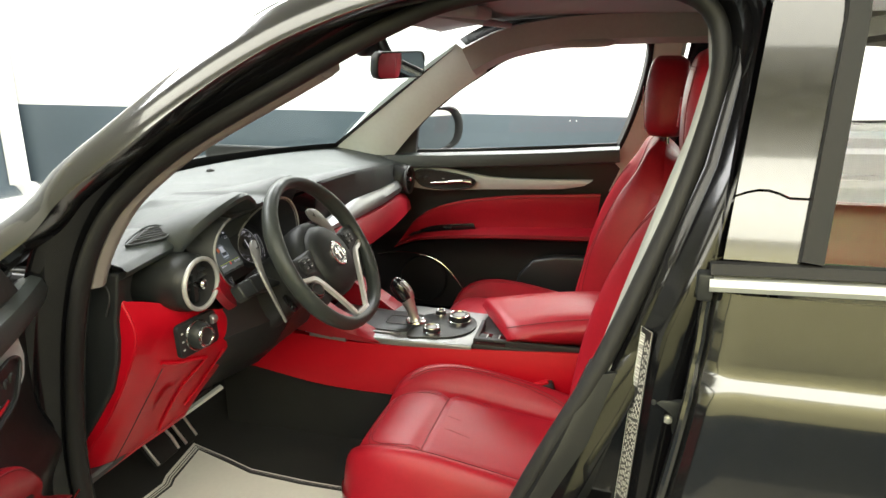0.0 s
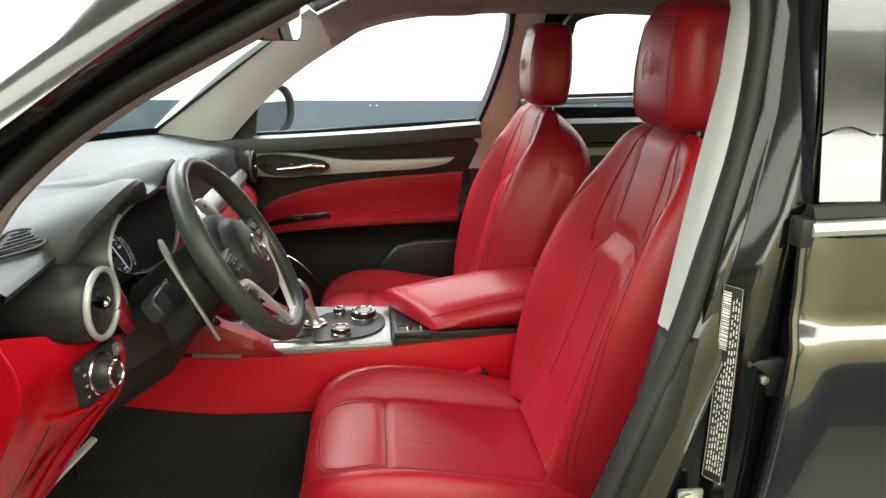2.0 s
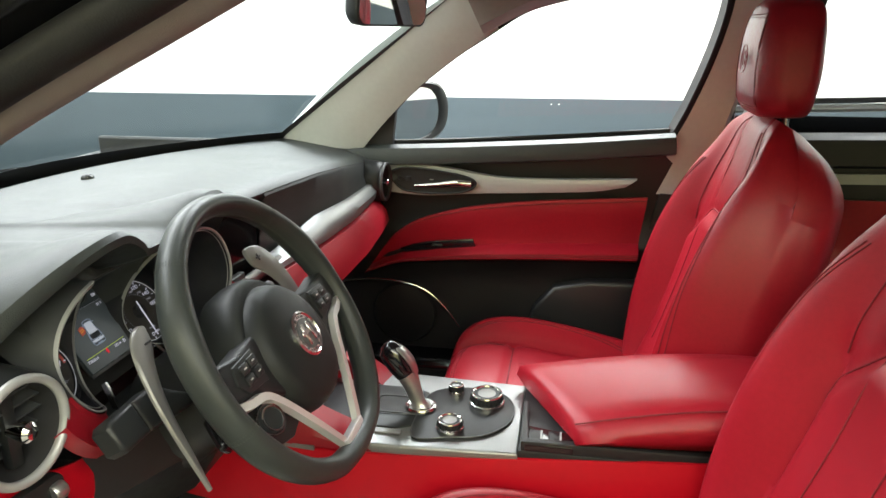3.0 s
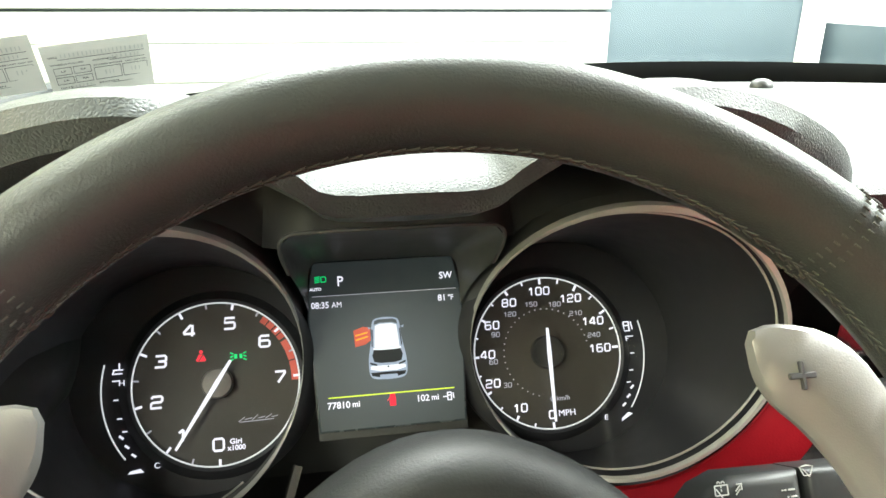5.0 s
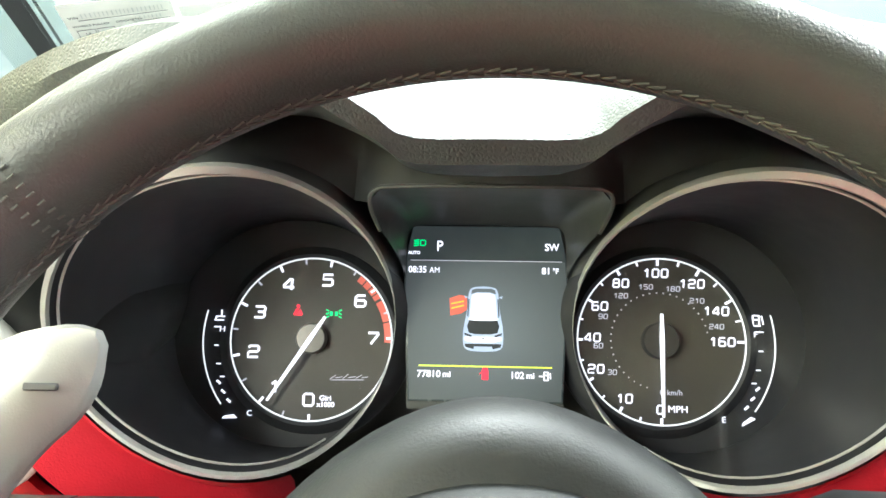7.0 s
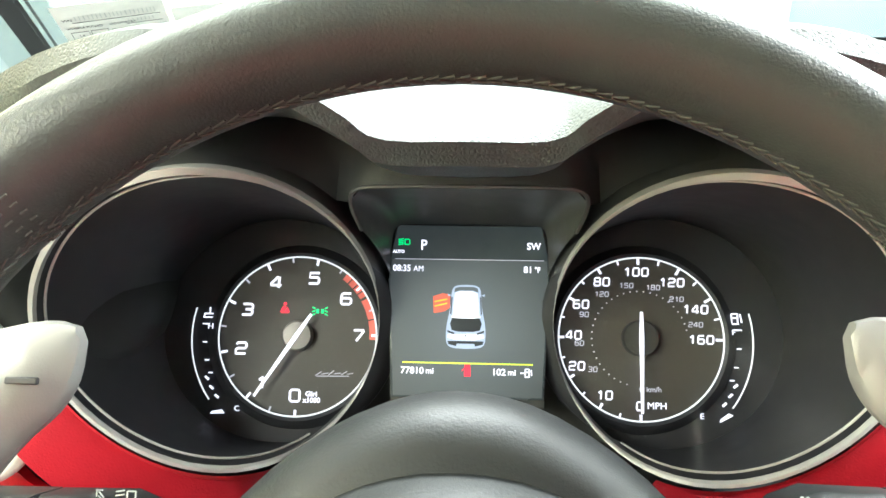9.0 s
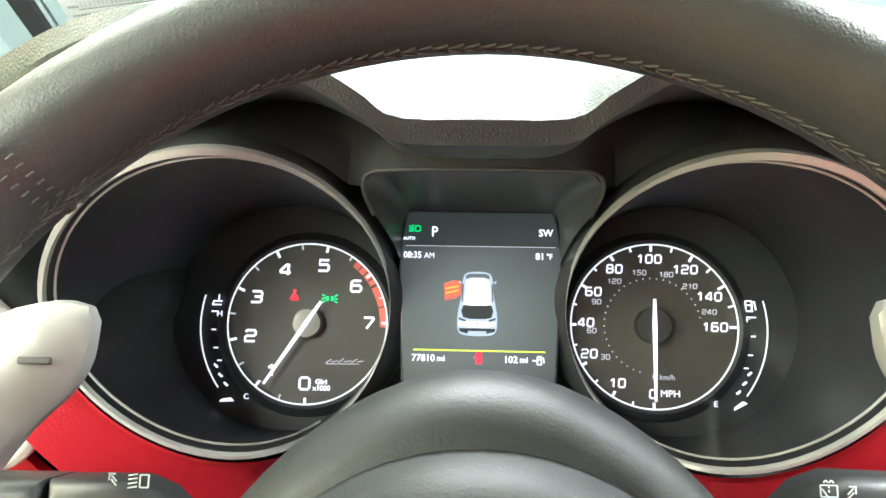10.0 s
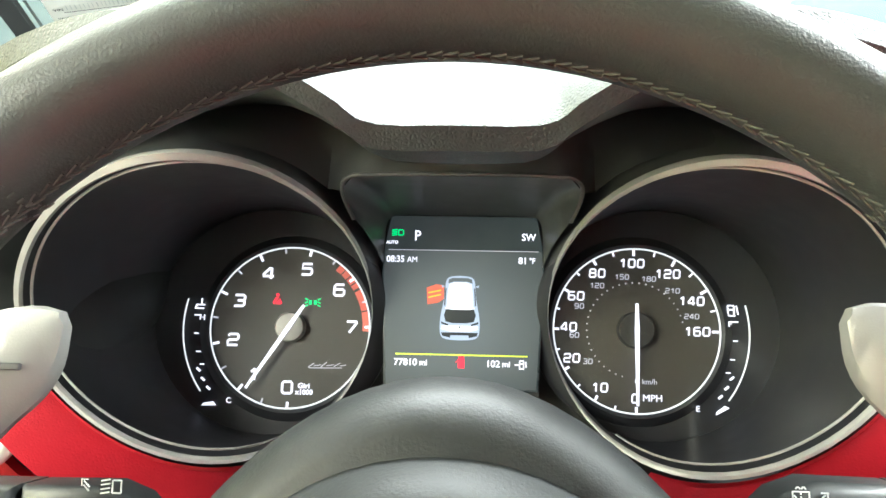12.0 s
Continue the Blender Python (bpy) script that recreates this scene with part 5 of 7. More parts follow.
def paddle(s, label):
    pd = thing("shift_paddle", label, "shift paddle", WM @ pose(0.0020 if s > 0 else -0.0055, 0 if s > 0 else -0.006, 0))
    outer = [(0.115, 0.1005), (0.124, 0.102), (0.142, 0.096), (0.156, 0.078), (0.166, 0.045), (0.169, 0.010), (0.168, -0.030), (0.165, -0.068)]
    inner = [(0.113, 0.096), (0.114, 0.084), (0.119, 0.074), (0.130, 0.062), (0.143, 0.040), (0.152, 0.010), (0.157, -0.030), (0.161, -0.066)]
    n = 22
    o, i = lerp_curve([(x, y, 0) for x, y in outer], n), lerp_curve([(x, y, 0) for x, y in inner], n)
    rings = []
    for k in range(n):
        z = -0.070 - 0.016 * (k / n) ** 2
        a, b = o[k], i[k]
        c = (a + b) / 2
        za, zb = z + 0.26 * (a.x - 0.116), z + 0.26 * (b.x - 0.116)
        zc = (za + zb) / 2
        rings.append([Vector((s * a.x, a.y, za - 0.0035)), Vector((s * a.x, a.y, za - 0.001)), Vector((s * a.lerp(c, 0.15).x, a.lerp(c, 0.15).y, za * 0.85 + zc * 0.15 + 0.001)), Vector((s * c.x, c.y, zc + 0.0022)), Vector((s * b.lerp(c, 0.15).x, b.lerp(c, 0.15).y, zb * 0.85 + zc * 0.15 + 0.001)), Vector((s * b.x, b.y, zb - 0.001)), Vector((s * b.x, b.y, zb - 0.0035))])
    part("blade", loft(rings), PADDLE, pd, "satin light metal blade")
    cx, cy = s * 0.1272, 0.0835
    part("slot", box(cx, cy, -0.0652, 0.0102, 0.0022, 0.0018, 0.0004, 1, None), INK, pd)
    if s > 0:
        part("slot", box(cx, cy, -0.0652, 0.0016, 0.0100, 0.0019, 0.0004, 1, None), INK, pd)
    return pd


paddle(-1, "satin metal shift paddle marked with a minus")
paddle(1, "satin metal shift paddle marked with a plus")

# ---- instrument cluster ----
cluster = thing("instrument_cluster", "twin dial instrument cluster under a double-humped hood", "instrument cluster")

# hood: the rear lip runs over two humps with a dip between; half profile as (offset, y, z)
LIP = [(0.0, 0.150, 1.095), (0.029, 0.150, 1.0955), (0.041, 0.146, 1.1045), (0.062, 0.142, 1.118), (0.085, 0.138, 1.126), (0.115, 0.140, 1.124), (0.150, 0.150, 1.112), (0.185, 0.166, 1.092), (0.212, 0.190, 1.064), (0.224, 0.215, 1.032), (0.228, 0.238, 1.000)]
half = [Vector(p) for p in lerp_curve(LIP, 34)]
lip = [Vector((CX - p.x, p.y, p.z)) for p in half[::-1]] + [Vector((CX + p.x, p.y, p.z)) for p in half[1:]]
rings = []
for p in lip:
    dx = p.x - CX
    k = min(1, abs(dx) / 0.228)
    side = 1 if dx >= 0 else -1
    front_y = 0.47 - 0.10 * k ** 3
    flare = side * 0.020 * k ** 2
    top = max(0.0, p.z - 1.07)
    ring = []
    # underside, from the dials backwards
    mid = math.exp(-(dx / 0.055) ** 4)
    ring.append(Vector((p.x * 1.0 - side * 0.012 * k, p.y + 0.105 - 0.042 * mid, p.z - 0.046 + 0.012 * k + 0.0165 * mid)))
    ring.append(Vector((p.x - side * 0.012 * k, p.y + 0.06 - 0.018 * mid, p.z - 0.034 + 0.010 * k + 0.0100 * mid)))
    ring.append(Vector((p.x - side * 0.008 * k, p.y + 0.020, p.z - 0.020 + 0.008 * k + 0.0030 * mid)))
    ring.append(Vector((p.x - side * 0.004 * k, p.y + 0.002, p.z - 0.009)))
    ring.append(p.copy())
    ring.append(Vector((p.x + flare * 0.15, p.y + 0.003 + 0.004 * (1 - k), p.z + 0.0035 + 0.0095 * k * k)))
    ring.append(Vector((p.x + flare * 0.3, p.y + 0.032 - 0.012 * k, p.z + 0.0035 + 0.0125 * k * k)))
    for w in (0.25, 0.5, 0.75, 1.0):
        y = p.y + 0.035 + (front_y - p.y - 0.035) * w
        z = p.z + 0.003 + 0.0125 * k * k * (1 - w) + (1.066 - p.z) * (w ** 0.75) * (1 - mid) - 0.010 * w * mid - (0.012 * k + 0.038 if w == 1 else 0)
        ring.append(Vector((p.x + flare * (0.3 + w), y, z)))
    rings.append(ring)
hood_rings = rings
part("hood", loft(rings, False, False), DASH, cluster, "grained dark hood with two humps")
# lining that closes the hood towards the dashboard
part("hood_lining", loft([[r[0].copy(), Vector((r[0].x, max(0.332, r[0].y + 0.004), min(r[0].z, 1.066))), Vector((r[0].x, max(0.334, r[0].y + 0.006), min(r[0].z, 1.066) - 0.03))] for r in rings], False, False), MATT, cluster)
# dark body behind everything
part("back_box", box(CX, 0.345, 0.977, 0.43, 0.06, 0.186, 0.006, 1), CLUSTER_BLACK, cluster)
part("face_panel", grid(lambda u, v: Vector((CX - 0.215 + 0.43 * u, 0.225 + 0.075 * v ** 1.3, 0.895 + 0.176 * v)) + Vector((0, 0.035, 0)), 24, 16), CLUSTER_BLACK, cluster)

FACE_TILT = 30
DIALS = {}


def dial_frame(s):
    """x right, y up the face, z towards the driver; the face's middle."""
    return Matrix.Translation((CX - 0.0006 + s * 0.0937, 0.2615, 0.9605 + 0.0005 + s * 0.0013)) @ pose(0, 0, 0, 90 - FACE_TILT, 0, 0) @ pose(0, 0, 0, 0, s * -1.5, 0)


for s in (-1, 1):
    name = "tachometer" if s < 0 else "speedometer"
    label = "dark round rev counter with white figures and red band" if s < 0 else "dark round speedometer with white figures to 160"
    # tunnel from the bezel down to the face
    rings = []
    m = dial_frame(s)
    n = 64
    def bez(a, k=1.0, push=0.0):
        """The bezel's line: open towards the outside, its inner side drawn forward beside the display."""
        c, q = math.cos(a), math.sin(a)
        x = 0.1085 - 0.0652 * c - 0.0005 * math.cos(2 * a) - 0.0026 * max(0, c) ** 3
        z = 0.0701 * q - 0.0075 * c + 0.0069 * math.sin(2 * a)
        y = 0.1625 - 0.044 * z + 0.047 * ((1 + c) / 2) ** 2.9 - 0.0045 * math.sin(2 * a)
        p = Vector((CX - 0.001 + s * (0.1085 + (x - 0.1085) * k), y + push, 1.0091 + z * k))
        eye = Vector((CX, -0.075, 1.14))
        return eye + (p - eye) * (1 + 0.040 * max(0, c) ** 1.6 / (p.y + 0.075))
    def floor_pt(a, k):
        return m @ Vector((s * 0.010 + -s * 0.066 * k * math.cos(a), 0.004 + 0.062 * k * math.sin(a), 0.0005))
    for t in (0.0, 0.3, 0.6, 0.85, 1.0):
        rings.append([bez(a).lerp(floor_pt(a, 1.0), t) for a in [2 * math.pi * k / n for k in range(n)]])
    part("tunnel", loft(rings, True, False), TUNNEL, cluster, "dark tunnel round the dial")
    def bez_w(a):
        """Width of the bezel's band: broad over the dial, slim beside the display."""
        return 0.50 + 0.50 * max(0, math.sin(a)) - 0.40 * max(0, math.cos(a)) ** 1.6
    turn = [2 * math.pi * k / n for k in range(n)]
    part("bezel", loft([[bez(a, 1 + e * bez_w(a), p) for a in turn] for e, p in ((0.028, 0.0040), (0.028, 0.0008), (0.022, -0.0008), (-0.020, -0.0002), (-0.026, 0.0008), (-0.028, 0.0022))], True, False), SATIN, cluster, "satin chrome bezel")
    part("bezel_line", tube([bez(radians(q), 0.952 + 0.03 * max(0, math.cos(radians(q))), 0.0045) for q in range(58, 304, 5)], 0.0006, 6, up=(0, 1, 0)), SATIN, cluster, "thin bright inner line")
    part("bezel_lip", loft([[bez(a, 1 + (k1 - 1) * min(1, max(0, 1.2 - 2 * math.cos(a))), p1 + p2 * min(1, max(0, math.sin(a) * 1.5 + 0.6))) for a in [2 * math.pi * k / n for k in range(n)]] for k1, p1, p2 in ((1.0, 0.0, 0.0), (1.035, 0.003, 0.006), (1.05, 0.006, 0.030), (1.05, 0.008, 0.055))], True, False), SATIN_BLACK, cluster)
    # smooth dark panel between the hood's underside and the bezel
    def brow_low(dx):
        a = math.acos(max(-1, min(1, (0.1085 - dx) / 0.0652)))
        q = bez(a, 1.03, 0.016)
        t = min(1, max(0, (dx - 0.0515) / 0.012))
        drop = min(1, max(0, (dx - 0.044) / 0.008))
        return Vector((CX + s * dx, 0.2112 + 0.004 * drop, 1.0612 - 0.008 * drop * drop)).lerp(q, t * t * (3 - 2 * t))
    edge = [r[0] for r in hood_rings if -0.0004 <= (r[0].x - CX) * s < 0.168]
    part("brow_panel", loft([[p.lerp(brow_low(abs(p.x - CX)), t) for t in (0, 0.33, 0.66, 1.0)] for p in edge], False, False), CLUSTER_BLACK, cluster, "smooth black panel under the hood")
    # clear lens set back in the bezel
    hub_pt = (bez(0.0) + bez(math.pi)) / 2 + Vector((0, 0.022, -0.004))
    lens = part("lens", loft([[hub_pt.lerp(bez(a, 0.97, 0.006), q) + Vector((0, 0.002 * (1 - q * q), 0)) for a in [2 * math.pi * k / n for k in range(n)]] for q in (0.02, 0.3, 0.6, 0.85, 1.0)], True, False), GLASS_DIAL, cluster, "clear lens over the dial")
    lens.visible_shadow = False
    # red leather round the foot of the bezel
    arc_a = [radians(q) for q in range(208, 292, 4)]
    part("red_sill", loft([[bez(a, k1, p1) + Vector((0, 0, dz)) for a in arc_a] for k1, p1, dz in ((1.042, -0.0002, 0.0), (1.09, 0.002, -0.001), (1.22, -0.003, -0.005), (1.42, -0.008, -0.012), (1.50, 0.004, -0.020))], False, False), RED, cluster, "red leather strip below the dials")
    d = thing(name, label, "dial", m)
    part("face_border", lathe([(0.0001, -0.0012), (0.0685, 0.0), (0.0685, -0.004)], pose(s * 0.010, 0.004, 0), 64, sx=0.97, sy=0.91), TUNNEL, d, "dark border round the dial face")
    part("face", lathe([(0.0001, 0.0002), (0.0446, 0.0002), (0.0446, -0.002)], None, 72), DIAL, d, "dark brown-grey dial face")
    part("face_step", lathe([(0.0442, 0.0002), (0.0442, 0.0035), (0.0462, 0.0045), (0.0485, 0.0030), (0.051, 0.0002)], None, 72, caps=False), TUNNEL, d)
    part("ring", tube(ring_path(0.0438, 96, None, 0.0042), 0.00044, 8, True), RING_LIT, d, "pale ring round the scale")
    # fuel or temperature arc beside the dial
    arc = [Vector((s * 0.0595 * math.cos(a), 0.0595 * math.sin(a), 0.0022)) for a in [radians(q) for q in range(14, -40, -3)]]
    part("side_arc", tube(arc, 0.00042, 6), RING_LIT, d)
    for q, ln in ((6, 0.0045), (-5, 0.0028), (-16, 0.0028), (-24, 0.0028)):
        a = radians(q)
        part("arc_mark", box(0, 0, 0, ln * 0.85, 0.0007, 0.0004, 0, 1, pose(s * 0.0525 * math.cos(a), 0.0525 * math.sin(a), 0.0014)), WHITE_LIT, d)
    for q in (-26, -32, -38):
        a = radians(q)
        part("arc_mark", box(0, 0, 0, 0.0027, 0.0011, 0.0004, 0, 1, pose(s * 0.0553 * math.cos(a), 0.0553 * math.sin(a), 0.0014, 0, 0, s * 40)), WHITE_LIT, d)
    part("arc_mark", slab([(0, -0.001), (0.008, 0.0005), (0.006, 0.0022), (0.001, 0.0006)], 0.0004, pose(s * 0.0435 - 0.003, -0.0425, 0.0014, 0, 0, -8 if s < 0 else 18)), WHITE_LIT, d)
    DIALS[s] = d


def tick(d, ang, r0, r1, w, mat=WHITE_LIT, z=0.0008):
    """A scale mark; ang clockwise from the top."""
    a = radians(ang)
    r = (r0 + r1) / 2
    return part("tick", box(0, 0, 0, w, r1 - r0, 0.0004, 0, 1, pose(r * math.sin(a), r * math.cos(a), z, 0, 0, -ang)), mat, d)


GLYPHS = {
    "0": [[(0.15, 0), (0.85, 0), (1, 0.15), (1, 0.85), (0.85, 1), (0.15, 1), (0, 0.85), (0, 0.15), (0.15, 0), (0.5, 0)]],
    "1": [[(0.22, 0.74), (0.62, 1.0), (0.66, 0.96), (0.66, 0)]],
    "2": [[(0, 0.84), (0.12, 1), (0.88, 1), (1, 0.87), (1, 0.62), (0.88, 0.50), (0.12, 0.48), (0, 0.36), (0, 0), (1, 0)]],
    "3": [[(0.02, 1), (0.87, 1), (1, 0.87), (1, 0.62), (0.87, 0.51), (0.30, 0.51)], [(0.60, 0.51), (0.87, 0.50), (1, 0.38), (1, 0.13), (0.87, 0), (0, 0)]],
    "4": [[(0.80, 0), (0.80, 1), (0.62, 1), (0, 0.38), (0, 0.24), (1.06, 0.24)]],
    "5": [[(0.98, 1), (0.04, 1), (0.02, 0.58), (0.87, 0.58), (1, 0.45), (1, 0.13), (0.87, 0), (0, 0)]],
    "6": [[(0.94, 1), (0.14, 1), (0, 0.86), (0, 0.14), (0.14, 0), (0.86, 0), (1, 0.14), (1, 0.44), (0.86, 0.56), (0.02, 0.56)]],
    "7": [[(0, 1), (1, 1), (1, 0.90), (0.34, 0)]],
    "8": [[(0.15, 0), (0.85, 0), (1, 0.13), (1, 0.40), (0.88, 0.52), (0.96, 0.64), (0.96, 0.88), (0.83, 1), (0.17, 1), (0.04, 0.88), (0.04, 0.64), (0.12, 0.52), (0, 0.40), (0, 0.13), (0.15, 0), (0.5, 0)], [(0.12, 0.52), (0.88, 0.52)]],
    "9": [[(0.06, 0), (0.86, 0), (1, 0.14), (1, 0.86), (0.86, 1), (0.14, 1), (0, 0.86), (0, 0.56), (0.14, 0.44), (0.98, 0.44)]],
}


def figure(d, text, ang, r, high, wide, weight, mat=WHITE_LIT, slant=0.07):
    """Broad square-cut numerals of one stroke width, their middle on the scale at an angle."""
    a = radians(ang)
    w, gap = high * wide, weight * 2.1
    step = w + gap
    x0 = -(step * (len(text) - 1) + w) / 2
    bm = bmesh.new()
    for i, ch in enumerate(text):
        for stroke in GLYPHS[ch]:
            path = [Vector((x0 + i * step + x * w + slant * y * high, (y - 0.5) * high, 0)) for x, y in stroke]
            sweep(path, [(-weight / 2, -0.0001), (weight / 2, -0.0001), (weight / 2, 0.0002), (-weight / 2, 0.0002)], (0, 0, 1), fixed=True, bm=bm)
    bm.transform(pose(r * math.sin(a), r * math.cos(a), 0.0008))
    return part("figure", bm, mat, d, smooth=False)


tacho, speedo = DIALS[-1], DIALS[1]
for k in range(0, 15):
    ang = 180 + k * 19.2
    tick(tacho, ang, 0.0412 if k % 2 else 0.0405, 0.0445, 0.0013 if k % 2 == 0 else 0.0009, SMALL_LIT if k % 2 else WHITE_LIT)
for k, txt in enumerate("01234567"):
    if k not in (0, 1):
        figure(tacho, txt, 180 + k * 38.4, 0.0330, 0.0060, 0.92, 0.00125)
figure(tacho, "0", 181, 0.0328, 0.0062, 0.86, 0.00120, slant=0.0)
figure(tacho, "1", 217, 0.0328, 0.0060, 0.80, 0.00125)
lettering("lettering", "Giri", 0.0038, pose(0.0085, -0.0318, 0.0008), WHITE_LIT, tacho, 1.1, 0.0, 0.0002, bold=0.0001)
lettering("lettering", "x1000", 0.0038, pose(0.0088, -0.0352, 0.0008), WHITE_LIT, tacho, 1.0, 0.0, 0.0002, bold=0.0001)
bm = None
for a0, a1 in ((36, 41), (42, 47), (48, 53), (54, 58), (60, 76), (77, 92)):
    pts = [(0.0395 * math.sin(radians(q)), 0.0395 * math.cos(radians(q))) for q in (a0, (a0 + a1) / 2, a1)] + [(0.0432 * math.sin(radians(q)), 0.0432 * math.cos(radians(q))) for q in (a1, (a0 + a1) / 2, a0)]
    bm = slab(pts, 0.0003, pose(0, 0, 0.0005), 0, 1, bm)
part("red_band", bm, REDLINE, tacho, "red band at high revs")
bars("maker_script", [(0.012, -0.0205, 0.004, 35), (0.0155, -0.0205, 0.004, 10), (0.019, -0.020, 0.004, 40), (0.0225, -0.0203, 0.004, 10), (0.0262, -0.020, 0.004, 30), (0.0295, -0.0203, 0.0035, 10), (0.020, -0.0218, 0.018, 1)], tacho, pose(0, 0, 0.0009), SMALL_LIT, 0.0004)
# lit telltales on the rev counter
belt_m = pose(-0.0085, 0.0150, 0.0009)
part("belt_lamp", slab([(0.0010 * math.cos(q), 0.0026 + 0.0010 * math.sin(q)) for q in [k * math.pi / 5 for k in range(10)]], 0.0004, belt_m), RED_LIT, tacho)
part("belt_lamp", slab([(-0.0020, -0.0026), (0.0020, -0.0026), (0.0026, -0.0018), (0.0012, 0.0012), (-0.0012, 0.0012), (-0.0026, -0.0018)], 0.0004, belt_m), RED_LIT, tacho)
part("belt_strap", box(0, 0, 0, 0.0044, 0.0005, 0.0005, 0, 1, belt_m @ pose(0, -0.0006, 0.0004, 0, 0, 55)), DIAL, tacho)
bars("side_lamp", [(0.0112 + q, 0.0138, 0.0024, 90) for q in (-0.001, 0.001, 0.0018, -0.0018)] + [(0.0112 + 0.0035 * t, 0.0138 + q, 0.0018, 25 * t * (1 if q > 0 else -1)) for t in (-1, 1) for q in (-0.0018, 0, 0.0018)], tacho, pose(0, 0, 0.0009), GREEN_LIT)
lettering("lettering", "H", 0.0042, pose(-0.0485, 0.0040, 0.0046), WHITE_LIT, tacho, 1.1, 0.0, 0.0002)
lettering("lettering", "C", 0.0042, pose(-0.0320, -0.0405, 0.0012), WHITE_LIT, tacho, 1.1, 0.0, 0.0002)
bars("oil_symbol", [(-0.0505, 0.0092, 0.0062, 0), (-0.0505, 0.0112, 0.0062, 0), (-0.0535, 0.0102, 0.0028, 70), (-0.0470, 0.0112, 0.0030, 40), (-0.0505, 0.0130, 0.0036, 90)], tacho, pose(0, 0, 0.0014), WHITE_LIT)

for k in range(0, 19):
    ang = 180 + k * 15.0
    tick(speedo, ang, 0.0405 if k % 2 == 0 else 0.0415, 0.0445, 0.0013 if k % 2 == 0 else 0.0009, WHITE_LIT)
for txt, ang, r in (("0", 181, 0.0360), ("10", 212, 0.0362), ("20", 245.5, 0.0372), ("40", 272, 0.0355), ("60", 300, 0.0362), ("80", 327, 0.0366), ("100", 358, 0.0364), ("120", 30, 0.0356), ("140", 61.5, 0.0342), ("160", 90, 0.0326)):
    figure(speedo, txt, ang, r, 0.0043, 0.74, 0.00078)
for txt, ang, r in (("30", 236, 0.0305), ("60", 264.5, 0.0325), ("90", 293, 0.0322), ("120", 320, 0.0312), ("150", 347, 0.0296), ("180", 15.5, 0.0290), ("210", 43, 0.0297), ("240", 75, 0.0311)):
    figure(speedo, txt, ang, r, 0.0025, 0.74, 0.00042, SMALL_LIT)
for k in range(31):
    tick(speedo, 196 + k * 8.1, 0.0253, 0.0260, 0.0007, SMALL_LIT)
lettering("lettering", "MPH", 0.0050, pose(0.0086, -0.0358, 0.0008), WHITE_LIT, speedo, 1.05, 0.0, 0.0002)
lettering("lettering", "km/h", 0.0040, pose(0.0072, -0.0272, 0.0008), SMALL_LIT, speedo, 1.0, 0.0, 0.0002)
lettering("lettering", "0", 0.0040, pose(0.0005, -0.0272, 0.0008), SMALL_LIT, speedo, 1.2, 0.0, 0.0002)
lettering("lettering", "F", 0.0042, pose(0.0488, 0.0040, 0.0046), WHITE_LIT, speedo, 1.1, 0.0, 0.0002)
lettering("lettering", "E", 0.0042, pose(0.0318, -0.0405, 0.0012), WHITE_LIT, speedo, 1.1, 0.0, 0.0002)
bars("fuel_symbol", [(0.0505, 0.0088, 0.0044, 0), (0.0505, 0.0142, 0.0032, 0), (0.0489, 0.0115, 0.0054, 90), (0.0521, 0.0115, 0.0054, 90), (0.0505, 0.0120, 0.0030, 0), (0.0538, 0.0118, 0.0048, 100), (0.0470, 0.0115, 0.0016, 30), (0.0470, 0.0115, 0.0016, -30)], speedo, pose(0, 0, 0.0014), WHITE_LIT)
# needles
for d, ang, hub_mat, hub_r in ((tacho, 213, SILVER_HUB, 0.0082), (speedo, 180.5, MATT, 0.0098)):
    a = -radians(ang)
    part("needle_hub", lathe([(hub_r, 0.0005), (hub_r, 0.005), (hub_r * 0.92, 0.0062), (0.0001, 0.0064)], None, 32), hub_mat, d)
    bm = slab([(-0.0007, -0.014), (0.0007, -0.014), (0.0012, 0.0), (0.0006, 0.0395), (-0.0006, 0.0395), (-0.0012, 0.0)], 0.0012, pose(0, 0, 0.0066, 0, 0, -ang), 0.0003, 1)
    part("needle", bm, WHITE_LIT, d, "white needle")

# middle display in its dark surround
SM = Matrix.Translation((CX, 0.2635, 0.9775)) @ pose(0, 0, 0, 90 - 32)
display = thing("display", "lit display between the dials showing a car with an open door", "display", SM)
part("surround", slab([(-0.041, -0.052), (0.041, -0.052), (0.0440, 0.012), (0.044, 0.06), (-0.044, 0.06), (-0.0440, 0.012)], 0.003, pose(0, 0, -0.004)), CLUSTER_BLACK, display)
outline = [(-0.0405, -0.048), (0.0405, -0.048), (0.0440, 0.014), (0.0430, 0.030), (0.0400, 0.046), (-0.0400, 0.046), (-0.0430, 0.030), (-0.0440, 0.014)]
part("glass", slab(outline, 0.002, pose(0, 0, -0.001), 0.0005), SCREEN, display, "dark display glass")
part("picture_field", slab([(-0.0395, -0.047), (0.0395, -0.047), (0.0432, 0.014), (0.0425, 0.0265), (-0.0425, 0.0265), (-0.0432, 0.014)], 0.0004, pose(0, 0, 0.0010)), SCREEN_LIT, display, "faint grey glow of the picture field")
part("rule", box(0, 0.0268, 0.0014, 0.082, 0.0003, 0.0003, 0), SMALL_LIT, display)
part("rule", box(0, -0.0296, 0.0015, 0.070, 0.0007, 0.0003, 0), LIME_LIT, display, "lime line")
Z = 0.0017
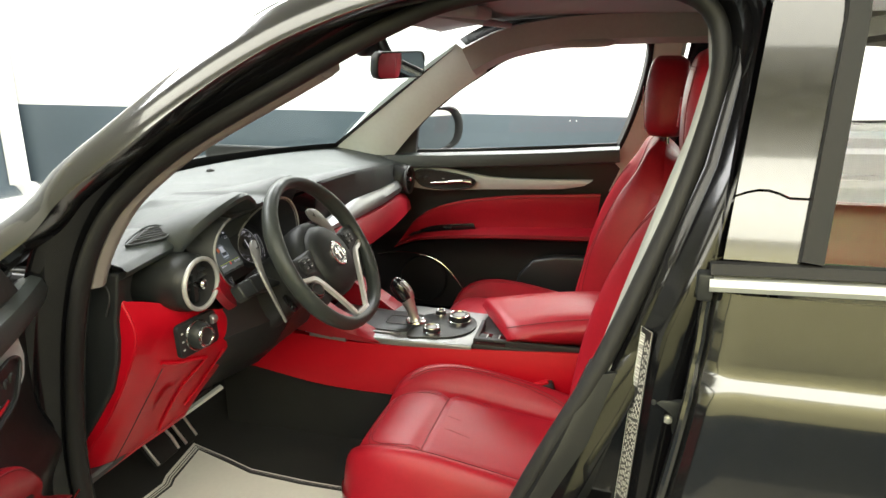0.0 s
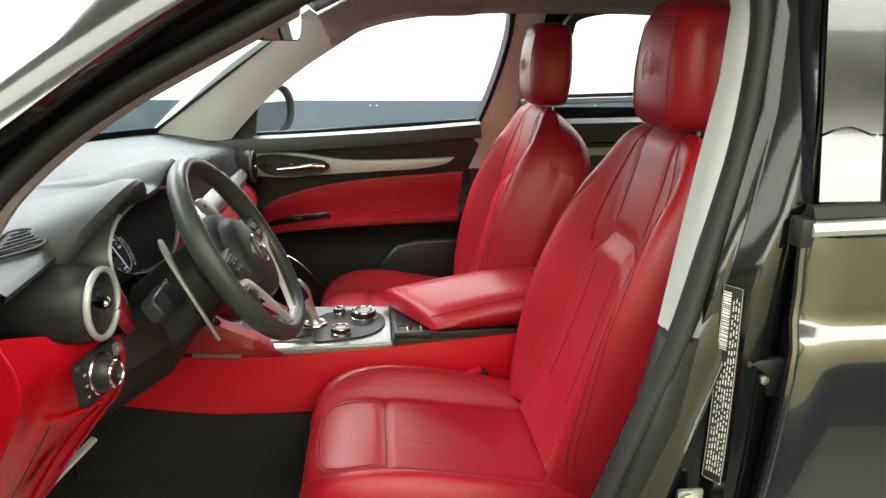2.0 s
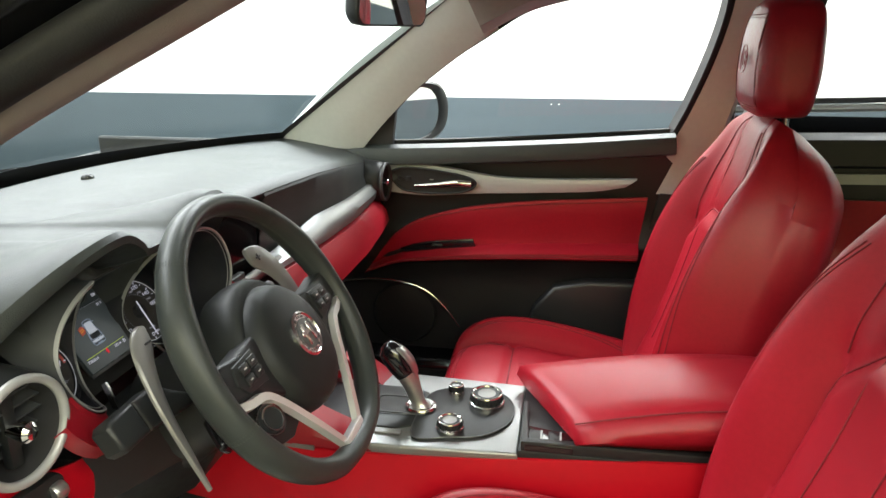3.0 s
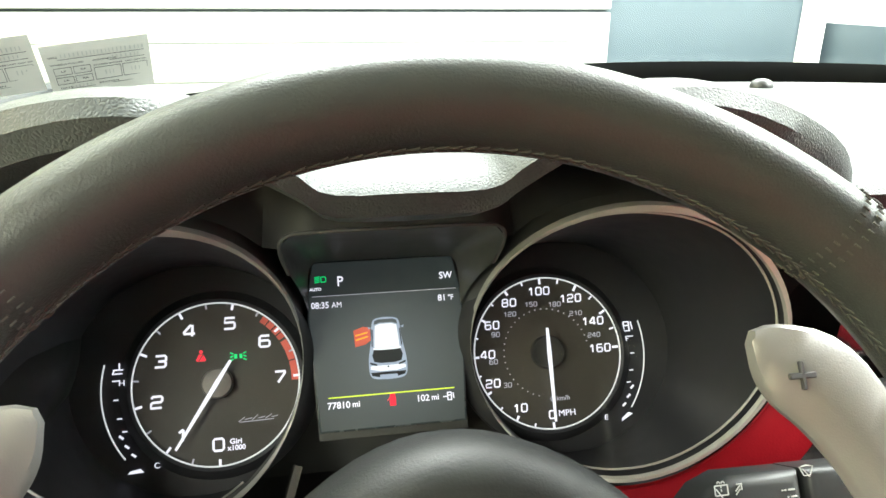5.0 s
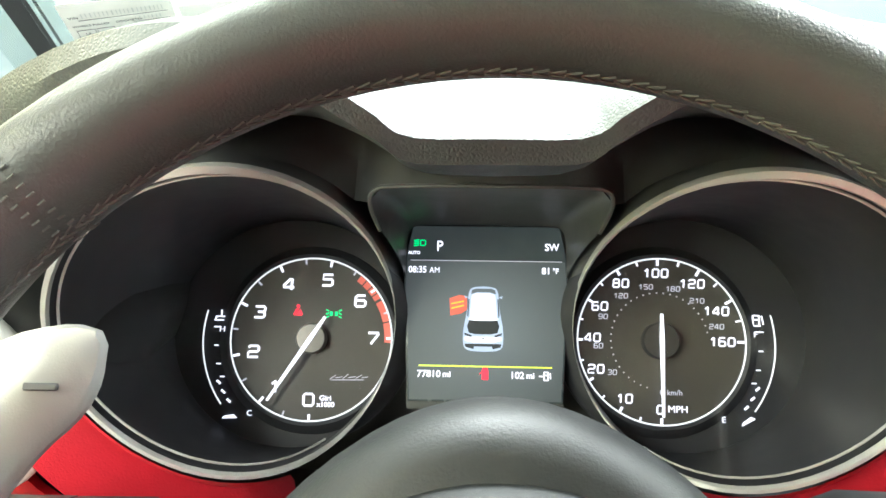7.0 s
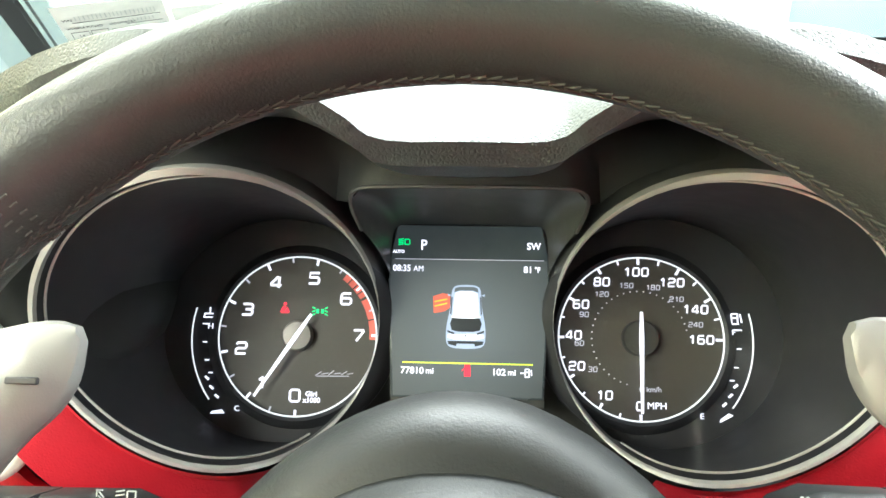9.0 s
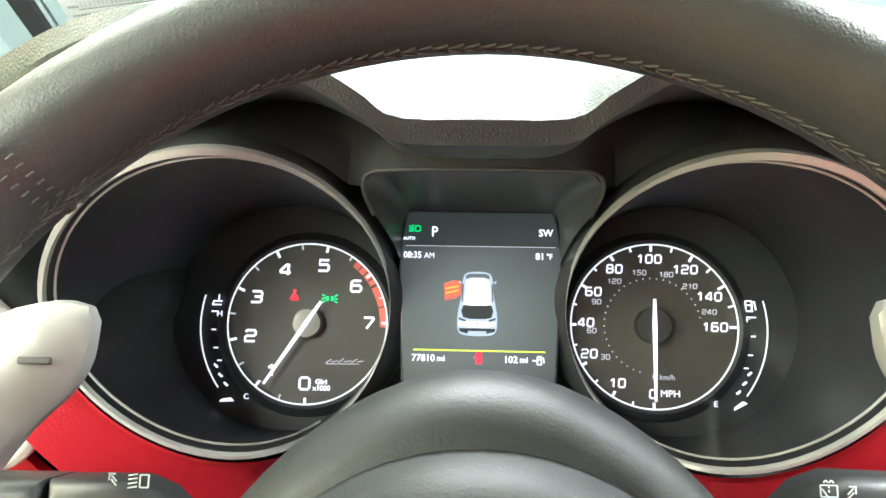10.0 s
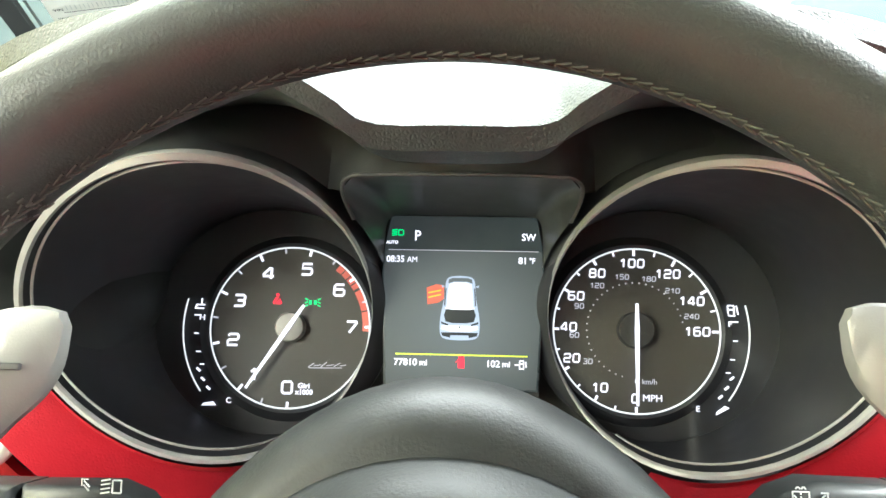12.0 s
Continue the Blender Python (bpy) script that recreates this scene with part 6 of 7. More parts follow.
for txt, x, y, sz, mat, wd in (("P", -0.0240, 0.0345, 0.0080, WHITE_LIT, 0.9), ("SW", 0.0338, 0.0345, 0.0054, WHITE_LIT, 0.95), ("08:35", -0.0352, 0.0215, 0.0050, WHITE_LIT, 0.9), ("AM", -0.0264, 0.0213, 0.0044, WHITE_LIT, 0.9), ("81", 0.0308, 0.0215, 0.0050, WHITE_LIT, 1.0), ("°F", 0.0356, 0.0215, 0.0042, WHITE_LIT, 0.9), ("77810", -0.0282, -0.0340, 0.0050, WHITE_LIT, 1.0), ("mi", -0.0192, -0.0340, 0.0044, WHITE_LIT, 1.0), ("102", 0.0160, -0.0340, 0.0050, WHITE_LIT, 1.0), ("mi", 0.0226, -0.0340, 0.0044, WHITE_LIT, 1.0), ("AUTO", -0.0372, 0.0308, 0.0023, WHITE_LIT, 1.0)):
    lettering("lettering", txt, sz, pose(x * 1.05, y, Z), mat, display, wd, 0.0, 0.0001, bold=0.00008 if "M" not in txt else 0.0)
bars("headlamp_symbol", [(-0.0322, 0.0370, 0.003, 0), (-0.0322, 0.0334, 0.003, 0), (-0.0304, 0.0352, 0.0032, 90), (-0.0337, 0.0352, 0.0038, 90)] + [(-0.0364, q, 0.0036, 10) for q in (0.0370, 0.0358, 0.0346, 0.0334)], display, pose(-0.0088, 0.0082, Z) @ Matrix.Scale(0.80, 4), GREEN_LIT)
bars("fuel_symbol", [(0.0330, -0.0360, 0.0026, 0), (0.0330, -0.0408, 0.0030, 0), (0.0318, -0.0384, 0.0046, 90), (0.0342, -0.0384, 0.0046, 90), (0.0330, -0.0378, 0.0024, 0), (0.0356, -0.0382, 0.0036, 95), (0.0300, -0.0385, 0.0026, 0)], display, pose(0.0035, -0.0010, Z) @ Matrix.Scale(0.86, 4), WHITE_LIT)
# little picture of a car seen from behind and above, its red door open
half_car = spline([(0.0001, 0.0128, 0), (0.0045, 0.0124, 0), (0.0070, 0.0112, 0), (0.0080, 0.0080, 0), (0.0084, 0.0020, 0), (0.0094, -0.0040, 0), (0.0104, -0.0095, 0), (0.0107, -0.0150, 0), (0.0100, -0.0195, 0), (0.0070, -0.0214, 0), (0.0001, -0.0219, 0)], 3)
pic = part("car_picture", slab([(p.x, p.y) for p in half_car] + [(-p.x, p.y) for p in half_car[::-1]], 0.0003, pose(-0.0012, 0, Z)), CAR_PALE, display, "pale blue car seen from above")
def mirrored(pts):
    return pts + [(-x, y) for x, y in pts[::-1]]
part("car_screen", slab(mirrored([(0.0040, 0.0116), (0.0062, 0.0108), (0.0066, 0.0086), (0.0034, 0.0096)]), 0.0002, pose(-0.0012, 0, Z + 0.0003)), SCREEN_LIT, pic)
part("car_spoiler", slab(mirrored([(0.0076, -0.0042), (0.0078, -0.0052), (0.0040, -0.0056)]), 0.0002, pose(-0.0012, 0, Z + 0.0004)), CAR_WHITE, pic)
part("car_badge", slab(rounded(0.0010, 0.0010, 0.0004, 2), 0.0002, pose(-0.0012, -0.0150, Z + 0.0006)), CAR_DARK, pic)
part("car_roof", slab(mirrored([(0.0034, 0.0090), (0.0060, 0.0080), (0.0066, 0.0020), (0.0070, -0.0040)]), 0.0002, pose(-0.0012, 0, Z + 0.0003)), CAR_WHITE, pic)
part("car_window", slab(mirrored([(0.0074, -0.0052), (0.0086, -0.0085), (0.0076, -0.0120), (0.0040, -0.0128)]), 0.0002, pose(-0.0012, 0, Z + 0.0003)), CAR_DARK, pic)
part("car_bumper", slab(mirrored([(0.0096, -0.0142), (0.0098, -0.0160), (0.0050, -0.0172)]), 0.0002, pose(-0.0012, 0, Z + 0.0003)), CAR_WHITE, pic)
part("car_bumper", slab(mirrored([(0.0098, -0.0178), (0.0092, -0.0196), (0.0050, -0.0206), (0.0048, -0.0192)]), 0.0002, pose(-0.0012, 0, Z + 0.0003)), CAR_DARK, pic)
for q in (-1, 1):
    part("car_lamp", slab([(q * x, y) for x, y in ((0.0060, -0.0134), (0.0100, -0.0120), (0.0098, -0.0132), (0.0062, -0.0144))][::q], 0.0002, pose(-0.0012, 0, Z + 0.0003)), CAR_DARK, pic)
    part("car_side", slab([(q * x, y) for x, y in ((0.0080, 0.0060), (0.0086, -0.0030), (0.0080, -0.0040), (0.0074, 0.0060))][::q], 0.0002, pose(-0.0012, 0, Z + 0.0003)), CAR_DARK, pic)
    part("car_mirror", slab([(q * x, y) for x, y in ((0.0082, 0.0070), (0.0102, 0.0078), (0.0098, 0.0062))][::q], 0.0002, pose(-0.0012, 0, Z + 0.0003)), CAR_PALE, pic)
part("open_door", slab([(-0.0088, 0.0074), (-0.0130, 0.0080), (-0.0182, 0.0062), (-0.0176, -0.0030), (-0.0120, -0.0020), (-0.0088, 0.0002)], 0.0003, pose(-0.0012, 0, Z)), REDLINE, pic, "red open car door")
bars("door_bars", [(-0.0138, 0.0040, 0.007, 12), (-0.0138, 0.0016, 0.007, 14)], pic, pose(-0.0012, 0, Z + 0.0004), AMBER_LIT)
part("door_lamp", slab([(-0.0012, 0.0035), (0.0012, 0.0035), (0.0017, 0.001), (0.0017, -0.003), (-0.0017, -0.003), (-0.0017, 0.001), (-0.0030, 0.0004), (-0.0030, -0.0004), (-0.0017, 0.0016)], 0.0003, pose(0, -0.0335, Z)), RED_LIT, display, "red open-door lamp")
# funnel-shaped recess above and beside the display
half_o = [(-0.0500, 0.226, 1.036), (-0.0525, 0.219, 1.048), (-0.0520, 0.2145, 1.0560), (-0.0480, 0.2118, 1.0602), (-0.0400, 0.2108, 1.0614), (-0.020, 0.2104, 1.0619)]
half_i = [(-0.0430, 0.018), (-0.0432, 0.030), (-0.0425, 0.0405), (-0.0400, 0.0450), (-0.0350, 0.0462), (-0.018, 0.0464)]
rec_o = spline([Vector((CX + x, y, z)) for x, y, z in half_o] + [Vector((CX - x, y, z)) for x, y, z in half_o[::-1]], 5)
rec_i = spline([SM @ Vector((x, y, 0.0012)) for x, y in half_i] + [SM @ Vector((-x, y, 0.0012)) for x, y in half_i[::-1]], 5)
part("recess", loft([[o.lerp(i, t) + Vector((0, 0.0, 0.003 * math.sin(math.pi * t))) for t in (0, 0.2, 0.4, 0.6, 0.8, 1.0)] for o, i in zip(rec_o, rec_i)], False, False), SATIN_BLACK, cluster, "satin black funnel above the display")
part("recess_edge", tube(rec_o, 0.0010, 8), SATIN_BLACK, cluster)
for s in (-1, 1):
    part("chrome_fin", sweep([Vector((CX + s * x, y, z)) for x, y, z in ((0.052, 0.215, 0.935), (0.060, 0.200, 0.915), (0.070, 0.185, 0.898))], [(-0.002, -0.003), (0.002, -0.003), (0.002, 0.003), (-0.002, 0.003)], (0, 1, 0)), CHROME, cluster)

# ---- centre console ----
console = thing("centre_console", "red sided centre console with aluminium top plate", "console")
for s in (-1, 1):
    tp = [(0.135, 0.40, 0.70), (0.132, 0.25, 0.692), (0.130, 0.10, 0.683), (0.126, -0.06, 0.682), (0.114, -0.24, 0.688), (0.108, -0.42, 0.700), (0.106, -0.62, 0.712)]
    lo = [(0.150, 0.40, 0.600), (0.150, 0.30, 0.585), (0.145, 0.15, 0.560), (0.140, -0.02, 0.553), (0.132, -0.24, 0.556), (0.122, -0.42, 0.585), (0.115, -0.62, 0.60)]
    a, b = lerp_curve(tp, 30), lerp_curve(lo, 30)
    rings = []
    for p, q in zip(a, b):
        ring = [Vector((s * (p.x - 0.012), p.y, p.z + 0.002)), Vector((s * p.x, p.y, p.z))]
        for v in (0.2, 0.45, 0.7, 0.9, 1.0):
            w = p.lerp(q, v)
            ring.append(Vector((s * (w.x + 0.006 * math.sin(math.pi * v)), w.y, w.z)))
        ring.append(Vector((s * (q.x - 0.02), q.y, q.z - 0.012)))
        rings.append(ring)
    part("side_panel", thicken(loft(rings, False, False), 0.004), RED_HARD, console, "red moulded side panel")
    part("carpet_side", grid(lambda u, v: Vector((s * 0.128, 0.45 - 1.1 * u, 0.60 - 0.20 * v)), 8, 4), CARPET, console)
    # red knee bolster that runs forward and up, with a pale strip on it
    tp = [(0.118, 0.010, 0.700), (0.128, 0.06, 0.728), (0.132, 0.12, 0.760), (0.135, 0.19, 0.815)]
    lo = [(0.124, -0.015, 0.684), (0.136, 0.06, 0.690), (0.142, 0.12, 0.696), (0.145, 0.22, 0.71)]
    a, b = lerp_curve(tp, 12), lerp_curve(lo, 12)
    part("knee_bolster", loft([[Vector((s * (p.x - 0.05), p.y + 0.01, p.z)), Vector((s * p.x, p.y, p.z)), Vector((s * (p.lerp(q, 0.5).x + 0.008), p.lerp(q, 0.5).y, p.lerp(q, 0.5).z)), Vector((s * q.x, q.y, q.z)), Vector((s * (q.x - 0.06), q.y, q.z))] for p, q in zip(a, b)]), RED, console, "red padded bolster beside the console")
    part("pale_strip", sweep([Vector((s * 0.1385, 0.075 + 0.10 * k / 6, 0.6905 + 0.006 * k / 6)) for k in range(7)], [(-0.003, -0.004), (0.003, -0.004), (0.003, 0.004), (-0.003, 0.004)], (0, 0, 1), fixed=True), PADDLE, console, "pale satin strip")
plate_pts = [(-0.124, 0.05), (-0.122, -0.06), (-0.112, -0.246), (0.112, -0.246), (0.122, -0.06), (0.124, 0.05), (0.115, 0.20), (-0.115, 0.20)]
part("top_plate", slab(plate_pts, 0.016, pose(0, 0, 0.682, 0, 0, 0), 0.005, 3), ALU, console, "brushed aluminium top plate")
part("pale_inlay", box(-0.088, 0.02, 0.7005, 0.012, 0.15, 0.003, 0.001, 1, None), PADDLE, console)
tag_ob = thing("key_tag", "small white paper tag lying on the console", "tag", pose(-0.098, 0.052, 0.7040, 0, 0, 12))
part("card", slab(rounded(0.032, 0.022, 0.003), 0.0008, None), PAPER, tag_ob)
well = [(-0.070, 0.10), (-0.074, -0.04), (-0.060, -0.075), (0.050, -0.075), (0.064, -0.04), (0.060, 0.10)]
part("shift_well", slab(well, 0.004, pose(0, 0, 0.6975), 0.0015), BLACK, console, "black shifter surround")
part("shift_slot", slab(rounded(0.05, 0.09, 0.012), 0.003, pose(-0.006, -0.04, 0.7005), 0.001), MATT, console)
part("slot_rim", tube([Vector((-0.006 + x, -0.04 + y, 0.7045)) for x, y in rounded(0.056, 0.096, 0.014)], 0.0016, 6, True), SATIN_BLACK, console)
knob_bed = [(-0.098, -0.075), (-0.092, -0.13), (-0.078, -0.185), (-0.04, -0.222), (0.01, -0.232), (0.055, -0.215), (0.075, -0.17), (0.068, -0.11), (0.04, -0.078), (-0.02, -0.070)]
part("knob_bed", slab([(p.x, p.y) for p in spline([(x, y, 0) for x, y in knob_bed], 4, True)][::-1], 0.006, pose(0, 0, 0.6972), 0.002), BLACK, console, "satin black bed of the knobs")
part("bed_rim", tube([Vector((p.x, p.y, 0.7025)) for p in spline([(x, y, 0) for x, y in knob_bed], 4, True)], 0.0011, 6, True), SATIN_BLACK, console)


def rotary(name, x, y, r, h, label):
    h *= 0.8
    k = thing(name, label, "knob", pose(x, y, 0.7032), "console knobs")
    part("base", lathe([(r * 1.12, 0), (r * 1.12, 0.005), (r * 1.02, 0.007)], None, 36), CHROME, k)
    part("grip", lathe([(r, 0.005), (r, h - 0.004), (r * 0.97, h - 0.001), (r * 0.9, h)], None, 36), BLACK, k)
    part("ring", tube(ring_path(r * 0.90, 36, None, h), r * 0.09, 8, True), BRIGHT, k, "bright chrome ring")
    part("cap", lathe([(r * 0.85, h - 0.001), (r * 0.8, h - 0.0002), (0.0001, h + 0.0005)], None, 30), PADDLE if r > 0.015 else GLOSS, k, "pale satin cap")
    for q in range(24):
        a = 2 * math.pi * q / 24
        part("ridge", box(0, 0, 0, 0.0014, 0.003, h * 0.6, 0.0003, 1, pose(r * math.sin(a), r * math.cos(a), h * 0.5, 0, 0, -math.degrees(a))), BLACK, k)
    return k


rotary("rotary_knob", 0.026, -0.182, 0.0275, 0.024, "large round rotary controller with chrome ring")
rotary("rotary_knob", -0.066, -0.132, 0.0205, 0.020, "middle rotary knob with chrome ring")
rotary("rotary_knob", 0.052, -0.124, 0.0125, 0.021, "small rotary knob with chrome ring")
# gear lever
lever = thing("gear_lever", "gear lever with polished metal stem and black head", "gear lever", pose(-0.008, -0.060, 0.700) @ Matrix.Scale(0.97, 4))
stem = [(0, -0.010, 0.002), (0, -0.002, 0.030), (-0.001, 0.010, 0.062), (-0.002, 0.026, 0.088)]
part("stem", tube(spline(stem, 5), 0.0115, 16, ry=0.0145, scale=[1.5, 1.2, 1.0, 0.95, 0.95, 1.0, 1.0, 1.05, 1.1, 1.2, 1.25, 1.3, 1.35, 1.4, 1.4, 1.4][:16]), STEEL, lever, "polished metal stem")
head = [(0, 0.004, 0.056), (0, 0.020, 0.078), (0, 0.034, 0.098), (0, 0.047, 0.113), (0, 0.055, 0.119)]
part("head", tube(spline(head, 5), 0.0185, 18, ry=0.022, scale=[0.55, 0.7, 0.82, 0.92, 0.98, 1.0, 1.02, 1.04, 1.05, 1.05, 1.05, 1.04, 1.02, 0.99, 0.94, 0.88, 0.80, 0.70, 0.56, 0.40, 0.2]), GLOSS, lever, "gloss black head")
part("head_face", tube(spline([(0, -0.004, 0.070), (0, 0.004, 0.092), (0, 0.020, 0.112), (0, 0.038, 0.124)], 5), 0.013, 12, ry=0.004, scale=[0.9, 0.95, 1.0, 1.05, 1.1, 1.12, 1.14, 1.14, 1.12, 1.1, 1.05, 1.0, 0.92, 0.8, 0.6, 0.3]), STEEL, lever, "satin metal spine of the head")
part("collar", tube([Vector((0.020 * math.cos(a), -0.012 + 0.024 * math.sin(a), 0.006)) for a in [k * math.pi / 12 for k in range(24)]], 0.005, 8, True), CHROME, lever)
# cup tray in front of the armrest, with two switches
tray = thing("cup_tray", "black tray with switches before the armrest", "tray")
part("tray_bed", slab([(-0.108, -0.246), (-0.104, -0.62), (0.104, -0.62), (0.108, -0.246)], 0.026, pose(0, 0, 0.676), 0.004, 2), BLACK, tray)
part("tray_wall", slab([(-0.106, -0.250), (-0.100, -0.60), (-0.088, -0.60), (-0.092, -0.262), (0.02, -0.256), (0.02, -0.246)], 0.018, pose(0, 0, 0.700), 0.003, 2), BLACK, tray)
for q, dz in ((0.0, 0.0), (0.016, -0.004)):
    part("tray_rib", tube([Vector((0.100, -0.246 - q, 0.716 + dz)), Vector((0.02, -0.288 - q, 0.717 + dz)), Vector((-0.060, -0.338 - q, 0.714 + dz))], 0.004, 8, ry=0.006), SATIN_BLACK, tray)
part("switch_box", slab([(-0.106, -0.256), (-0.106, -0.330), (-0.066, -0.330), (-0.050, -0.256)], 0.012, pose(0, 0, 0.702), 0.003, 2), GLOSS, tray)
for q in (-0.272, -0.302):
    part("switch", box(-0.082, q, 0.714, 0.030, 0.020, 0.006, 0.002, 2), BLACK, tray)
    part("switch_mark", box(-0.082, q - 0.009, 0.7174, 0.026, 0.003, 0.0010, 0.0002, 1), TRIM, tray)
# armrest
arm = thing("armrest", "red leather centre armrest with stitched edge", "armrest")
rings = []
for k in range(14):
    t = k / 13
    y_near = -0.345 - 0.34 * t
    y_far = -0.232 - 0.455 * t
    zt = 0.752 + 0.048 * math.sin(min(1, t * 1.2) * math.pi / 2)
    zb = 0.714 + 0.022 * t
    r = []
    for v in range(9):
        w = v / 8
        x = -0.112 + 0.224 * w
        y = y_near + (y_far - y_near) * w
        r.append(Vector((x, y, zt + 0.006 * math.sin(math.pi * w) - (0.016 if v in (0, 8) else 0))))
    r += [Vector((0.115, y_far - 0.004, (zt + zb) / 2)), Vector((0.100, y_far - 0.02, zb)), Vector((-0.096, y_near - 0.02, zb)), Vector((-0.116, y_near - 0.004, (zt + zb) / 2 - 0.004))]
    rings.append(r)
first = [p + Vector((0, 0.010, -0.012)) for p in rings[0]]
mid0 = sum(first, Vector()) / len(first)
rings = [[mid0 + (p - mid0) * 0.9 for p in first]] + rings
part("cushion", loft(rings), RED, arm, angle=60)
part("seam", tube([r[1] + Vector((-0.012, 0, -0.0045)) for r in rings[1:]], 0.0012, 6), THREAD, arm)

# ---- seats ----
def seat(label, lean=0.0):
    """A front seat, its middle line at x = 0, placed by its thing."""
    st = thing("front_seat", label, "car seat", group="front seats")
    # cushion: sections from front to rear
    rings = []
    ys = [-0.070, -0.076, -0.092, -0.125, -0.18, -0.26, -0.36, -0.46, -0.55, -0.60]
    for i, y in enumerate(ys):
        k = i / (len(ys) - 1)
        w = (0.120, 0.165, 0.200, 0.225, 0.238, 0.244, 0.246, 0.244, 0.238, 0.230)[i]
        top = (0.545, 0.580, 0.606, 0.621, 0.627, 0.620, 0.605, 0.592, 0.586, 0.584)[i]
        bol = (0.004, 0.012, 0.022, 0.032, 0.042, 0.050, 0.050, 0.042, 0.026, 0.010)[i]
        bot = (0.520, 0.500, 0.480, 0.470, 0.465, 0.460, 0.455, 0.450, 0.450, 0.450)[i]
        ring = []
        n = 56
        for j in range(n + 1):
            x = -1 + 2 * j / n
            ax = abs(x)
            h = top + bol * math.exp(-((ax - 0.78) / 0.17) ** 2) - 0.060 * max(0, (ax - 0.82) / 0.18) ** 2 + 0.006 * max(0, 1 - (ax / 0.52) ** 4)
            if 0.49 < ax < 0.61:
                h -= 0.009 * math.sin(math.pi * (ax - 0.49) / 0.12)
            ring.append(Vector((x * w, y, h)))
        side = (top + bot) / 2
        ring += [Vector((w * 1.02, y, side + 0.02)), Vector((w * 0.99, y, bot + 0.01)), Vector((w * 0.9, y, bot)), Vector((-w * 0.9, y, bot)), Vector((-w * 0.99, y, bot + 0.01)), Vector((-w * 1.02, y, side + 0.02))]
        rings.append(ring)
    # smooth the run from front to rear
    fine = []
    cols = [lerp_curve([r[j] for r in rings], 64) for j in range(len(rings[0]))]
    for i in range(64):
        fine.append([c[i] for c in cols])
    # crease between the thigh panel and the seat panel
    for row in fine:
        for j in range(57):
            q = row[j]
            if abs(q.x) < 0.13:
                q.z -= 0.008 * math.exp(-((q.y + 0.225) / 0.005) ** 2)
    cush = part("cushion", loft(fine), RED, st, "red leather seat cushion", angle=70)

    def across(row, x):
        """The point of a section at a distance from the middle."""
        for a, b in zip(row[:56], row[1:57]):
            if a.x <= x <= b.x:
                return a.lerp(b, (x - a.x) / max(1e-6, b.x - a.x))
        return row[0] if x < 0 else row[56]

    def on_cushion(x, y):
        """Height of the cushion's top."""
        for r0, r1 in zip(fine[:-1], fine[1:]):
            if r0[28].y >= y >= r1[28].y:
                t = (r0[28].y - y) / max(1e-6, r0[28].y - r1[28].y)
                return across(r0, x).lerp(across(r1, x), t).z
        return across(fine[-1], x).z

    def seam_on(pts, name="seam", r=0.0012, lift=0.0004):
        path = [Vector((x, y, on_cushion(x, y) + lift)) for x, y in pts]
        for _ in range(2):
            path = [path[0]] + [(path[k - 1] + path[k] * 2 + path[k + 1]) / 4 for k in range(1, len(path) - 1)] + [path[-1]]
        part(name, tube(path, r, 6), THREAD, cush)

    for s in (-1, 1):
        for q in (0.0, 0.006):
            seam_on([(s * (x + q), y) for x, y, _ in spline([(0.150, -0.120, 0), (0.168, -0.17, 0), (0.178, -0.26, 0), (0.178, -0.36, 0), (0.170, -0.44, 0), (0.152, -0.51, 0)], 8)], r=0.0010)
    for q in (0.0, 0.007):
        half = spline([(0.112 - q, -0.222, 0), (0.120 - q, -0.17, 0), (0.116 - q, -0.125 - q, 0), (0.085, -0.104 - q, 0), (0.0, -0.096 - q, 0)], 8)
        seam_on([(p.x, p.y) for p in half] + [(-p.x, p.y) for p in half[::-1][1:]], r=0.0010)
    seam_on([(-0.125 + 0.25 * k / 24, -0.225) for k in range(25)], "panel_joint", 0.0016, 0.0008)
    for x0, y0, x1, y1 in ((-0.02, -0.235, -0.035, -0.31), (0.03, -0.236, 0.02, -0.275)):
        seam_on([(x0 + (x1 - x0) * k / 8, y0 + (y1 - y0) * k / 8) for k in range(9)], "crease", 0.0010, -0.0006)
    # backrest: sections from foot to top; middle line (y, z) leans back
    line = [(y + lean * (0.4 + 0.6 * min(1, (z - 0.6) / 0.4)), z) for y, z in ((-0.520, 0.600), (-0.548, 0.66), (-0.578, 0.74), (-0.610, 0.84), (-0.640, 0.94), (-0.668, 1.04), (-0.688, 1.11), (-0.702, 1.165), (-0.722, 1.195))]
    width = [0.205, 0.225, 0.240, 0.248, 0.246, 0.232, 0.208, 0.170, 0.120]
    bolst = [0.030, 0.050, 0.066, 0.072, 0.064, 0.044, 0.022, 0.008, 0.0]
    thick = [0.10, 0.115, 0.13, 0.140, 0.148, 0.145, 0.135, 0.105, 0.055]
    rings = []
    for i, (y, z) in enumerate(line):
        a, b = line[max(0, i - 1)], line[min(len(line) - 1, i + 1)]
        d = Vector((0, b[0] - a[0], b[1] - a[1])).normalized()
        front = Vector((0, d.z, -d.y))
        c = Vector((0, y, z))
        ring = []
        n = 56
        for j in range(n + 1):
            x = -1 + 2 * j / n
            ax = abs(x)
            f = bolst[i] * (math.exp(-((ax - 0.80) / 0.19) ** 2)) - 0.060 * max(0, (ax - 0.84) / 0.16) ** 2 * min(1, thick[i] / 0.1)
            ring.append(c + front * f + Vector((x * width[i], 0, 0)))
        t = thick[i]
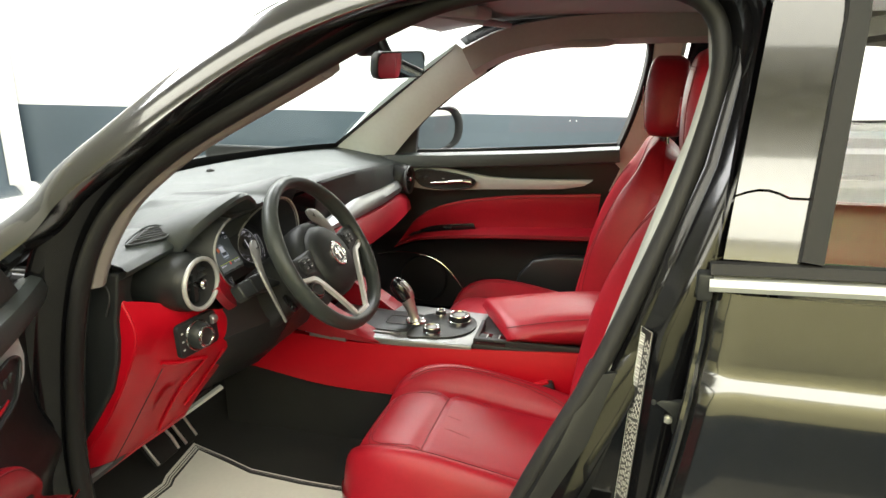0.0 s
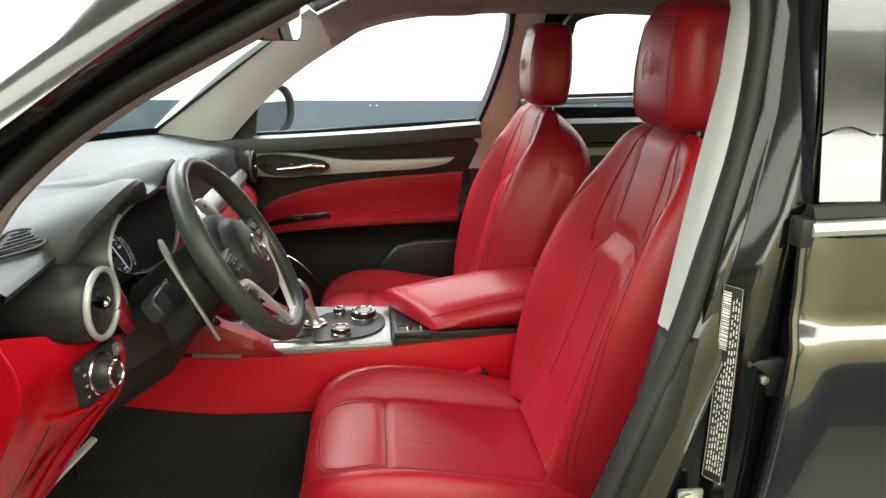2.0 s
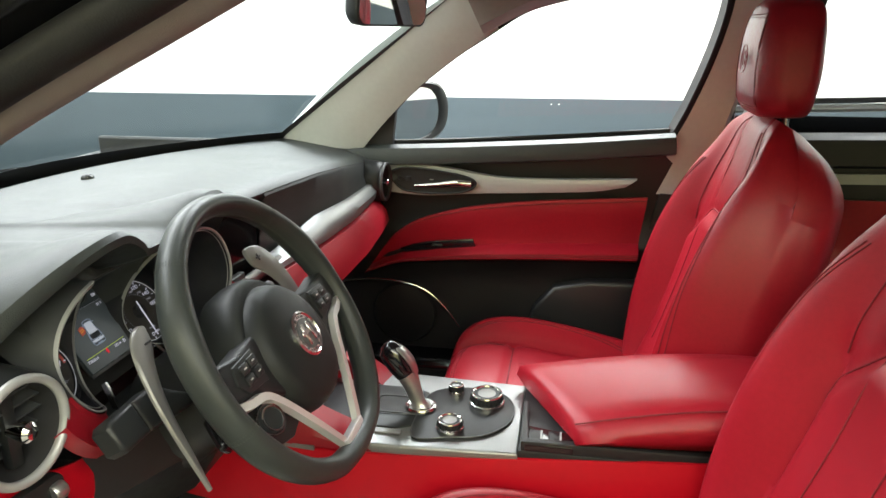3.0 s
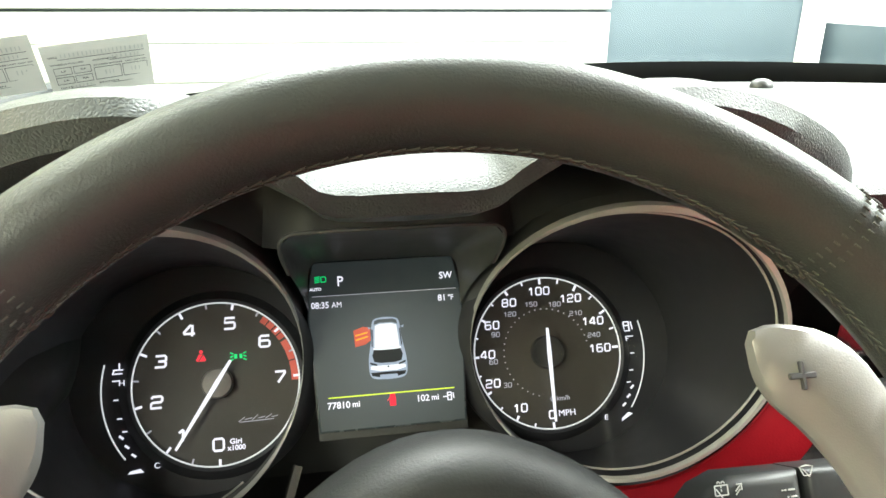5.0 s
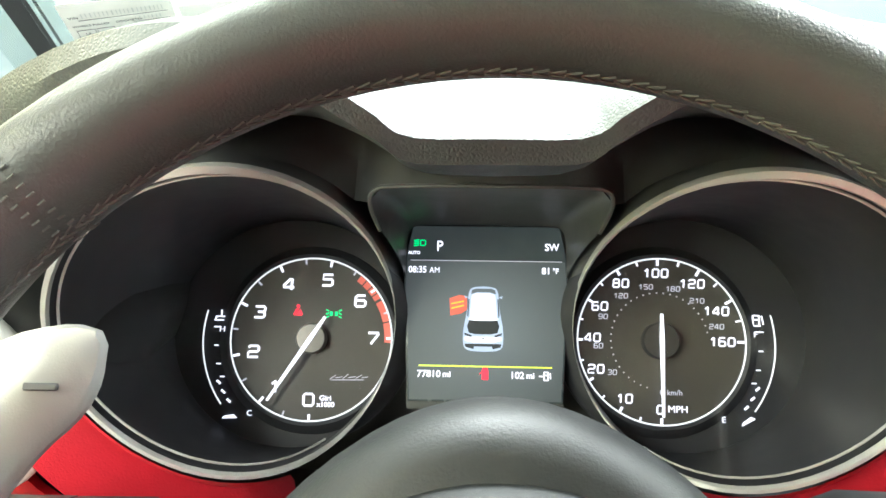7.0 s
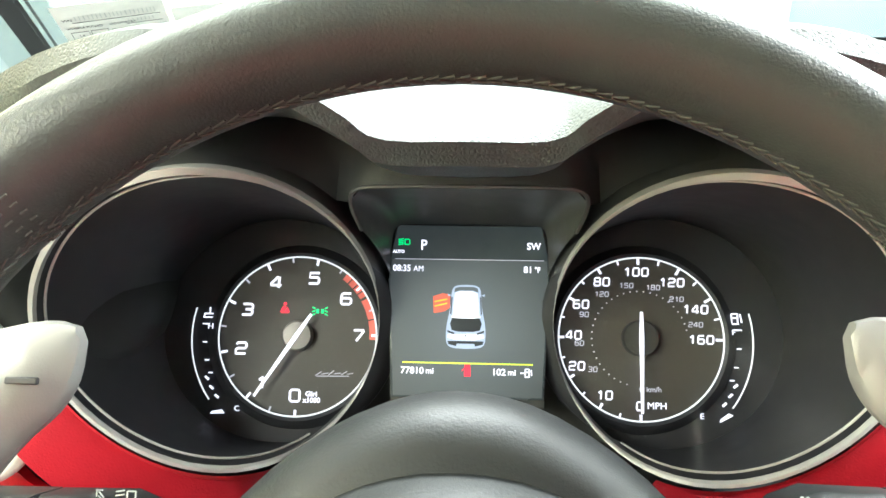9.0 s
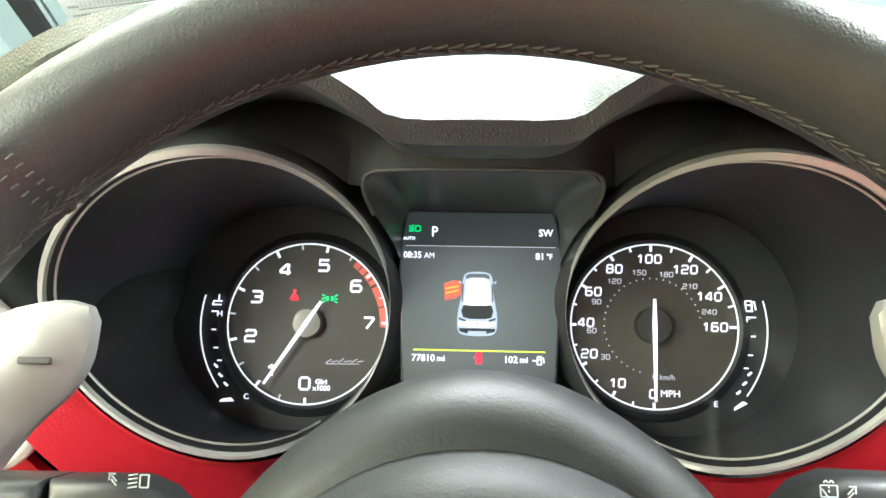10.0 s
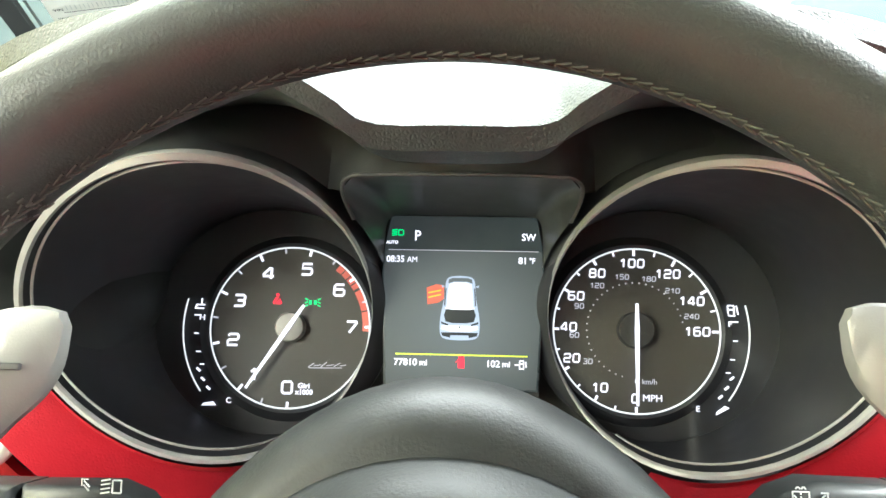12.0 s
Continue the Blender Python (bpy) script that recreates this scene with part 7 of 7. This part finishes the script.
        for x, f in ((1.03, -0.35), (1.0, -0.75), (0.85, -1.0), (0.4, -1.05), (-0.4, -1.05), (-0.85, -1.0), (-1.0, -0.75), (-1.03, -0.35)):
            ring.append(c + front * (f * t) + Vector((x * width[i], 0, 0)))
        rings.append(ring)
    cols = [lerp_curve([r[j] for r in rings], 90) for j in range(len(rings[0]))]
    fine2 = [[c[i] for c in cols] for i in range(90)]
    # the seat back's middle panel is padded, with a rolled upper edge, and creases beside it
    soft_step = lambda t: 0.0 if t <= 0 else 1.0 if t >= 1 else t * t * (3 - 2 * t)
    for row in fine2:
        for j in range(57):
            q = row[j]
            ax = abs(q.x)
            crest = 1.000 - 0.9 * max(0, ax - 0.055)
            puff = 0.013 * soft_step((0.130 - ax) / 0.024) * soft_step((crest - q.z) / 0.040)
            dent = 0.010 * math.exp(-((ax - 0.134) / 0.007) ** 2) * soft_step((1.0 - q.z) / 0.05) + 0.004 * math.exp(-((q.z - crest - 0.004) / 0.007) ** 2) * (1 if ax < 0.13 else 0)
            dent += 0.004 * math.exp(-((ax - 0.066) / 0.005) ** 2) * soft_step((q.z - 1.0) / 0.03)
            q += Vector((0, 0.955, 0.295)) * (puff - dent)
    back = part("backrest", loft(fine2), RED, st, "red leather backrest with side bolsters", angle=70)

    def on_back(x, z, lift=0.0006):
        for r0, r1 in zip(fine2[:-1], fine2[1:]):
            if r0[28].z <= z <= r1[28].z:
                t = (z - r0[28].z) / max(1e-6, r1[28].z - r0[28].z)
                return across(r0, x).lerp(across(r1, x), t) + Vector((0, lift, 0))
        return across(fine2[-1], x)

    def seam_back(pts, r=0.0012, lift=0.0006):
        path = [on_back(x, z, lift) for x, z in pts]
        for _ in range(3):
            path = [path[0]] + [(path[k - 1] + path[k] * 2 + path[k + 1]) / 4 for k in range(1, len(path) - 1)] + [path[-1]]
        part("seam", tube(path, r, 6), THREAD, back)

    for s in (-1, 1):
        for q in (0.0, 0.006):
            seam_back([(s * (x - q), z) for x, z, _ in spline([(0.205, 0.66, 0), (0.216, 0.78, 0), (0.212, 0.90, 0), (0.196, 1.0, 0), (0.165, 1.08, 0)], 8)], 0.0011)
        seam_back([(s * x, z) for x, z, _ in spline([(0.134, 0.96, 0), (0.130, 1.02, 0), (0.118, 1.09, 0), (0.095, 1.15, 0), (0.07, 1.185, 0)], 8)], 0.0012)
        seam_back([(s * x, z) for x, z, _ in spline([(0.066, 1.02, 0), (0.066, 1.09, 0), (0.060, 1.17, 0)], 8)], 0.0010)
        seam_back([(s * x, z) for x, z, _ in spline([(0.056, 0.985, 0), (0.050, 0.90, 0), (0.052, 0.82, 0), (0.058, 0.70, 0)], 8)], 0.0010)
    crest = spline([(0.128, 0.90, 0), (0.122, 0.935, 0), (0.066, 0.990, 0), (0.040, 1.000, 0), (0.0, 1.001, 0)], 6)
    seam_back([(p.x, p.y) for p in crest] + [(-p.x, p.y) for p in crest[::-1][1:]], 0.0013, 0.0010)
    # headrest on two posts
    rings = []
    for z, w, y0, t in ((1.196, 0.064, -0.700, 0.058), (1.203, 0.098, -0.688, 0.075), (1.225, 0.116, -0.676, 0.088), (1.27, 0.118, -0.672, 0.096), (1.32, 0.111, -0.674, 0.096), (1.365, 0.098, -0.682, 0.090), (1.392, 0.078, -0.692, 0.078), (1.404, 0.045, -0.708, 0.05)):
        ring = []
        t *= 1.14
        for x, y in rounded(2 * w, t, min(0.042, t * 0.45), 7):
            bow = 0.016 * (x / 0.12) ** 2
            ring.append(Vector((x, lean + y0 - t / 2 + y - bow * (1 if y > 0 else 0.3), z)))
        rings.append(ring)
    cols = [lerp_curve([r[j] for r in rings], 26) for j in range(len(rings[0]))]
    head = part("headrest", loft([[c[i] for c in cols] for i in range(26)]), RED, st, "red leather headrest", angle=70)
    shell = ((1.196, -0.700), (1.203, -0.688), (1.225, -0.676), (1.27, -0.672), (1.32, -0.674), (1.365, -0.682), (1.392, -0.692), (1.404, -0.708))

    def head_y(x, z):
        """Front of the headrest."""
        for (z0, y0), (z1, y1) in zip(shell[:-1], shell[1:]):
            if z0 <= z <= z1:
                return lean + y0 + (y1 - y0) * (z - z0) / (z1 - z0) - 0.016 * (x / 0.12) ** 2 + 0.0006
        return lean - 0.69

    face = []
    loop_pts = rounded(0.146, 0.164, 0.012, 4)
    for k, (x, z) in enumerate(loop_pts):
        x1, z1 = loop_pts[(k + 1) % len(loop_pts)]
        for t in (0, 0.25, 0.5, 0.75):
            xx, zz = (x + (x1 - x) * t) * (1 - 0.9 * (z + (z1 - z) * t)), z + (z1 - z) * t + 1.293
            face.append(Vector((xx, head_y(xx, zz), zz)))
    part("panel_seam", tube(face, 0.0008, 6, True), THREAD, head, "stitched panel outline")
    face = [Vector((p.x * 0.94, head_y(p.x * 0.94, 1.293 + (p.z - 1.293) * 0.94), 1.293 + (p.z - 1.293) * 0.94)) for p in face]
    part("panel_seam", tube(face, 0.0005, 6, True), THREAD, head)
    eb = [Vector((0.023 * math.cos(a), head_y(0.023 * math.cos(a), 1.298 + 0.025 * math.sin(a)) + 0.0008, 1.298 + 0.025 * math.sin(a))) for a in [k * math.pi / 16 for k in range(32)]]
    part("embossed_badge", tube(eb, 0.0010, 6, True), RED, head, "embossed oval badge")
    part("embossed_badge", tube([p.lerp(Vector((0, p.y + 0.0004, 1.298)), 0.3) for p in eb], 0.0007, 6, True), RED, head)
    for x, z, sx, sz in ((-0.006, 1.298, 0.004, 0.028), (-0.006, 1.301, 0.014, 0.004), (0.007, 1.298, 0.004, 0.026)):
        part("embossed_bar", box(x, head_y(x, z) + 0.0006, z, sx, 0.0018, sz, 0.0006, 1), RED, head)
    for s in (-1, 1):
        part("post", tube([Vector((s * 0.058, lean - 0.745, 1.15)), Vector((s * 0.058, lean - 0.742, 1.21))], 0.006, 10), CHROME, st)
    # black side cover and rails
    for s in (-1, 1):
        part("side_cover", box(s * 0.228, -0.38, 0.482, 0.035, 0.42, 0.085, 0.014, 3), BLACK, st, "black plastic side cover")
        part("rail", box(s * 0.19, -0.34, 0.425, 0.035, 0.52, 0.05, 0.006, 2), MATT, st)
    part("seat_pan", box(0, -0.33, 0.468, 0.40, 0.46, 0.06, 0.02, 2), BLACK, st)
    return st


driver_seat = seat("red leather driver's seat with embossed headrest, facing the wheel")
driver_seat.matrix_world = pose(CX, 0, 0)
other = seat("red leather front passenger seat beside the console", 0.030)
other.matrix_world = pose(0.36, 0.030, -0.022)

# belt buckle between seat and console
buckle = thing("belt_buckle", "black belt buckle with red release button", "belt buckle", pose(-0.134, -0.440, 0.597, -18, 0, 8))
part("body", box(0, 0, 0.0, 0.026, 0.048, 0.075, 0.006, 2), BLACK, buckle)
part("release", box(0, 0.004, 0.038, 0.018, 0.036, 0.010, 0.003, 2), RED_HARD, buckle, "red release button")
part("strap", box(0, -0.004, -0.10, 0.010, 0.040, 0.14, 0.003, 1), MATT, buckle)

# ---- mirrors, visor and loose things ----
mir = thing("rear_view_mirror", "black framed rear-view mirror under the windscreen header", "mirror", Matrix.Translation((0.058, -0.015, 1.365)) @ pose(0, 0, 0, 96, 0, -19))
out = rounded(0.198, 0.066, 0.020, 6)
part("shell", loft([[Vector((x * k, y * k, z)) for x, y in out] for z, k in ((-0.028, 0.55), (-0.024, 0.82), (-0.010, 0.97), (0.006, 1.0), (0.010, 0.985))]), BLACK, mir, "black plastic shell")
part("glass", loft([[Vector((x * 0.945, y * 0.90, z)) for x, y in out] for z in (0.0095, 0.0112)]), MIRROR, mir, "mirror glass")
part("arm", tube([Vector(p) for p in spline([(0, 0.01, -0.025), (0, 0.035, -0.05), (0.0, 0.075, -0.075)], 5)], 0.014, 12), BLACK, mir)
foot = thing("mirror_foot", "black sensor housing at the windscreen top", "sensor housing", pose(0.04, 0.085, 1.425))
part("housing", box(0, 0, 0, 0.10, 0.10, 0.05, 0.02, 3, pose(0, 0, 0, 32)), BLACK, foot)

visor = thing("sun_visor", "folded grey sun visor on the headliner", "sun visor", pose(0.30, -0.150, 1.478, 10, 0, 0))
part("flap", box(0, 0, 0, 0.40, 0.15, 0.018, 0.008, 3), LINER, visor)
part("label", box(-0.02, -0.01, -0.0096, 0.10, 0.05, 0.0012, 0, 1), PAPER, visor, "pale warning label")
console_top = thing("roof_console", "grey overhead console with reading lights", "overhead console", pose(0.0, -0.17, 1.490, 6))
part("panel", box(0, 0, 0, 0.16, 0.16, 0.03, 0.012, 3), LINER, console_top)
grab = thing("grab_handle", "grey folding grab handle above the door", "grab handle", pose(0.575, -0.42, 1.425))
part("bar", tube([Vector(p) for p in spline([(0.0, 0.10, 0.0), (-0.022, 0.085, -0.006), (-0.030, 0.04, -0.010), (-0.030, -0.04, -0.010), (-0.022, -0.085, -0.006), (0.0, -0.10, 0.0)], 5)], 0.009, 12, ry=0.013), LINER, grab)
for q in (-0.1, 0.1):
    part("mount", box(0.006, q, 0.004, 0.03, 0.04, 0.03, 0.008, 2), LINER, grab)

# door mirror outside the passenger window
dm = thing("door_mirror", "black and chrome outside mirror beyond the passenger window", "mirror", Matrix.Translation((0.960, 0.150, 1.093)) @ pose(0, 0, 0, 87.6, 0, -34) @ Matrix.Scale(1.22, 4))
shape = [(p.x, p.y) for p in spline([(-0.075, 0.045, 0), (0.0, 0.075, 0), (0.085, 0.070, 0), (0.118, 0.020, 0), (0.098, -0.045, 0), (0.02, -0.072, 0), (-0.065, -0.060, 0), (-0.09, -0.01, 0)], 6, True)]
part("shell", loft([[Vector((x * k, y * k, z)) for x, y in shape] for z, k in ((-0.085, 0.35), (-0.075, 0.62), (-0.045, 0.90), (-0.01, 1.0), (0.004, 0.985))]), PAINT, dm, "black painted shell")
part("rim", loft([[Vector((x * k + dx, y * k, z)) for x, y in shape] for z, k, dx in ((0.004, 0.985, 0), (0.010, 0.93, -0.004), (0.008, 0.84, -0.014), (0.001, 0.80, -0.018))], True, False), BLACK, dm, "black rim round the glass")
part("glass", loft([[Vector((x * 0.82 - 0.017, y * 0.82, z)) for x, y in shape] for z in (0.002, 0.005)]), MIRROR, dm, "mirror glass")
part("foot", tube([Vector(p) for p in spline([(-0.07, -0.045, -0.03), (-0.12, -0.065, -0.025), (-0.17, -0.06, -0.02)], 4)], 0.026, 12), PAINT, dm)

# paper floor mat with printed border, and pedals
mat = thing("paper_floor_mat", "white paper floor mat with black border lines", "floor mat", pose(0, 0, 0.404))
edge = [(-0.265, 0.468), (-0.30, 0.350), (-0.330, 0.26), (-0.34, 0.10), (-0.34, -0.10), (-0.60, -0.10), (-0.66, 0.10), (-0.640, 0.36), (-0.52, 0.445), (-0.44, 0.436), (-0.41, 0.448)]
part("sheet", slab(edge, 0.001), PAPER, mat)
cxm, cym = -0.47, 0.20
for k, w in ((0.955, 0.0013), (0.925, 0.0013), (0.885, 0.0030)):
    part("border_line", tube([Vector((cxm + (x - cxm) * k, cym + (y - cym) * k, 0.0012)) for x, y in edge], w, 5, True), INK, mat)
for px, py, pz, w, h, tag2 in ((-0.415, 0.455, 0.485, 0.085, 0.075, "brake"), (-0.300, 0.490, 0.480, 0.045, 0.13, "throttle")):
    pedal = thing("pedal", "black rubber and steel %s pedal" % tag2, "pedal", Matrix.Translation((px, py, pz)) @ pose(0, 0, 0, 52, 0, 0), "pedals")
    part("pad", slab(rounded(w, h, 0.014), 0.010, pose(0, 0, 0), 0.003), RUBBER, pedal)
    for q in (-0.42, 0.42) if tag2 == "brake" else (-0.45, 0.45):
        part("steel_edge", tube([Vector((q * w * 1.05, -h * 0.45, 0.010)), Vector((q * w * 1.12, 0, 0.012)), Vector((q * w * 1.05, h * 0.45, 0.010))], 0.004, 8), STEEL, pedal)
    part("arm", tube([Vector((0, 0.01, 0)), Vector((0, 0.09, -0.04)), Vector((0, 0.20, -0.05))], 0.010, 8), MATT, pedal)

# black label on the centre pillar: plain light bars stand for its print
lab = thing("pillar_label", "long black label with rows of white print", "label")
zs = [0.825 + 0.235 * k / 14 for k in range(15)]
def label_pt(u, z, lift=0.0):
    """A point of the label on the bead's front flank."""
    yc = bead_y(z)
    return Vector((-side_x(z) + 0.052 - 0.011 + 0.0215 * (u - 0.5) - 0.0014 - lift * 0.6, yc + 0.0135 * (u - 0.5) + 0.0014 + lift * 0.8, z))
part("foil", thicken(grid(lambda u, v: label_pt(u, 0.825 + 0.235 * v), 6, 20), 0.0008), FOIL, lab)
part("outline", tube([label_pt(0.03, z, 0.001) for z in zs] + [label_pt(0.97, z, 0.001) for z in zs[::-1]], 0.00022, 5, True), PAPER, lab)
bm = bmesh.new()
rnd = random.Random(4)
def print_bar(u0, u1, z0, z1):
    bm.faces.new([bm.verts.new(label_pt(u, z, 0.0012)) for u, z in ((u0, z0), (u1, z0), (u1, z1), (u0, z1))])
z = 0.985
while z < 1.052:
    h = rnd.choice((0.0008, 0.0014, 0.0022))
    print_bar(0.55, 0.93, z, z + h)
    z += h + rnd.choice((0.0008, 0.0014))
for row in range(6):
    z = 0.835
    while z < 1.045:
        h = rnd.uniform(0.002, 0.007)
        if not (row > 2 and z > 0.97):
            print_bar(0.11 + 0.135 * row, 0.165 + 0.135 * row, z, z + h)
        z += h + rnd.uniform(0.0015, 0.005)
part("print", bm, PAPER, lab, "rows of white print bars")

# door striker and check on the pillar
strk = thing("door_striker", "zinc door striker loop bolted to the pillar", "door striker", pose(-0.840, -0.585, 0.785))
part("plate", box(0.004, 0, 0, 0.008, 0.034, 0.07, 0.006, 2), STEEL, strk)
part("loop", tube([Vector(p) for p in spline([(0, -0.008, 0.02), (-0.035, -0.008, 0.022), (-0.045, -0.004, 0.0), (-0.035, -0.004, -0.022), (0, -0.008, -0.02)], 5)], 0.005, 10), STEEL, strk)
for q in (-0.024, 0.024):
    part("screw", lathe([(0.009, 0), (0.009, 0.004), (0.005, 0.006), (0.0001, 0.006)], pose(-0.001, 0.004, q, 0, -90), 12), STEEL, strk)
chk = thing("hinge_bolt", "black hinge plate with bright bolt on the pillar", "hinge", pose(-0.815, -0.668, 0.955))
part("plate", box(0, 0, 0, 0.012, 0.05, 0.05, 0.005, 2), BLACK, chk)
part("bolt", lathe([(0.0055, 0), (0.0055, 0.004), (0.003, 0.005), (0.0001, 0.005)], pose(-0.0065, 0.002, 0.0, 0, -90), 6), STEEL, chk)

# two inspection papers stuck low inside the windscreen; entries are plain bars, printed headings readable
def glass_pt(u, v, lift=0.006):
    return screen_pt(u, v) + Vector((0, -0.8, -0.6)) * lift


def paper(u0, u1, v0, v1, label):
    pp = thing("inspection_sticker", label, "sticker")
    part("sheet", grid(lambda u, v: glass_pt(u0 + (u1 - u0) * u, v0 + (v1 - v0) * v), 6, 6), PAPER, pp)
    o = glass_pt(u0, v1, 0.0066)
    ex, ey = glass_pt(u1, v1, 0.0066) - o, glass_pt(u0, v0, 0.0066) - o
    w, h = ex.length, ey.length
    m = Matrix.Identity(4)
    zx, zy = ex.normalized(), -ey.normalized()
    zn = zx.cross(zy).normalized()
    for r in range(3):
        m[r][0], m[r][1], m[r][2], m[r][3] = zx[r], zy[r], zn[r], o[r]
    def word(text, x, y, size):
        lettering("heading", text, size * h, m @ pose(x * w, -y * h, 0), INK, pp, 1.1, 0.0, 0.00005, align="LEFT")
    word("VIN", 0.05, 0.22, 0.050)
    word("WHEELS PULLED", 0.05, 0.36, 0.040)
    word("ODOMETER", 0.44, 0.36, 0.042)
    word("STICKER EXPIRES", 0.44, 0.46, 0.036)
    word("LAST DAY OF", 0.75, 0.46, 0.034)
    word("DATE", 0.08, 0.84, 0.046)
    word("STATION", 0.46, 0.84, 0.046)
    for t, x, y in (("LF", 0.13, 0.50), ("RF", 0.31, 0.50), ("LR", 0.13, 0.69), ("RR", 0.31, 0.69)):
        word(t, x, y, 0.048)
    bm = None
    for x0, y0, x1, y1 in ((0.07, 0.43, 0.23, 0.57), (0.25, 0.43, 0.41, 0.57), (0.07, 0.62, 0.23, 0.76), (0.25, 0.62, 0.41, 0.76), (0.44, 0.51, 0.70, 0.76), (0.72, 0.51, 0.97, 0.76)):
        for a, b, c, d in ((x0, y0, x1, y0), (x0, y1, x1, y1), (x0, y0, x0, y1), (x1, y0, x1, y1)):
            bm = box((a + c) / 2 * w, -(b + d) / 2 * h, 0, abs(c - a) * w + 0.0003, abs(d - b) * h + 0.0003, 0.0002, 0, 1, m, bm)
    for x0, x1, y in ((0.13, 0.95, 0.27), (0.60, 0.95, 0.39), (0.18, 0.42, 0.87), (0.60, 0.95, 0.87)):
        bm = box((x0 + x1) / 2 * w, -y * h, 0, (x1 - x0) * w, 0.0003, 0.0002, 0, 1, m, bm)
    part("box_lines", bm, INK, pp, "thin printed lines and boxes")
    rnd = random.Random(int(u0 * 1000))
    bm = None
    for x0, x1, y, hh in ((0.16, 0.93, 0.20, 0.07), (0.62, 0.88, 0.335, 0.05), (0.53, 0.62, 0.63, 0.08), (0.80, 0.90, 0.63, 0.08), (0.22, 0.38, 0.83, 0.05), (0.10, 0.55, 0.93, 0.035)):
        x = x0
        while x < x1:
            q = rnd.uniform(0.015, 0.035)
            bm = box((x + q / 2) * w, -y * h, 0, q * w * 0.35, hh * h, 0.0002, 0, 1, m @ pose(0, 0, 0), bm)
            x += q + 0.014
    part("entries", bm, STEEL, pp, "pale pencil entries as bars")
    return pp


paper(0.029, 0.0715, 0.134, 0.238, "white inspection paper stuck low on the windscreen beside the pillar")
paper(0.0735, 0.119, 0.118, 0.215, "second white inspection paper beside the first on the windscreen")
